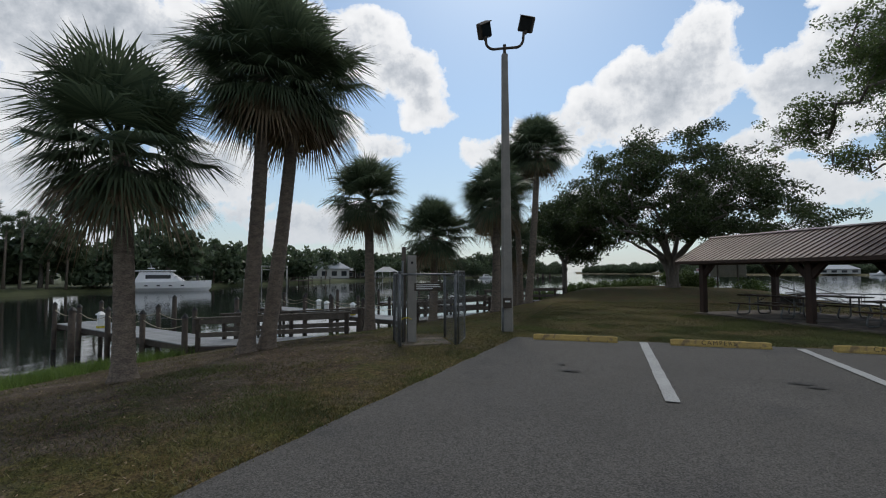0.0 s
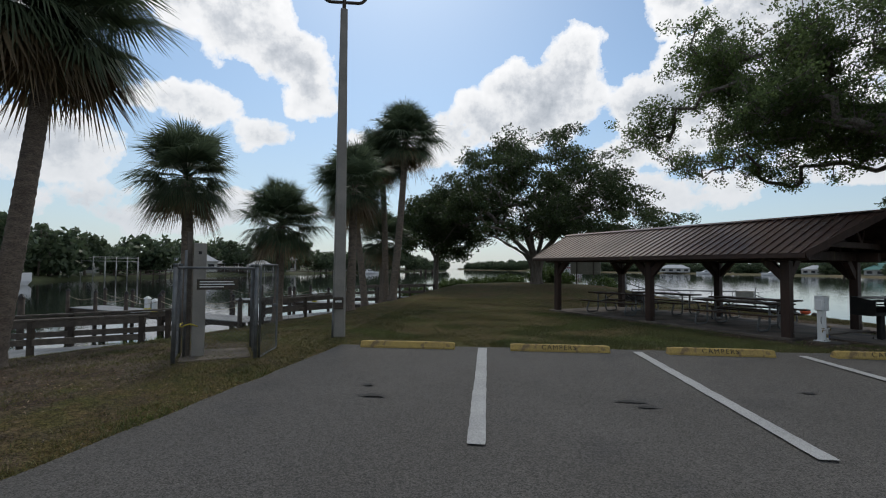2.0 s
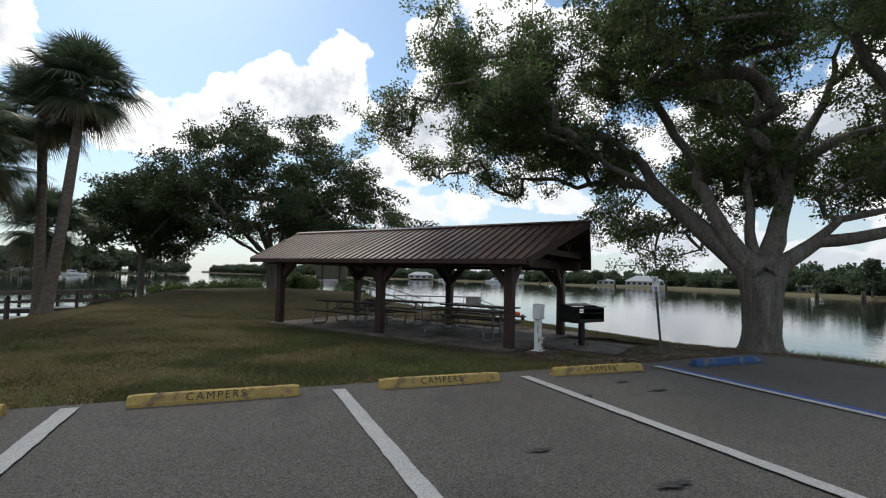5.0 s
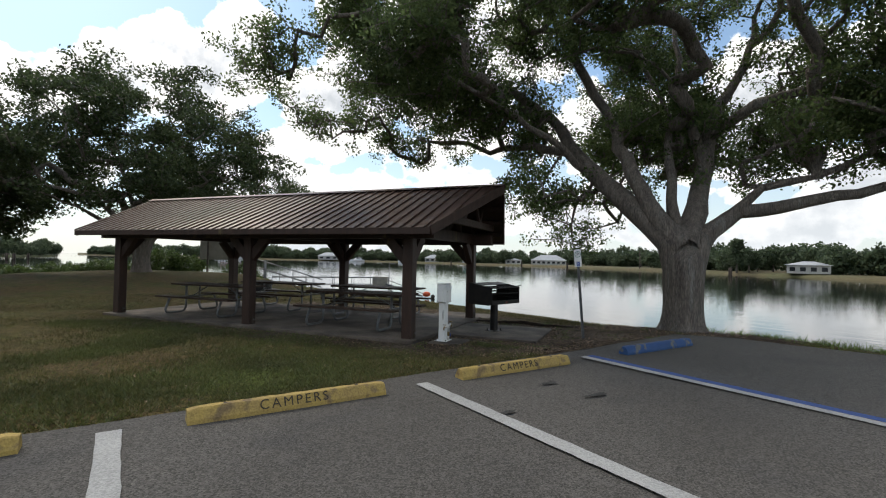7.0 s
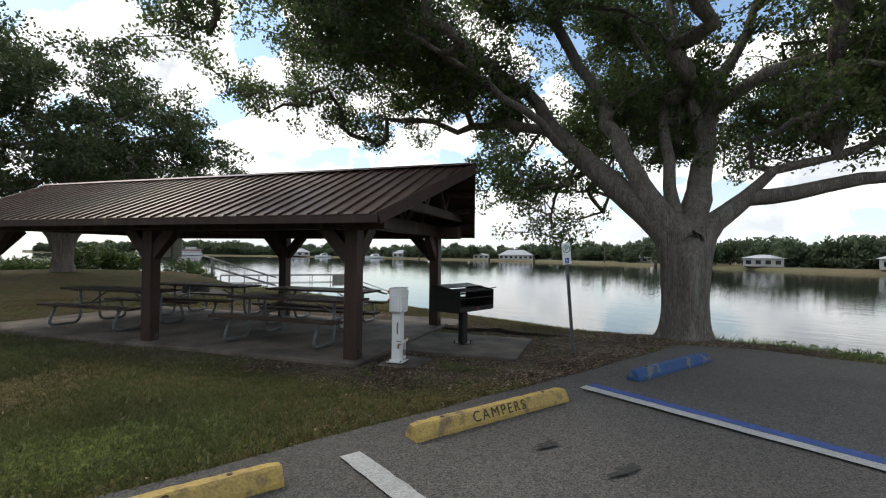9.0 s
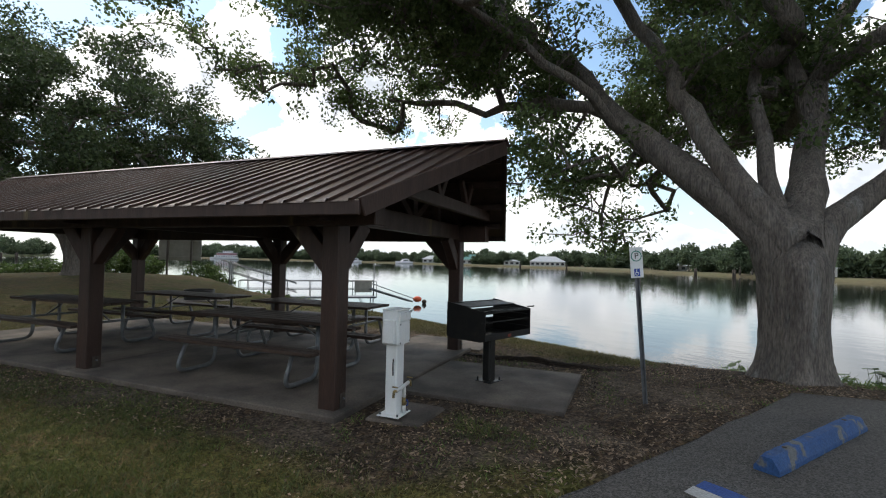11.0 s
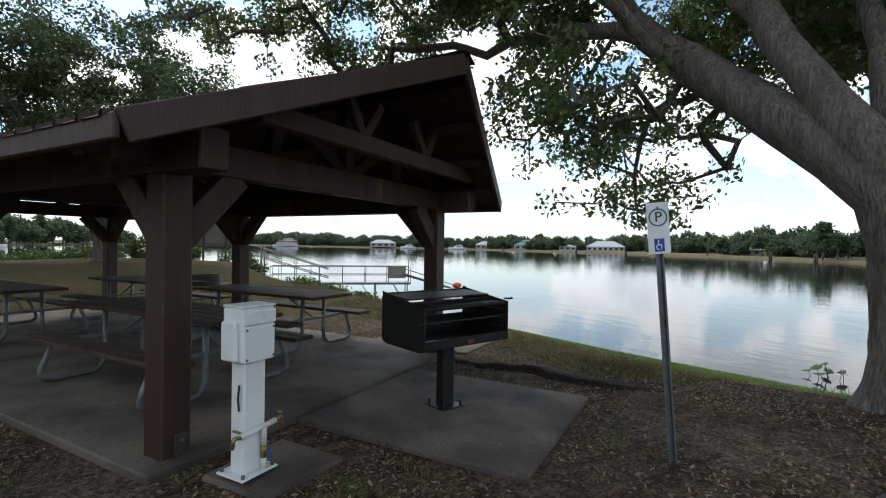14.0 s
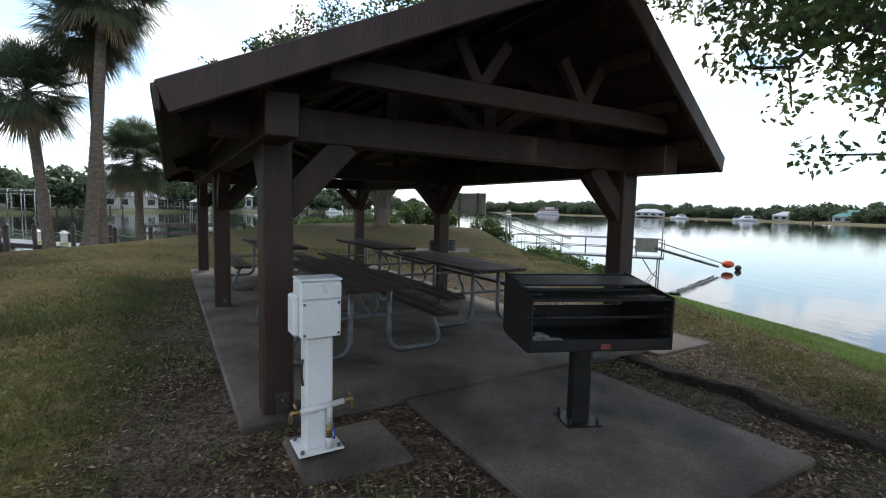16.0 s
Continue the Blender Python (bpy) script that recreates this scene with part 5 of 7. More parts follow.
def ring_mesh(r0, r1, th=0.001, n=40):
    bm = bmesh.new()
    a = [bm.verts.new((r0 * math.cos(k * 2 * math.pi / n), r0 * math.sin(k * 2 * math.pi / n), th)) for k in range(n)]
    b = [bm.verts.new((r1 * math.cos(k * 2 * math.pi / n), r1 * math.sin(k * 2 * math.pi / n), th)) for k in range(n)]
    for k in range(n):
        q = (k + 1) % n
        bm.faces.new((a[k], b[k], b[q], a[q]))
    return bm


def parking_sign():
    """Accessible-parking sign on a leaning U-channel post. Local x across the face, y out of its back, z up."""
    m = Matrix.Translation((9.80, 1.57, -0.05)) @ Euler((radians(2.0), radians(-5.2), radians(-35)), "XYZ").to_matrix().to_4x4()
    t = thing("parking_sign", m, "white accessible parking sign on leaning galvanised post", "sign")
    bm = bmesh.new()
    prof = [(-0.04, 0), (-0.022, 0), (-0.018, 0.026), (0.018, 0.026), (0.022, 0), (0.04, 0), (0.04, 0.004), (0.025, 0.004), (0.021, 0.03), (-0.021, 0.03), (-0.025, 0.004), (-0.04, 0.004)]
    r = [[bm.verts.new((a * 0.66, b * 0.8, z)) for a, b in prof] for z in (0, 1.66)]
    for k in range(len(prof)):
        q = (k + 1) % len(prof)
        bm.faces.new((r[0][k], r[0][q], r[1][q], r[1][k]))
    bm.faces.new(r[1])
    bmesh.ops.recalc_face_normals(bm, faces=bm.faces)
    part("post", bm, GALV, t)
    plate = part("sign_plate", box(0, -0.006, 1.56, 0.138, 0.004, 0.335, 0.001), SIGN_WHITE, t)
    turn = Matrix.Rotation(radians(90), 4, "X")
    o = part("ring", ring_mesh(0.049, 0.059), SIGN_GREEN, plate, "green ring")
    o.matrix_local = Matrix.Translation((0, -0.0095, 1.63)) @ turn
    o = part("letter", text_mesh("P", 0.095), BLACK_PAINT, plate, "black letter P")
    o.matrix_local = Matrix.Translation((0.002, -0.010, 1.63)) @ turn
    part("blue_panel", box(0, -0.0092, 1.45, 0.062, 0.002, 0.084, 0), BLUE_PAINT, plate, "blue symbol panel")
    # wheelchair symbol: head, body line, wheel
    o = part("wheel_symbol", ring_mesh(0.013, 0.019), SIGN_WHITE, plate)
    o.matrix_local = Matrix.Translation((-0.004, -0.0112, 1.437)) @ turn
    bm = box(-0.006, -0.0114, 1.461, 0.006, 0.001, 0.028, 0)
    box(0.002, -0.0114, 1.453, 0.016, 0.001, 0.005, 0, None, bm)
    box(0.012, -0.0114, 1.442, 0.005, 0.001, 0.022, 0, None, bm)
    part("figure_symbol", bm, SIGN_WHITE, plate)
    o = part("head_symbol", ring_mesh(0.0005, 0.0055), SIGN_WHITE, plate)
    o.matrix_local = Matrix.Translation((-0.006, -0.0112, 1.481)) @ turn
    for z in (1.695, 1.425):
        part("bolt", mesh_of("bolt", tube([(0, -0.008, z), (0, -0.014, z)], 0.006, 6)), GALV, plate)


parking_sign()


def fire_ring():
    x, y = 7.2, 16.5
    t = thing("fire_ring", pose(x, y, gz(x, y)), "rusty black steel fire ring on the grass", "fire ring")
    vs, fs = [], []
    n = 32
    for r, z in ((0.47, 0), (0.47, 0.34), (0.455, 0.34), (0.455, 0.02)):
        vs += [(r * math.cos(k * 2 * math.pi / n), r * math.sin(k * 2 * math.pi / n), z) for k in range(n)]
    for i in range(3):
        for k in range(n):
            q = (k + 1) % n
            fs.append((i * n + k, i * n + q, (i + 1) * n + q, (i + 1) * n + k))
    part("ring_wall", mesh_of("ring_wall", (vs, fs), False), BLACK_STEEL, t)
    w = [(0.47 * math.cos(a), 0.47 * math.sin(a), 0.345) for a in np.linspace(0, 2 * math.pi, 33)]
    pipe("rim", w, 0.012, BLACK_STEEL, t, 6)
    part("ash_bed", box(0, 0, 0.05, 0.6, 0.6, 0.06, 0.02), CONCRETE, t, "grey ash")
    tagged(part("floor_fire_pad", box(x, y + 0.2, gz(x, y) - 0.02, 1.9, 1.9, 0.07, 0.015), CONCRETE), "concrete pad round the fire ring", "slab", kind="structure")


fire_ring()


def info_board():
    x, y = 8.0, 32.8
    z = gz(x, y)
    t = thing("notice_board", pose(x, y, z, 0, 0, -33), "large grey notice board seen from behind on two posts", "sign")
    part("panel", box(0, 0, 2.0, 2.7, 0.05, 1.45, 0.01), SIGN_GREY, t)
    for s in (-0.75, 0.75):
        part("post", box(s, -0.09, 1.3, 0.10, 0.10, 2.9, 0.008), WEATHERED, t)
    for zz in (1.5, 2.5):
        part("batten", box(0, -0.045, zz, 2.6, 0.04, 0.08, 0.005), SIGN_GREY, t)


info_board()


def lamp_pole():
    x, y = -3.80, 1.39
    t = thing("floodlight_pole", pose(x, y, -0.08, 0, 0, 22), "tall tapered concrete pole with twin floodlights", "lamp post")
    bm = bmesh.new()
    rings = []
    for z, w in ((-0.1, 0.145), (2.0, 0.127), (4.0, 0.11), (6.0, 0.092), (7.62, 0.078)):
        c = w * 0.22
        o = [(w, -w + c), (w, w - c), (w - c, w), (-w + c, w), (-w, w - c), (-w, -w + c), (-w + c, -w), (w - c, -w)]
        rings.append([bm.verts.new((a, b, z)) for a, b in o])
    for a, b in zip(rings, rings[1:]):
        for k in range(8):
            q = (k + 1) % 8
            bm.faces.new((a[k], a[q], b[q], b[k]))
    bm.faces.new(rings[-1])
    part("shaft", bm, POLE_CONCRETE, t)
    part("tenon", mesh_of("tenon", tube([(0, 0, 7.6), (0, 0, 7.9)], 0.045, 10)), DARK_PILE, t)
    pts = round_path([(-0.52, 0, 8.12), (-0.50, 0, 7.86), (-0.36, 0, 7.76), (0, 0, 7.80), (0.40, 0, 7.84), (0.52, 0, 7.98), (0.54, 0, 8.28)], 0.16, 5)
    pipe("bracket_arm", pts, 0.036, DARK_PILE, t, 10)
    for px, pz, ry, rz in ((-0.56, 8.30, -32, 25), (0.62, 8.50, 20, -20)):
        mm = pose(px, 0, pz, 28, ry, rz)
        f = part("floodlight", box(0, 0, 0, 0.40, 0.20, 0.42, 0.03, mm), DARK_PILE, t, "dark square floodlight head")
        part("lens", box(0, -0.104, 0, 0.33, 0.008, 0.34, 0.004, mm), DARK_GLASS, f)
        part("visor", box(0, -0.12, 0.2, 0.40, 0.06, 0.02, 0.004, mm), DARK_PILE, f)
        part("knuckle", box(-0.02 if px < 0 else 0, 0, -0.24, 0.08, 0.08, 0.10, 0.01, pose(px, 0, pz, 0, ry * 0.4, 0)), DARK_PILE, t)
    b = part("switch_box", box(-0.03, -0.19, 0.83, 0.22, 0.12, 0.26, 0.012), DARK_PILE, t, "dark electrical box")
    part("box_label", box(-0.03, -0.252, 0.87, 0.14, 0.003, 0.045, 0), SIGN_WHITE, b)
    pipe("conduit", [(-0.14, -0.17, 0.72), (-0.15, -0.17, 0.0)], 0.022, GALV, t, 6)


lamp_pole()


def chain_link(w, h, mat_parent, m, pitch=0.075):
    """A panel of woven wire, w by h, standing on local x."""
    vf = ([], [])
    for s in (-1, 1):
        k = -h
        while k < w:
            a0, a1 = max(k, 0), min(k + h, w)
            if a1 - a0 > 0.03:
                if s > 0:
                    p, q = (a0, 0, a0 - k), (a1, 0, a1 - k)
                else:
                    p, q = (a0, 0.003, h - (a0 - k)), (a1, 0.003, h - (a1 - k))
                tube([m @ Vector(p), m @ Vector(q)], 0.0022, 3, False, vf)
            k += pitch
    return part("chain_link", mesh_of("chain_link", vf, False), GALV, mat_parent, "woven galvanised wire mesh")


def cage():
    c = Vector((-5.42, -1.95, -0.08))
    ang = math.atan2(0.62, 1.03)
    m = Matrix.Translation(c) @ Matrix.Rotation(ang, 4, "Z")
    t = thing("chain_link_cage", m, "galvanised chain-link enclosure with open gate on concrete", "enclosure")
    W, D, H = 1.22, 1.15, 1.62
    for x, y in ((0, 0), (W, 0), (0, D), (W, D)):
        p = pipe("post", [(x, y, 0), (x, y, H)], 0.033, GALV, t, 10)
        pipe("post_cap", [(x, y, H), (x, y, H + 0.03), (x, y, H + 0.05)], 0.036, GALV, p, 10)
    for a, b in (((0, 0), (W, 0)), ((0, 0), (0, D)), ((0, D), (W, D)), ((W, 0), (W, D))):
        pipe("top_rail", [(*a, H - 0.02), (*b, H - 0.02)], 0.022, GALV, t, 8)
    chain_link(D, H - 0.1, t, Matrix.Translation((0, 0, 0.05)) @ Matrix.Rotation(radians(90), 4, "Z"))
    chain_link(W, H - 0.1, t, Matrix.Translation((0, D, 0.05)))
    chain_link(D, H - 0.1, t, Matrix.Translation((W, 0, 0.05)) @ Matrix.Rotation(radians(90), 4, "Z"))
    # open gate leaf swung outward
    g = Matrix.Translation((W + 0.06, 0, 0)) @ Matrix.Rotation(radians(68), 4, "Z")
    pts = round_path([(0, 0, 0.08), (0, 0, 1.66), (1.0, 0, 1.66), (1.0, 0, 0.08), (0, 0, 0.08)], 0.08, 4)
    gate = pipe("gate_frame", [g @ Vector(p) for p in pts], 0.020, GALV, t, 8)
    chain_link(1.0, 1.56, t, g @ Matrix.Translation((0, 0, 0.09)))
    part("latch", box(0.98, 0.03, 0.9, 0.09, 0.05, 0.06, 0.006, g), GALV, gate)
    part("pad", box(W / 2, D / 2 + 0.02, 0.03, W - 0.12, D - 0.1, 0.12, 0.012), CONCRETE, t, "raised concrete pad")
    # grey service column, timber post and conduits inside
    part("service_column", box(0.33, 0.55, 1.05, 0.20, 0.16, 1.95, 0.012), POLE_CONCRETE, t, "grey metal service column")
    part("column_slot", box(0.33, 0.466, 1.86, 0.05, 0.01, 0.05, 0.002), BLACK_STEEL, t)
    part("wood_post", box(0.16, 0.62, 1.12, 0.09, 0.09, 2.2, 0.01), WEATHERED, t, "weathered timber post")
    pipe("conduit", [(0.12, 0.5, 0.08), (0.12, 0.5, 1.9)], 0.024, GALV, t, 8)
    pipe("tape", [(0.2 + 0.15 * math.cos(a), 0.55 + 0.13 * math.sin(a), 0.62 + 0.03 * math.sin(3 * a)) for a in np.linspace(0, 6.28, 14)], 0.012, YELLOW_TAPE, t, 5, "yellow caution tape")
    sgn = part("sign_board", box(0.62, -0.04, 1.33, 0.62, 0.02, 0.17, 0.004), BLACK_PAINT, t, "dark sign board")
    for i, ln in enumerate((0.50, 0.52, 0.36)):
        part("text_bar", box(0.35 + ln / 2, -0.052, 1.375 - i * 0.042, ln, 0.003, 0.015, 0), SIGN_WHITE, sgn)


cage()


# ---- docks in the canal ----
def pile(t, x, y, z0, z1, r=0.105, cap=True):
    p = part("piling", mesh_of("piling", tube([(x, y, z0), (x, y, z1)], [r, r * 0.93], 10)), DARK_PILE, t)
    if cap:
        bm = bmesh.new()
        bmesh.ops.create_cone(bm, cap_ends=True, segments=10, radius1=r * 1.25, radius2=0.01, depth=0.16, matrix=Matrix.Translation((x, y, z1 + 0.08)))
        part("pile_cap", bm, BLACK_STEEL, p, "dark pointed cap")
    return p


def dock_pedestal(x, y, z):
    t = thing("dock_pedestal", pose(x, y, z), "small white dock power pedestal with sloped cap", "pedestal", group="dock power pedestals")
    part("body", box(0, 0, 0.30, 0.22, 0.22, 0.6, 0.02), WHITE_PAINT, t)
    bm = bmesh.new()
    bmesh.ops.create_cone(bm, cap_ends=True, segments=4, radius1=0.23, radius2=0.05, depth=0.14, matrix=Matrix.Translation((0, 0, 0.67)) @ Matrix.Rotation(radians(45), 4, "Z"))
    part("cap", bm, WHITE_PAINT, t)
    part("yellow_base", box(0, 0, 0.05, 0.24, 0.24, 0.1, 0.01), YELLOW_TAPE, t)


def dock(p0, p1, width, z, label, posts=2.6, pedestals=()):
    """Deck on piles from p0 to p1 with rope between the piles."""
    a, b = Vector((*p0, 0)), Vector((*p1, 0))
    L = (b - a).length
    ang = math.atan2(b.y - a.y, b.x - a.x)
    m = Matrix.Translation(a) @ Matrix.Rotation(ang, 4, "Z")
    t = thing("dock", m, label, "dock", group="canal docks")
    n = int(L / 0.16)
    plank = None
    for i in range(n):
        if plank is None:
            plank = part("deck_plank", box(0, 0, 0, 0.152, width, 0.04, 0.005), DECK_GREY, t)
            o = plank
        else:
            o = new("deck_plank", plank.data)
            o.parent = t
        o.location = (0.08 + i * L / n, 0, z)
    for s in (-1, 1):
        part("stringer", box(L / 2, s * (width / 2 - 0.05), z - 0.13, L, 0.06, 0.2, 0.006), DARK_PILE, t)
    k = max(2, int(L / posts) + 1)
    for s in (-1, 1):
        prev = None
        for i in range(k):
            x = 0.15 + i * (L - 0.3) / (k - 1)
            y = s * (width / 2 + 0.12)
            pile(t, x, y, -3.4, z + 0.95)
            part("cross_cap", box(x, 0, z - 0.27, 0.1, width + 0.3, 0.14, 0.006), DARK_PILE, t) if s > 0 else None
            if prev is not None:
                pts = [(prev + (x - prev) * f, y, z + 0.72 - 0.22 * math.sin(math.pi * f)) for f in np.linspace(0, 1, 9)]
                pipe("rope", pts, 0.014, ROPE, t, 5)
            prev = x
    for u, s in pedestals:
        q = m @ Vector((u, s * (width / 2 - 0.25), z + 0.02))
        dock_pedestal(q.x, q.y, q.z)
    return t


def ramp(p0, p1, width, z0, z1, label):
    """A timber ramp from the bank to a dock with two-rail parapets."""
    a, b = Vector((*p0, 0)), Vector((*p1, 0))
    L = (b - a).length
    m = Matrix.Translation(a) @ Matrix.Rotation(math.atan2(b.y - a.y, b.x - a.x), 4, "Z")
    t = thing("dock_ramp", m, label, "ramp", group="dock ramps")
    n = int(L / 0.16)
    mesh = box(0, 0, 0, 0.152, width, 0.04, 0.005)
    first = part("deck_plank", mesh, DECK_GREY, t)
    for i in range(n):
        o = first if i == 0 else new("deck_plank", first.data)
        o.parent = t
        f = (i + 0.5) / n
        o.location = (L * f, 0, z0 + (z1 - z0) * f)
    for s in (-1, 1):
        y = s * (width / 2 + 0.05)
        part("stringer", beam((0, y, z0 - 0.12), (L, y, z1 - 0.12), 0.07, 0.22), DARK_PILE, t)
        part("cap_rail", beam((-0.1, y, z0 + 0.92), (L + 0.1, y, z1 + 0.92), 0.16, 0.05), WEATHERED, t)
        part("upper_rail", beam((-0.05, y + s * 0.03, z0 + 0.80), (L, y + s * 0.03, z1 + 0.80), 0.045, 0.15), WEATHERED, t)
        part("lower_rail", beam((-0.05, y + s * 0.03, z0 + 0.38), (L, y + s * 0.03, z1 + 0.38), 0.045, 0.15), WEATHERED, t)
        k = max(3, int(L / 1.7) + 1)
        for i in range(k):
            f = i / (k - 1)
            zz = z0 + (z1 - z0) * f
            part("rail_post", box(0.05 + (L - 0.1) * f, y, zz + 0.15, 0.12, 0.12, 1.5, 0.008), DARK_PILE, t)


ramp((-9.3, 2.9), (-14.2, 1.6), 1.5, -0.62, -0.85, "weathered timber ramp down to the dock")
dock((-14.3, 1.9), (-26.5, 5.2), 1.7, -0.9, "grey plank dock on dark piles with rope", pedestals=((6.0, 0.6), (8.6, 0.7)))
ramp((-7.2, 12.9), (-10.6, 11.4), 1.5, -0.60, -0.85, "weathered timber ramp with two-rail parapets")
dock((-10.7, 11.4), (-24.0, 16.5), 1.7, -0.9, "grey plank dock with capped piles", pedestals=((4.5, 0.7), (7.0, 0.7), (9.0, -0.7)))
ramp((-4.6, 24.6), (-10.4, 26.6), 1.4, -0.55, -0.8, "long weathered ramp running along the bank")
dock((-8.0, 21.7), (-19.0, 24.6), 1.6, -0.9, "far grey plank dock on piles", pedestals=((4.4, 0.7), (6.4, 0.7)))


def lone_pile(x, y):
    t = thing("mooring_pile", pose(x, y, 0), "dark timber mooring pile with pointed cap", "pile", group="mooring piles")
    pile(t, 0, 0, -3.4, 0.15, 0.13)


for x, y in ((-20.6, 1.2), (-25, 9.5), (-20, 9.0), (-13.2, 20.3), (-21, 20.5)):
    lone_pile(x, y)


# ---- river gangway and boom ----
def gangway():
    a, b = Vector((11.0, 29.7, 0)), Vector((19.2, 27.5, 0))
    L = (b - a).length
    m = Matrix.Translation(a) @ Matrix.Rotation(math.atan2(b.y - a.y, b.x - a.x), 4, "Z")
    t = thing("gangway", m, "grey metal gangway with railings over the water", "gangway")
    z = -1.1
    part("deck", box(L / 2, 0, z, L, 1.2, 0.10, 0.01), GALV, t)
    for s in (-0.58, 0.58):
        for h in (0.55, 1.07):
            pipe("rail", [(0, s, z + h), (L, s, z + h)], 0.024, GALV, t, 6)
        for i in range(7):
            pipe("stanchion", [(L * i / 6, s, z), (L * i / 6, s, z + 1.07)], 0.022, GALV, t, 6)
    for i, x in enumerate((3.2, L - 2.2, L - 0.2)):
        for s in (-0.5, 0.5):
            pipe("leg", [(x, s, -3.2), (x, s, z)], 0.035, GALV, t, 6)
            pipe("leg_brace", [(x, s, -2.5), (x - 0.9, s, z)], 0.02, GALV, t, 6)
            pipe("leg_brace", [(x, s, -1.9), (x - 0.45, s, -2.4)], 0.02, GALV, t, 6)
    # stair down from the lawn and its gate posts
    for s in (-0.65, 0.65):
        for h in (1.0, 0.45):
            pipe("stair_rail", [(-1.0, s, -0.05 + h + 0.25), (3.4, s, z + h - 0.1)], 0.03, GALV, t, 6)
        pipe("gate_post", [(-0.5, s, -0.9), (-0.5, s, 1.15)], 0.05, GALV, t, 8)
        for i in range(4):
            x = -0.4 + i * 0.9
            pipe("stair_baluster", [(x, s, z + 0.0), (x, s, 1.0 - i * 0.32)], 0.018, GALV, t, 6)
    for i in range(5):
        part("step", box(-0.9 + i * 0.28, 0, -0.3 - i * 0.17, 0.28, 1.1, 0.05, 0.006), GALV, t)
    part("sign_panel", box(L - 0.9, -0.62, z + 0.75, 1.15, 0.03, 0.8, 0.01), SIGN_GREY, t, "grey blank panel")
    pipe("lamp_mast", [(L, 0.4, z), (L, 0.4, 1.0)], 0.03, GALV, t, 6)
    part("lamp_head", box(L + 0.2, 0.4, 1.02, 0.5, 0.16, 0.08, 0.01), GALV, t)


gangway()


def boom():
    t = thing("floating_boom", pose(0, 0, 0), "white pipe boom slanting to an orange float", "boom")
    for o in (-0.25, 0.25):
        pipe("boom_pipe", [(18.6, 27.2 + o, -0.5), (23.6, 30.2 + o, -1.75)], 0.07, GALV, t, 8)
    pipe("boom_tie", [(19.0, 27.6, -0.2), (25.2, 31.6, -1.85)], 0.03, GALV, t, 6)
    for f in (0.25, 0.5, 0.75):
        p = Vector((18.6, 26.9, -0.5)).lerp(Vector((23.6, 29.9, -1.75)), f)
        pipe("rung", [p, p + Vector((0, 0.6, 0.12))], 0.03, GALV, t, 6)
    bm = bmesh.new()
    bmesh.ops.create_uvsphere(bm, u_segments=20, v_segments=12, radius=0.28)
    o = part("float", bm, ORANGE, t, "faded orange round float", True)
    o.matrix_local = Matrix.Translation((24.9, 31.3, -1.72)) @ Matrix.Diagonal((1.35, 1.0, 0.85, 1))
    bm = bmesh.new()
    bmesh.ops.create_uvsphere(bm, u_segments=16, v_segments=10, radius=0.2)
    o = part("dark_float", bm, DARK_PILE, t, "", True)
    o.location = (25.5, 31.2, -1.95)


boom()


# ---- far banks, houses, boats ----
VIEW_WEST, VIEW_EAST = Vector((-1.2, -11.0, 0)), Vector((5.0, -2.0, 0))


def polar(az, d):
    v = VIEW_WEST if az < -4.5 else VIEW_EAST
    return v.x + d * math.sin(radians(az)), v.y + d * math.cos(radians(az))


BANK_W = [(-100, 120), (-75, 100), (-60, 104), (-50, 118), (-40, 150), (-32, 185), (-22, 240), (-15, 300), (-8, 420), (-5, 520)]
BANK_E = [(-4, 900), (2, 700), (10, 560), (28, 450), (38, 370), (46, 320), (60, 230), (75, 172), (90, 150), (110, 150), (140, 160)]


def far_bank(name, line, label, c1, c2):
    verts, faces = [], []
    az = np.linspace(line[0][0], line[-1][0], 60)
    for i, a in enumerate(az):
        d = np.interp(a, [p[0] for p in line], [p[1] for p in line]) + 5 * noise.noise((a * 0.2, 0, 0)) + 2 * noise.noise((a * 0.9, 4, 0))
        for dd, z in ((0, -3.0), (2.0, -1.6), (6, -1.1), (60, -0.6), (900, 1.0)):
            verts.append((*polar(a, d + dd), z))
    for i in range(len(az) - 1):
        for k in range(4):
            q = i * 5 + k
            faces.append((q, q + 5, q + 6, q + 1))
    me = mesh_of(name, (verts, faces))
    me.materials.append(material("far_lawn", c1, c2, 0.95, scale=0.05, fine=0.8, bump=0))
    tagged(new(name, me), label, "ground", kind="structure")


far_bank("ground_west_bank", BANK_W, "dark grassy far bank of the canal", (0.045, 0.05, 0.02), (0.07, 0.085, 0.03))
far_bank("ground_east_bank", BANK_E, "reedy far bank of the river", (0.085, 0.085, 0.035), (0.12, 0.095, 0.05))


def bank_d(line, az):
    return float(np.interp(az, [p[0] for p in line], [p[1] for p in line]))


def far_tree_mesh(seed, lumps, n, per, leaf, spread):
    pts = crown_points(n, lumps, seed, -0.25, 0.3)
    c, u, v = leaves_at(pts, per, spread, leaf, 0.8, seed)
    return quads_mesh("crown", c, u, v)


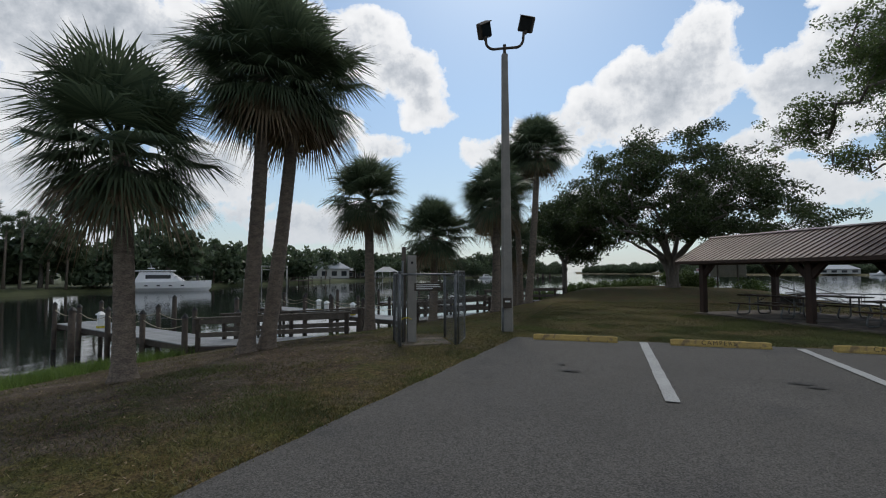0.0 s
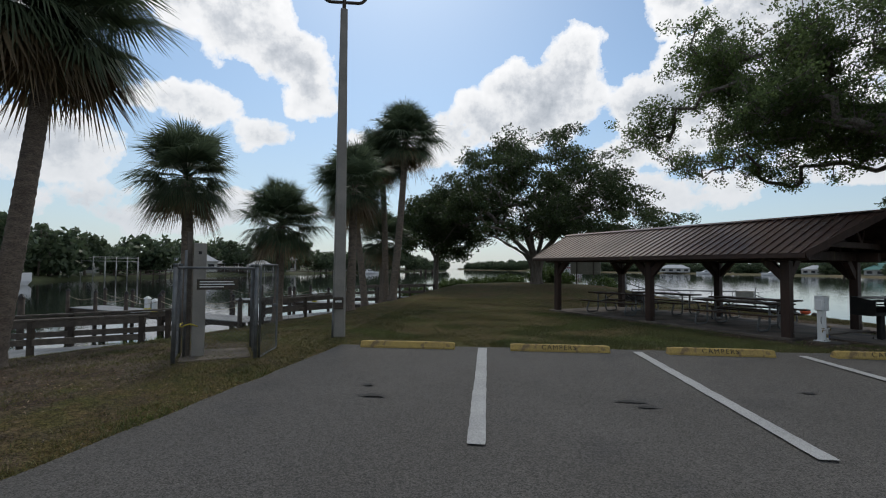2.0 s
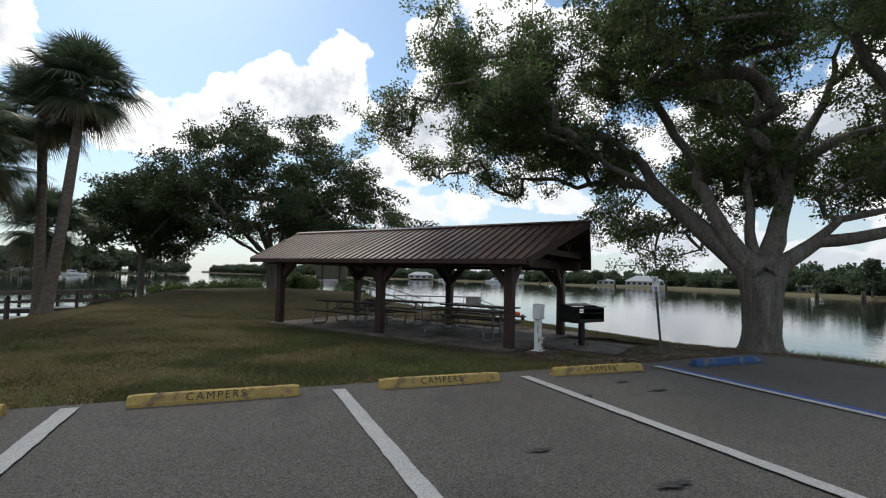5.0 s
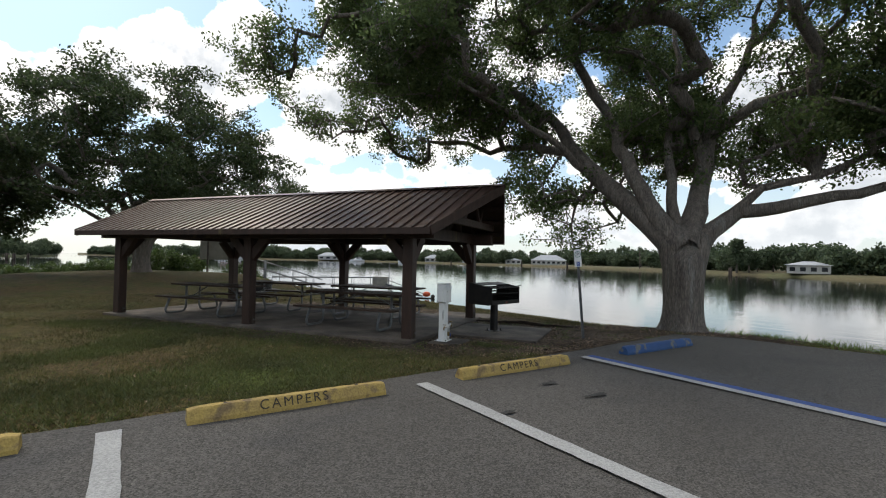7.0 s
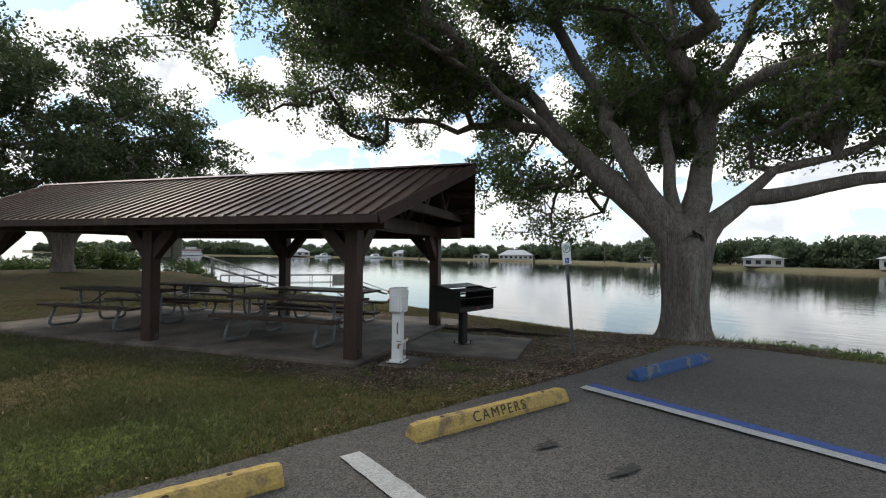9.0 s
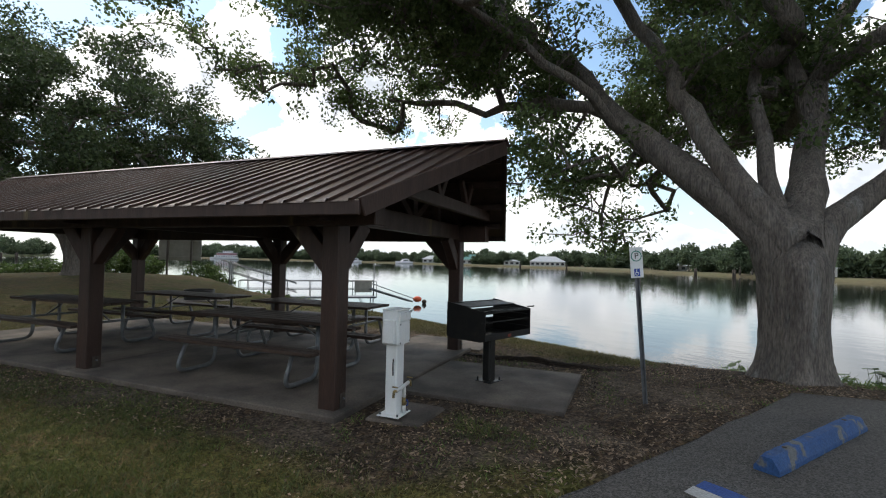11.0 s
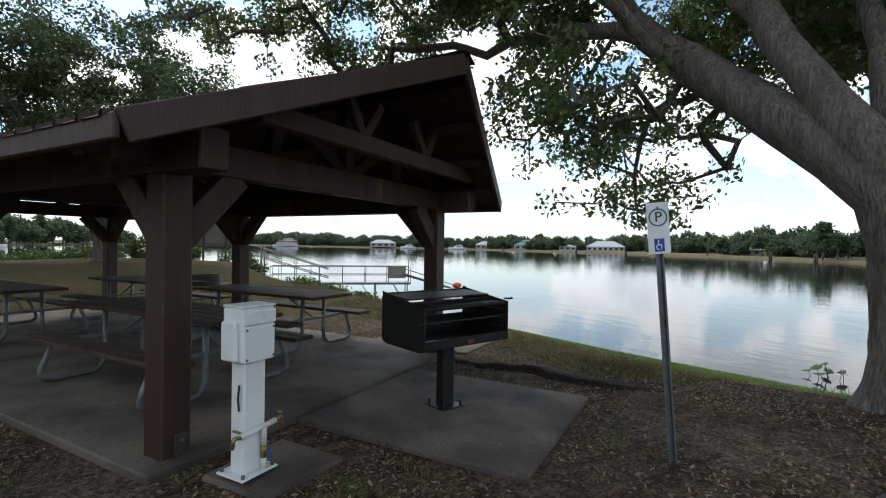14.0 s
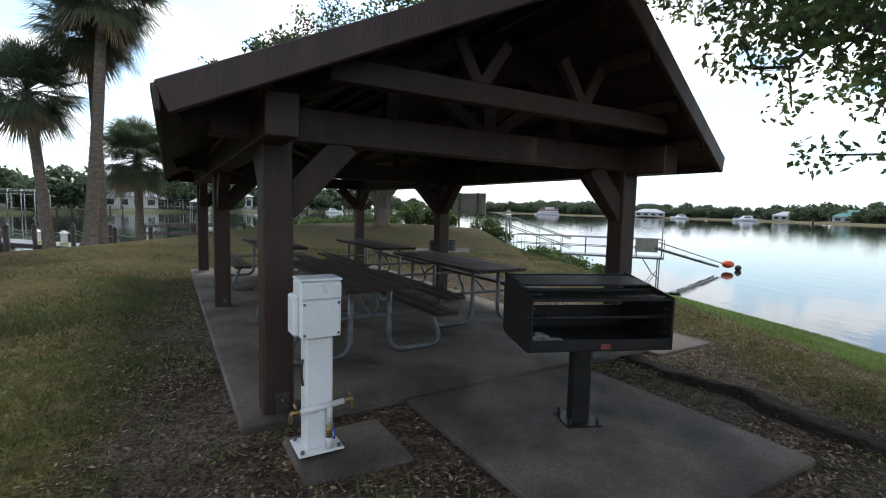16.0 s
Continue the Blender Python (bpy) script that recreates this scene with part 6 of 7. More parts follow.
FAR_CROWNS = [
    (far_tree_mesh(41, [(0, 0, 6.5, 4.2, 4.2, 3.4), (2.5, 1, 5, 3, 3, 2.4), (-2.6, -.5, 4.6, 3, 3, 2.6)], 130, 11, 0.6, 0.75), 3.2),
    (far_tree_mesh(42, [(0, 0, 5.0, 5.2, 5.2, 3.0), (3.5, 0, 3.6, 3, 3, 2.2), (-3.5, 0, 3.8, 3, 3, 2.2), (0.5, 0, 1.6, 4.6, 4.6, 1.6)], 170, 11, 0.6, 0.75), 2.5),
    (far_tree_mesh(43, [(0, 0, 8.0, 2.6, 2.6, 3.6), (0.6, 0.4, 4.5, 2.4, 2.4, 2.2)], 90, 11, 0.6, 0.7), 4.0),
]


def far_tree_trunk(h):
    return mesh_of("trunk", tube([(0, 0, -0.6), (0.1, 0, h * 0.6), (0, 0.1, h + 1.5)], [0.35, 0.26, 0.12], 7))


FAR_TRUNKS = [far_tree_trunk(h) for _, h in FAR_CROWNS]
FAR_PALM = palm_crown(2.2, 22, 77, lf=12)


def far_tree(az, d, k, s, turn, z=-0.9):
    t = thing("shore_tree", pose(*polar(az, d), z, 0, 0, turn), "dark green leafy tree on the far bank", "tree", group="trees on the far banks")
    o = part("trunk", FAR_TRUNKS[k], OAK_BARK, t)
    c = part("crown", FAR_CROWNS[k][0], FAR_LEAF, t)
    o.scale = c.scale = (s, s, s)


def far_palm(az, d, h, z=-0.9):
    t = thing("shore_palm", pose(*polar(az, d), z), "slender palm on the far bank", "palm tree", group="palms on the far banks")
    part("trunk", mesh_of("trunk", tube([(0, 0, -0.5), (0.3, 0, h * 0.5), (0.2, 0.1, h)], [0.24, 0.2, 0.16], 7)), PALM_BARK, t)
    for me, mat in zip(FAR_PALM, (FAR_LEAF, PALM_DEAD, FAR_LEAF)):
        part(me.name.split(".")[0], me, mat, t).location = (0.2, 0.1, h)


random.seed(5)
az = -98.0
while az < -6:
    d0 = bank_d(BANK_W, az)
    open_lawn = -36 < az < -30 or -24 < az < -20 or -27.5 < az < -25.5
    far_tree(az, d0 + (random.uniform(4, 12) if not open_lawn else random.uniform(45, 60)), random.choice((0, 1, 1, 2, 0)), random.uniform(0.7, 1.5), random.uniform(0, 360))
    far_tree(az + 0.8, d0 + random.uniform(30, 60), random.choice((0, 1, 0)), random.uniform(0.9, 1.75), random.uniform(0, 360))
    az += 270 / d0 * random.uniform(0.9, 1.5)
az = -3.0
while az < 130:
    d0 = bank_d(BANK_E, az)
    back = random.uniform(16, 30) if az < 42 or az > 58 else random.uniform(40, 55)
    far_tree(az, d0 + back, random.choice((0, 1, 1, 1)), random.uniform(0.75, 1.25) * (1.0 if az > 15 else 1.3), random.uniform(0, 360))
    if random.random() < 0.75:
        far_tree(az + 0.7, d0 + back + random.uniform(15, 40), random.choice((0, 1)), random.uniform(1.0, 1.5) * (1.0 if az > 15 else 1.3), random.uniform(0, 360))
    az += 215 / d0 * random.uniform(0.8, 1.4)
for az, h in ((-63.5, 13.5), (-61.5, 12), (-59.6, 14.5), (-58.2, 13), (-62.6, 11), (-56.0, 12), (-45.5, 10), (-33.5, 5), (-26.8, 5)):
    far_palm(az, bank_d(BANK_W, az) + 6, h)
far_palm(57.0, 245, 9)
far_tree(66.5, 205, 2, 1.05, 20)
far_tree(67.6, 205, 0, 0.9, 120)


def house(az, d, w, dep, h, roof_h, roof_mat, label, turn=0.0, wall=None, windows=4, porch=True, z=-0.9):
    """Low house: walls, hip roof with eaves, windows, porch posts."""
    t = thing("house", pose(*polar(az, d), z, 0, 0, -az + turn), label, "house", group="houses on the far banks")
    wall = wall or WHITE_WALL
    part("wall", box(0, 0, h / 2, w, dep, h, 0.03), wall, t)
    bm = bmesh.new()
    e = 0.9
    lo = [bm.verts.new((a * (w / 2 + e), b * (dep / 2 + e), h - 0.05)) for a, b in ((-1, -1), (1, -1), (1, 1), (-1, 1))]
    k = max(0.3, w / 2 - dep / 2)
    up = [bm.verts.new((-k, 0, h + roof_h)), bm.verts.new((k, 0, h + roof_h))]
    bm.faces.new((lo[0], lo[1], up[1], up[0]))
    bm.faces.new((lo[2], lo[3], up[0], up[1]))
    bm.faces.new((lo[1], lo[2], up[1]))
    bm.faces.new((lo[3], lo[0], up[0]))
    bm.faces.new(lo[::-1])
    part("roof", bm, roof_mat, t)
    for i in range(windows):
        x = -w / 2 + w * (i + 0.5) / windows
        wn = part("window", box(x, -dep / 2 - 0.03, h * 0.5, w / windows * 0.62, 0.10, h * 0.55, 0.02), WHITE_WALL, t)
        part("pane", box(x, -dep / 2 - 0.075, h * 0.5, w / windows * 0.54, 0.04, h * 0.47, 0.0), DARK_GLASS, wn)
    if porch:
        for i in range(windows + 1):
            part("porch_post", box(-w / 2 + w * i / windows, -dep / 2 - 0.8, h / 2, 0.2, 0.2, h, 0.0), WHITE_WALL, t)
    return t


house(-33.6, 208, 20, 12, 4.2, 4.2, ROOF_GREY, "white house with a pale blue-grey hip roof", windows=5)
house(-30.0, 214, 20, 10, 3.4, 1.2, ROOF_GREY, "low dark screened house beside a lawn", wall=DARK_PILE, windows=4)
house(-24.5, 262, 17, 12, 6.0, 3.4, ROOF_GREY, "two-storey pale house among trees", windows=5)
house(-43.5, 176, 14, 10, 3.6, 2.6, ROOF_GREY, "pale house half hidden by trees", windows=3)
house(-17.5, 320, 20, 12, 6.0, 4.0, ROOF_GREY, "grey house on the far canal bank", windows=5)
house(46.8, 345, 24, 13, 3.2, 3.8, ROOF_GREY, "wide white house with a tall grey hip roof", windows=7)
house(38.6, 398, 30, 14, 3.6, 4.4, ROOF_TEAL, "wide white house with a green roof", windows=6)
house(42.6, 372, 12, 10, 3.0, 1.4, ROOF_GREY, "small pale house by the river", windows=3)
house(72.5, 192, 11, 8, 2.8, 1.2, ROOF_GREY, "small low white house on the river bank", windows=4)
house(61.0, 250, 6, 5, 2.6, 1.2, ROOF_GREY, "small white shed near the water", windows=2, porch=False)
house(20.5, 500, 26, 14, 4.0, 3.4, ROOF_GREY, "pale boathouse with a light roof", windows=4)
house(33.0, 430, 18, 12, 3.6, 3.0, ROOF_GREY, "pale riverside house with a light roof", windows=4)
house(84.0, 172, 16, 9, 3.0, 2.0, ROOF_GREY, "low white house behind reeds", windows=5)


def boathouse(az, d):
    t = thing("boathouse", pose(*polar(az, d), WATER_Z, 0, 0, -az), "open boathouse with a white hip roof over water", "boathouse")
    bm = bmesh.new()
    lo = [bm.verts.new((a * 5.0, b * 3.5, 3.9)) for a, b in ((-1, -1), (1, -1), (1, 1), (-1, 1))]
    up = [bm.verts.new((-1.2, 0, 6.0)), bm.verts.new((1.2, 0, 6.0))]
    for f in ((lo[0], lo[1], up[1], up[0]), (lo[2], lo[3], up[0], up[1]), (lo[1], lo[2], up[1]), (lo[3], lo[0], up[0]), lo[::-1]):
        bm.faces.new(f)
    part("roof", bm, WHITE_WALL, t)
    part("deck", box(0, 0, 1.3, 11, 7.5, 0.2, 0.02), WEATHERED, t)
    for x in (-4.6, -1.5, 1.5, 4.6):
        for y in (-3.2, 3.2):
            part("post", box(x, y, 1.9, 0.22, 0.22, 4.2, 0.0), WHITE_WALL, t)
    part("railing", box(0, -3.6, 2.2, 11, 0.08, 0.08, 0), WHITE_WALL, t)
    for i in range(16):
        part("baluster", box(-5.4 + i * 0.72, -3.6, 1.8, 0.08, 0.06, 0.8, 0), WHITE_WALL, t)


boathouse(-26.3, 196)


def hull_mesh(L, W, H, sheer=0.25, n=14):
    """A planing hull with a pointed bow (at +x) and transom stern."""
    vs, fs = [], []
    for i in range(n + 1):
        f = i / n
        w = W / 2 * (1 - max(0, (f - 0.45) / 0.55) ** 2.2) * (0.94 + 0.06 * min(1, f * 4))
        top = H * (1 + sheer * max(0, f - 0.3) ** 1.5)
        x = -L / 2 + L * f
        bowx = 0.05 * L * max(0, f - 0.7)
        for y, z in ((-w, top), (-w * 0.92, H * 0.35), (-w * 0.55, -0.25), (0, -0.4), (w * 0.55, -0.25), (w * 0.92, H * 0.35), (w, top)):
            vs.append((x + (bowx if z > H * 0.3 else -bowx * 2), y, z))
    for i in range(n):
        for k in range(6):
            a = i * 7 + k
            fs.append((a, a + 1, a + 8, a + 7))
    for i in range(n):
        a = i * 7
        fs.append((a, a + 7, a + 13, a + 6))
    fs.append(tuple(range(7)))
    return mesh_of("hull", (vs, fs), False)


def motor_yacht(az, d, L, turn, label, group="moored boats"):
    t = thing("motor_yacht", pose(*polar(az, d), WATER_Z, 0, 0, turn), label, "boat", group=group)
    W, H = L * 0.30, L * 0.115
    part("hull", hull_mesh(L, W, H), GELCOAT, t)
    bm = bmesh.new()
    lo = [bm.verts.new((x * L, s * W * 0.38, H * 0.95)) for x, s in ((-0.32, -1), (0.22, -1), (0.22, 1), (-0.32, 1))]
    up = [bm.verts.new((x * L, s * W * 0.33, H * 2.05)) for x, s in ((-0.26, -1), (0.05, -1), (0.05, 1), (-0.26, 1))]
    bm.faces.new(up)
    for k in range(4):
        q = (k + 1) % 4
        bm.faces.new((lo[k], lo[q], up[q], up[k]))
    cab = part("cabin", bm, GELCOAT, t)
    part("window_band", box(-0.06 * L, 0, H * 1.55, 0.27 * L, W * 0.735, H * 0.40, 0.02), DARK_GLASS, cab)
    part("flybridge_roof", box(-0.11 * L, 0, H * 2.18, 0.40 * L, W * 0.74, H * 0.12, 0.05), GELCOAT, t)
    part("radar_arch", box(-0.16 * L, 0, H * 2.45, 0.05 * L, W * 0.5, H * 0.12, 0.03), GELCOAT, t)
    pipe("mast", [(-0.16 * L, 0, H * 2.4), (-0.17 * L, 0, H * 3.0)], 0.05, GELCOAT, t, 6)
    for i in range(5):
        x = L * (0.12 + 0.08 * i)
        pipe("rail_post", [(x, -W * 0.36 * (1 - i * 0.15), H), (x, -W * 0.36 * (1 - i * 0.15), H * 1.55)], 0.03, GALV, t, 5)
    pipe("bow_rail", [(L * (0.12 + 0.08 * i), -W * 0.36 * (1 - i * 0.15), H * 1.55) for i in range(5)], 0.03, GALV, t, 5)
    for i in range(4):
        part("porthole", box(-0.18 * L + i * 0.13 * L, -W * 0.478, H * 0.62, 0.035 * L, 0.06, H * 0.12, 0.0), DARK_GLASS, t)


motor_yacht(-50.0, 112, 16.5, 38, "white motor yacht moored across the canal")
motor_yacht(29.5, 425, 16, 170, "white cabin cruiser moored at the far bank")
motor_yacht(23.5, 470, 15, 175, "white cruiser beside a far boathouse")
motor_yacht(-14.0, 270, 9, 20, "small white boat at a far dock")


def river_boat(az, d):
    t = thing("river_boat", pose(*polar(az, d), WATER_Z, 0, 0, 172), "white and pink triple-deck river boat", "boat", group="moored boats")
    part("hull", hull_mesh(26, 7, 1.6, 0.1), GELCOAT, t)
    pink = material("faded_pink_paint", (0.55, 0.28, 0.30), None, 0.7, scale=2, bump=0)
    for i, (w, z) in enumerate(((21, 2.8), (18.5, 5.1), (9, 7.2))):
        part("deck_house", box(-1.0 - i * 0.8, 0, z, w, 5.4 - i * 0.4, 1.9, 0.05), GELCOAT if i != 1 else pink, t)
        part("deck_edge", box(-1.0 - i * 0.8, 0, z + 1.08, w + 1.5, 6.4 - i * 0.4, 0.22, 0.03), GELCOAT, t)
        for k in range(int(w / 2.2)):
            part("window", box(-1.0 - i * 0.8 - w / 2 + 1.1 + k * 2.2, 2.72 - i * 0.2, z + 0.1, 1.2, 0.06, 0.9, 0), DARK_GLASS, t)
            part("window", box(-1.0 - i * 0.8 - w / 2 + 1.1 + k * 2.2, -2.72 + i * 0.2, z + 0.1, 1.2, 0.06, 0.9, 0), DARK_GLASS, t)


river_boat(9.3, 520)


def boat_canopy(x, y, turn):
    """White arched frame over an empty boat slip."""
    t = thing("boat_canopy", pose(x, y, WATER_Z, 0, 0, turn), "white arched canopy frame over a boat slip", "canopy")
    for i in range(7):
        u = -7 + i * 2.33
        pts = [(u, 3.2 * math.cos(a), 4.6 + 1.1 * math.sin(a)) for a in np.linspace(0, math.pi, 9)]
        pipe("arch", pts, 0.07, WHITE_WALL, t, 5)
        for v in (-3.2, 3.2):
            pipe("post", [(u, v, 0), (u, v, 4.6)], 0.10, WHITE_WALL, t, 5)
    for a in np.linspace(0, math.pi, 5):
        pipe("purlin", [(-7, 3.2 * math.cos(a), 4.6 + 1.1 * math.sin(a)), (7, 3.2 * math.cos(a), 4.6 + 1.1 * math.sin(a))], 0.05, WHITE_WALL, t, 5)


boat_canopy(-97.0, 101.0, 40)


# channel posts near the far bank
for az, d in ((62.5, 205), (66.0, 178), (43.6, 318), (49.0, 300), (35, 385), (-8, 300), (-6.6, 300), (-7.4, 260)):
    t = thing("dolphin_piles", pose(*polar(az, d), 0), "cluster of dark timber piles in the water", "pile", group="far pile clusters")
    for k in range(3):
        pile(t, 0.35 * math.cos(k * 2.1), 0.35 * math.sin(k * 2.1), -3.2, 0.6, 0.28, False)


def far_dock(az, d, w):
    t = thing("far_dock", pose(*polar(az, d), WATER_Z, 0, 0, -az), "low timber dock along the far bank", "dock", group="far docks")
    part("deck", box(0, 0, 1.1, w, 2.0, 0.2, 0.02), WEATHERED, t)
    for i in range(int(w / 3) + 1):
        for y in (-0.9, 0.9):
            part("post", box(-w / 2 + i * 3, y, 0.9, 0.25, 0.25, 2.6, 0), DARK_PILE, t)
    part("rail", box(0, -0.9, 2.15, w, 0.1, 0.1, 0), WEATHERED, t)


for az, w in ((-38, 16), (-35, 12), (-20.5, 24), (-13.5, 22), (-17, 18), (-10, 26)):
    far_dock(az, bank_d(BANK_W, az) - 3, w)


# ---- shrubs and weeds ----
def shrub(x, y, r, h, seed, label="low green shrub at the water's edge"):
    z = gz(x, y)
    t = thing("shrub", pose(x, y, max(z, WATER_Z) - 0.05), label, "shrub", group="shrubs on the bank")
    pts = crown_points(int(60 * r * r) + 24, [(0, 0, h * 0.5, r, r, h * 0.5)], seed, -0.3, 0.9)
    vf = ([], [])
    for p in pts[::3]:
        tube([(p[0] * 0.15, p[1] * 0.15, 0), (p[0] * 0.6, p[1] * 0.6, p[2] * 0.6), tuple(p)], [0.02, 0.014, 0.006], 4, False, vf)
    part("stems", mesh_of("stems", vf), OAK_BARK, t)
    c, u, v = leaves_at(pts, 26, 0.2, 0.085, 0.9, seed)
    k = c[:, 2] > 0.02
    part("foliage", quads_mesh("foliage", c[k], u[k], v[k]), SHRUB_LEAF, t)


SHRUB_LEAF = leaf_material("shrub_leaf", (0.05, 0.085, 0.022), (0.11, 0.16, 0.045))
for i, (x, y, r, h) in enumerate(((-3.5, 33.5, 1.6, 0.8), (-1.0, 34.6, 1.5, 0.8), (1.4, 34.5, 1.5, 1.0), (4.4, 33.6, 1.3, 1.7), (6.0, 33.6, 1.3, 1.2),
                                  (9.2, 31.8, 1.0, 1.9), (10.0, 30.6, 0.8, 1.4), (13.2, 25.4, 1.3, 0.9), (14.6, 23.6, 1.1, 0.8), (12.2, 27.0, 1.1, 1.0),
                                  (-6.5, 30.5, 1.3, 1.2))):
    shrub(x, y, r, h, 60 + i)


# ---- ground cover ----
def slab_clear(x, y):
    c, s = math.cos(radians(33.8)), math.sin(radians(33.8))
    dx, dy = x - 6.78, y - 3.16
    u, v = c * dx + s * dy, -s * dx + c * dy
    main = (u > -0.25) & (u < 3.97) & (v > -0.27) & (v < 8.4)
    pad = (u > 0.94) & (u < 2.9) & (v > -2.25) & (v < -0.2)
    ped = (np.abs(u - 0.5) < 0.36) & (np.abs(v + 0.75) < 0.36)
    back = (u > 3.8) & (u < 5.0) & (v > -0.4) & (v < 1.3)
    return ~(main | pad | ped | back) & ~lot_inside(x, y)


def tufts(name, x, y, h, w, mat, label, seed, lean=0.5, blades=3):
    rng = np.random.default_rng(seed)
    x, y = np.repeat(x, blades), np.repeat(y, blades)
    h = np.repeat(h, blades) * rng.uniform(0.5, 1.2, len(x))
    x = x + rng.normal(size=len(x)) * 0.025
    y = y + rng.normal(size=len(x)) * 0.025
    z = ground_z(x, y) - 0.01
    a = rng.uniform(0, 2 * np.pi, len(x))
    ww = w * rng.uniform(0.6, 1.4, len(x))
    dx, dy = np.cos(a) * ww / 2, np.sin(a) * ww / 2
    lx, ly = rng.normal(size=len(x)) * lean * h, rng.normal(size=len(x)) * lean * h
    p = np.stack([np.stack([x - dx, y - dy, z], -1), np.stack([x + dx, y + dy, z], -1),
                  np.stack([x + lx, y + ly, z + h], -1)], 1).reshape(-1, 3).astype(np.float32)
    n = len(x)
    me = bpy.data.meshes.new(name)
    me.vertices.add(3 * n)
    me.vertices.foreach_set("co", p.ravel())
    me.loops.add(3 * n)
    me.loops.foreach_set("vertex_index", np.arange(3 * n, dtype=np.int32))
    me.polygons.add(n)
    me.polygons.foreach_set("loop_start", np.arange(0, 3 * n, 3, dtype=np.int32))
    me.update(calc_edges=True)
    me.materials.append(mat)
    tagged(new(name, me), label, "grass", kind="stuff")


def scatter(n, x0, x1, y0, y1, seed, weight):
    rng = np.random.default_rng(seed)
    x, y = rng.uniform(x0, x1, n), rng.uniform(y0, y1, n)
    k = slab_clear(x, y) & (rng.random(n) < weight(x, y)) & (ground_z(x, y) > WATER_Z - 0.1)
    return x[k], y[k]


# dry lawn between the lot and the canal, and before the pavilion
x, y = scatter(150000, -14, -3.3, -11.5, 8, 1, lambda x, y: np.clip(1.0 - bare_at(x, y) * 0.9, 0.12, 1) * np.clip(1.3 - 0.07 * np.hypot(x + 2, y + 8), 0.2, 1))
tufts("grass_west", x, y, np.full(len(x), 0.045), 0.010, GRASS_BLADE, "short dry lawn grass", 2, 0.8)
x, y = scatter(120000, -4, 12, 0.2, 16, 3, lambda x, y: np.clip(1.0 - bare_at(x, y) * 1.05, 0.06, 1) * np.clip(1.2 - 0.05 * y, 0.3, 1))
tufts("grass_lawn", x, y, np.full(len(x), 0.045), 0.010, GRASS_BLADE, "short dry lawn grass", 4, 0.8)
x, y = scatter(60000, 10, 19, 2.4, 18, 15, lambda x, y: np.clip(1.0 - bare_at(x, y) * 1.1, 0.04, 1))
tufts("grass_river_verge", x, y, np.full(len(x), 0.05), 0.010, GRASS_BLADE, "short dry grass on the river bank", 16, 0.8)
# lush edges
x, y = scatter(70000, -21, -8, -10, 22, 5, lambda x, y: np.clip(lush_at(x, y) * 1.3, 0, 1))
tufts("grass_canal_edge", x, y, np.full(len(x), 0.36), 0.016, GRASS_LUSH, "tall bright grass along the canal edge", 6, 0.4)
x, y = scatter(90000, 10, 21.5, 2, 28, 7, lambda x, y: np.clip(lush_at(x, y) * 1.2, 0, 1))
tufts("grass_river_edge", x, y, np.full(len(x), 0.10), 0.014, GRASS_LUSH, "bright grass along the river edge", 8, 0.6)


GREEN_SPOTS = ((4.4, 3.5, 0.7), (4.2, 5.6, 0.5), (3.1, 7.8, 1.0), (3.3, 6.4, 0.6), (2.2, 1.8, 1.6), (5.0, 1.5, 0.8))


def green_patch(x, y):
    spots = sum(0.8 * np.exp(-((x - a) ** 2 + (y - b) ** 2) / r) for a, b, r in GREEN_SPOTS)
    v = np.array([noise.noise((a * 0.55, b * 0.55, 3.0)) for a, b in zip(x, y)])
    return np.clip(np.maximum((v - 0.08) * 4, 1.2 * np.exp(-((x - 4.1) ** 2 + (y - 1.7) ** 2) / 1.0)) + spots, 0, 1)


x, y = scatter(110000, -4, 8, 0.3, 9, 9, lambda x, y: green_patch(x, y) * np.clip(1.3 - bare_at(x, y), 0.15, 1))
tufts("grass_green_patch", x, y, np.full(len(x), 0.055), 0.011, GRASS_GREEN, "greener patches of lawn grass", 10, 0.7)
x, y = scatter(50000, -9, -3.3, -11, 3, 11, lambda x, y: green_patch(x, y))
tufts("grass_green_patch", x, y, np.full(len(x), 0.05), 0.011, GRASS_GREEN, "greener patches of lawn grass", 12, 0.7)


def litter(n, x0, x1, y0, y1, seed, weight, size, name="leaf_litter"):
    x, y = scatter(n, x0, x1, y0, y1, seed, weight)
    rng = np.random.default_rng(seed + 50)
    m = len(x)
    z = ground_z(x, y) + 0.012 + 0.03 * (1 - near_slab(x, y)) * np.array([noise.noise((a * 0.7, b * 0.7, 0)) for a, b in zip(x, y)])
    a = rng.uniform(0, 2 * np.pi, m)
    s = size * rng.uniform(0.5, 1.4, m)
    t = rng.normal(size=m) * 0.3
    u = np.stack([np.cos(a) * s, np.sin(a) * s, t * s], -1)
    v = np.stack([-np.sin(a) * s * 0.7, np.cos(a) * s * 0.7, rng.normal(size=m) * 0.3 * s], -1)
    me = quads_mesh(name, np.stack([x, y, z], -1), u, v)
    me.materials.append(LITTER_LEAF)
    tagged(new(name, me), "fallen brown oak leaves and twigs", "leaf litter", kind="stuff")


litter(120000, 2, 15, -0.2, 9, 21, lambda x, y: np.clip(bare_at(x, y) * 1.2, 0.03, 1) * np.clip(0.62 + 1.9 * np.array([noise.noise((a * 0.9, b * 0.9, 6.0)) for a, b in zip(x, y)]), 0.12, 1), 0.018)
litter(9000, -13, -3.3, -11, 3, 22, lambda x, y: np.full(len(x), 0.5), 0.020)


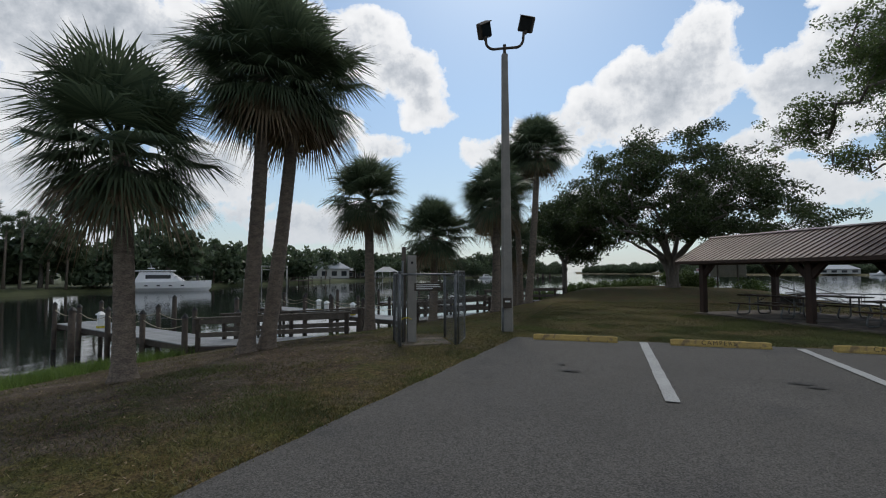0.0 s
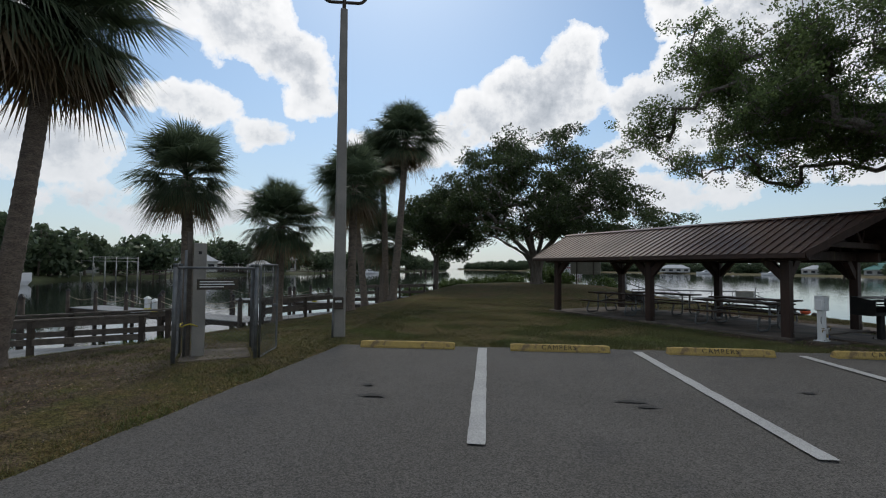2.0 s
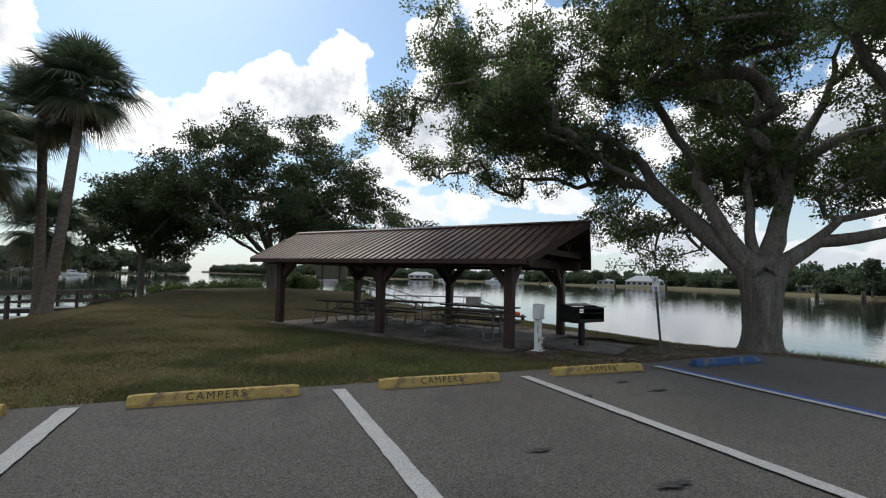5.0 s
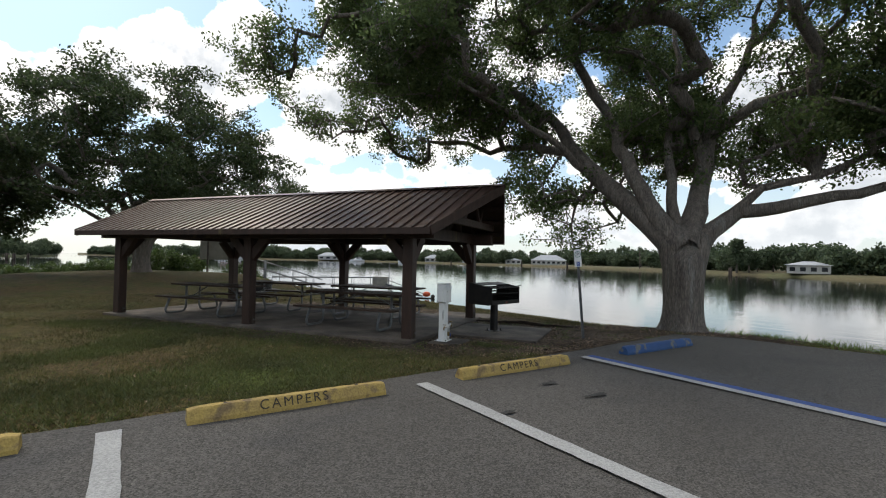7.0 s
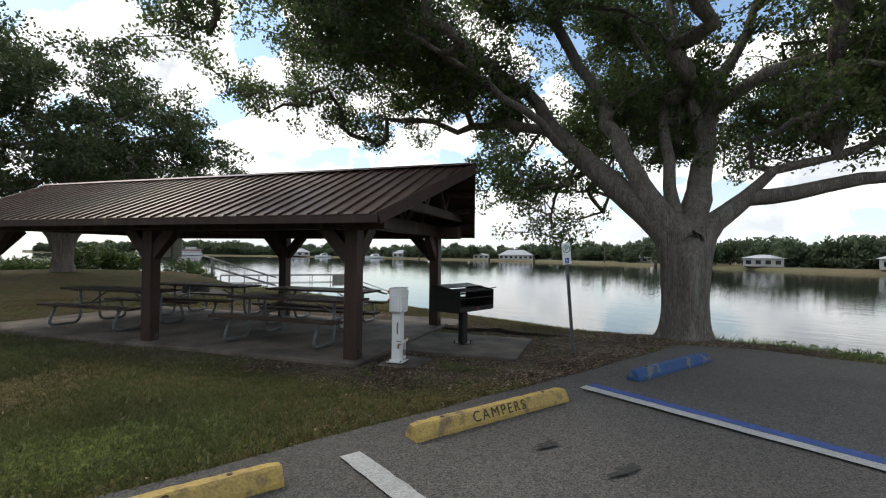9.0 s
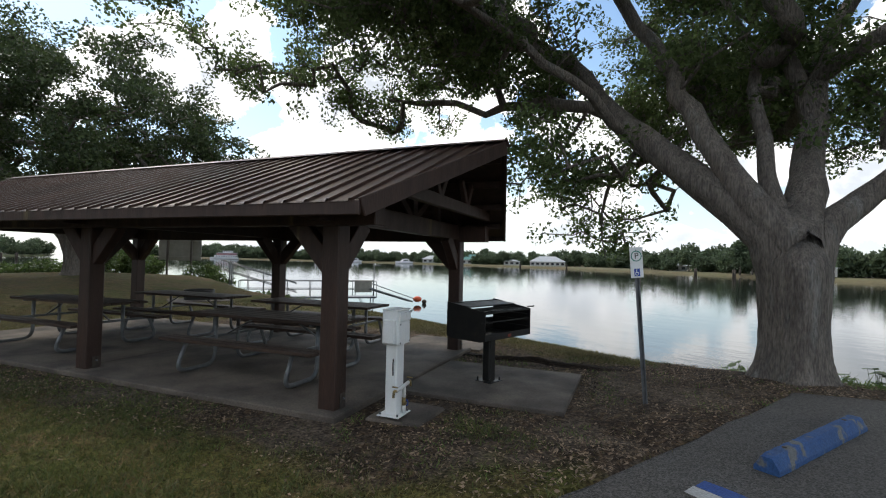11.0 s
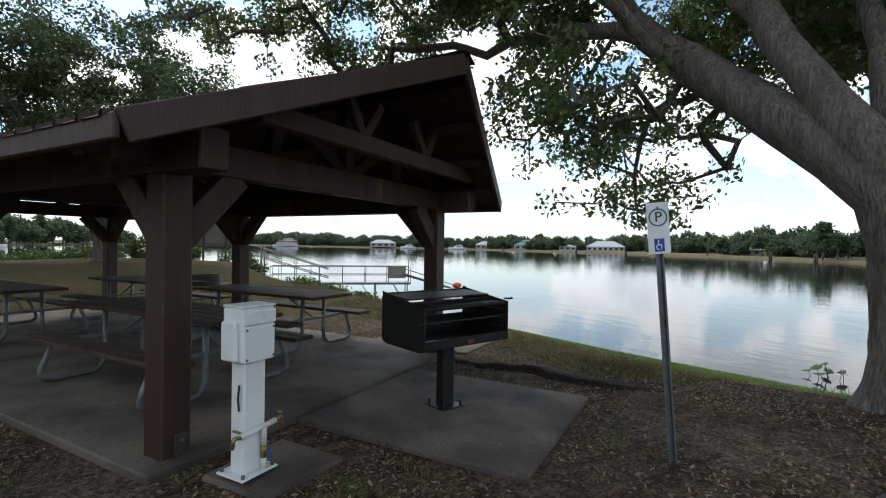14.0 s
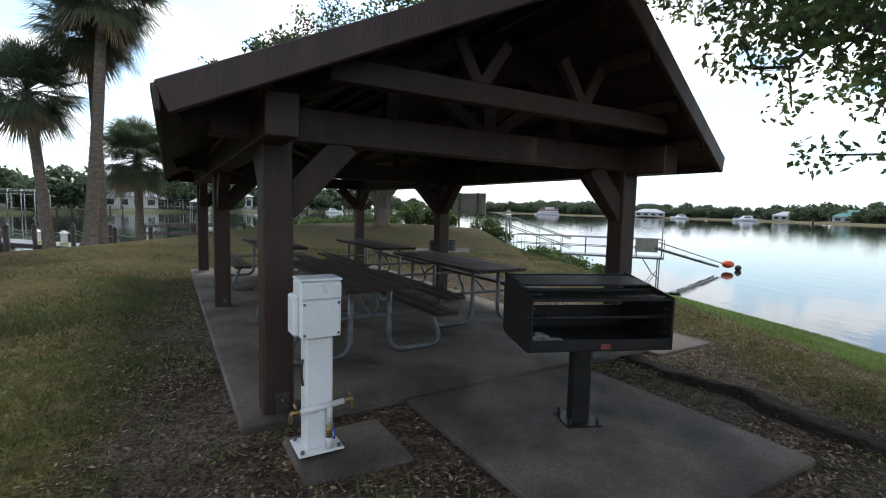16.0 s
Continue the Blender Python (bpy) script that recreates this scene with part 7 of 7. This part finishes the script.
def soil_ledge():
    """Worn edge where the soil has washed away below the river-side grass."""
    key = [(9.75, 5.05), (10.02, 4.6), (10.2, 4.22), (10.48, 4.0), (10.56, 3.65), (10.75, 3.25), (11.05, 2.95), (11.4, 2.7)]
    verts, faces, n = [], [], 90
    prof = ((0.10, -0.02), (0.02, 0.0), (0.01, 0.04), (-0.03, 0.05), (-0.09, 0.035), (-0.22, 0.008), (-0.36, -0.03))
    for i in range(n + 1):
        f = i / n * (len(key) - 1)
        k = min(int(f), len(key) - 2)
        a, b = Vector(key[k]), Vector(key[k + 1])
        p, d = a.lerp(b, f - k), (Vector(key[min(k + 2, len(key) - 1)]) - Vector(key[max(k - 1, 0)])).normalized()
        side = Vector((d.y, -d.x))
        if side.dot(Vector((-0.8, -0.6))) < 0:
            side = -side
        e = math.sin(math.pi * min(i / n * 1.1, 1.0)) ** 0.7
        for u, h in prof:
            w = 0.05 * noise.noise((p.x * 5, p.y * 5, u * 3)) + 0.025 * noise.noise((p.x * 17, p.y * 17, u * 9))
            q = p + side * (u + w)
            lift = h * e * (0.9 + 0.7 * noise.noise((p.x * 3, p.y * 3, 2))) if h > 0 else h
            verts.append((q.x, q.y, gz(q.x, q.y) + 0.012 + lift))
    m = len(prof)
    for i in range(n):
        for k in range(m - 1):
            a = i * m + k
            faces.append((a, a + 1, a + m + 1, a + m))
    me = mesh_of("ground_ledge", (verts, faces))
    me.materials.append(material("eroded_soil", (0.040, 0.030, 0.023), (0.024, 0.018, 0.014), 0.95, scale=5, fine=45, bump=1.0, bump_dist=0.03,
                                 fine_amount=0.8, third=(0.08, 0.062, 0.046), third_range=(0.60, 0.70), third_scale=6, spec=0.1))
    tagged(new("ground_ledge", me), "washed-out soil edge behind the grill", "ground", kind="structure")


soil_ledge()


LILY_LEAF = leaf_material("broad_water_leaf", (0.05, 0.075, 0.03), (0.10, 0.13, 0.06), glow=0.3)


def water_plant(x, y, spread, count, seed):
    """Broad heart-shaped leaves on bent stalks standing in the shallows."""
    rng = np.random.default_rng(seed)
    t = thing("water_plant", pose(x, y, WATER_Z), "broad-leaved green water plant standing in the shallows", "plant", group="water plants")
    for _ in range(count):
        bx, by = rng.normal(size=2) * spread
        h, az = rng.uniform(0.12, 0.42), rng.uniform(0, 6.283)
        d = Vector((math.cos(az), math.sin(az), 0))
        foot, top = Vector((bx, by, -0.3)), Vector((bx, by, h)) + d * 0.12
        pipe("stalk", [foot, foot.lerp(top, 0.6) - d * 0.03, top], 0.008, LILY_LEAF, t, 5)
        size, tilt = rng.uniform(0.10, 0.19), rng.uniform(0.1, 0.7)
        fwd, side = (d - Vector((0, 0, tilt))).normalized(), Vector((-d.y, d.x, 0))
        up = side.cross(fwd)
        vs = [top + up * 0.004]
        for k in range(15):
            a = -2.75 + 5.5 * k / 14
            r = size * (0.62 + 0.38 * math.cos(a / 2)) * (1.15 if abs(a) < 0.3 else 1)
            vs.append(top + fwd * r * math.cos(a) + side * r * 0.8 * math.sin(a) + up * 0.25 * size * abs(math.sin(a)))
        me = mesh_of("leaf", (vs, [(0, k, k + 1) for k in range(1, 15)]))
        part("leaf", me, LILY_LEAF, t)


WATER_PLANTS = ((22.3, 6.0, 0.28, 9), (23.1, 3.1, 0.4, 14), (25.4, 2.9, 0.35, 12), (25.5, 2.0, 0.4, 14), (25.3, 1.0, 0.45, 18), (25.4, 0.1, 0.4, 16))
for i, (x, y, sp, n) in enumerate(WATER_PLANTS):
    water_plant(x, y, sp, n, 70 + i)

# weeds on the lip beside the asphalt, and stray tufts in the worn soil
x, y = scatter(9000, 12.4, 15.5, -9, 2.2, 31, lambda x, y: np.clip((x - 12.5) / 1.2, 0, 1))
tufts("grass_lot_edge", x, y, np.full(len(x), 0.15), 0.014, GRASS_LUSH, "ragged weeds along the asphalt edge", 32, 0.6)
x, y = scatter(7000, 3, 12, 0.3, 6, 33, lambda x, y: bare_at(x, y) * (np.array([noise.noise((a * 1.6, b * 1.6, 9.0)) for a, b in zip(x, y)]) > 0.18))
tufts("grass_stray_tufts", x, y, np.full(len(x), 0.05), 0.010, GRASS_LUSH, "stray green tufts in worn soil", 34, 0.8)
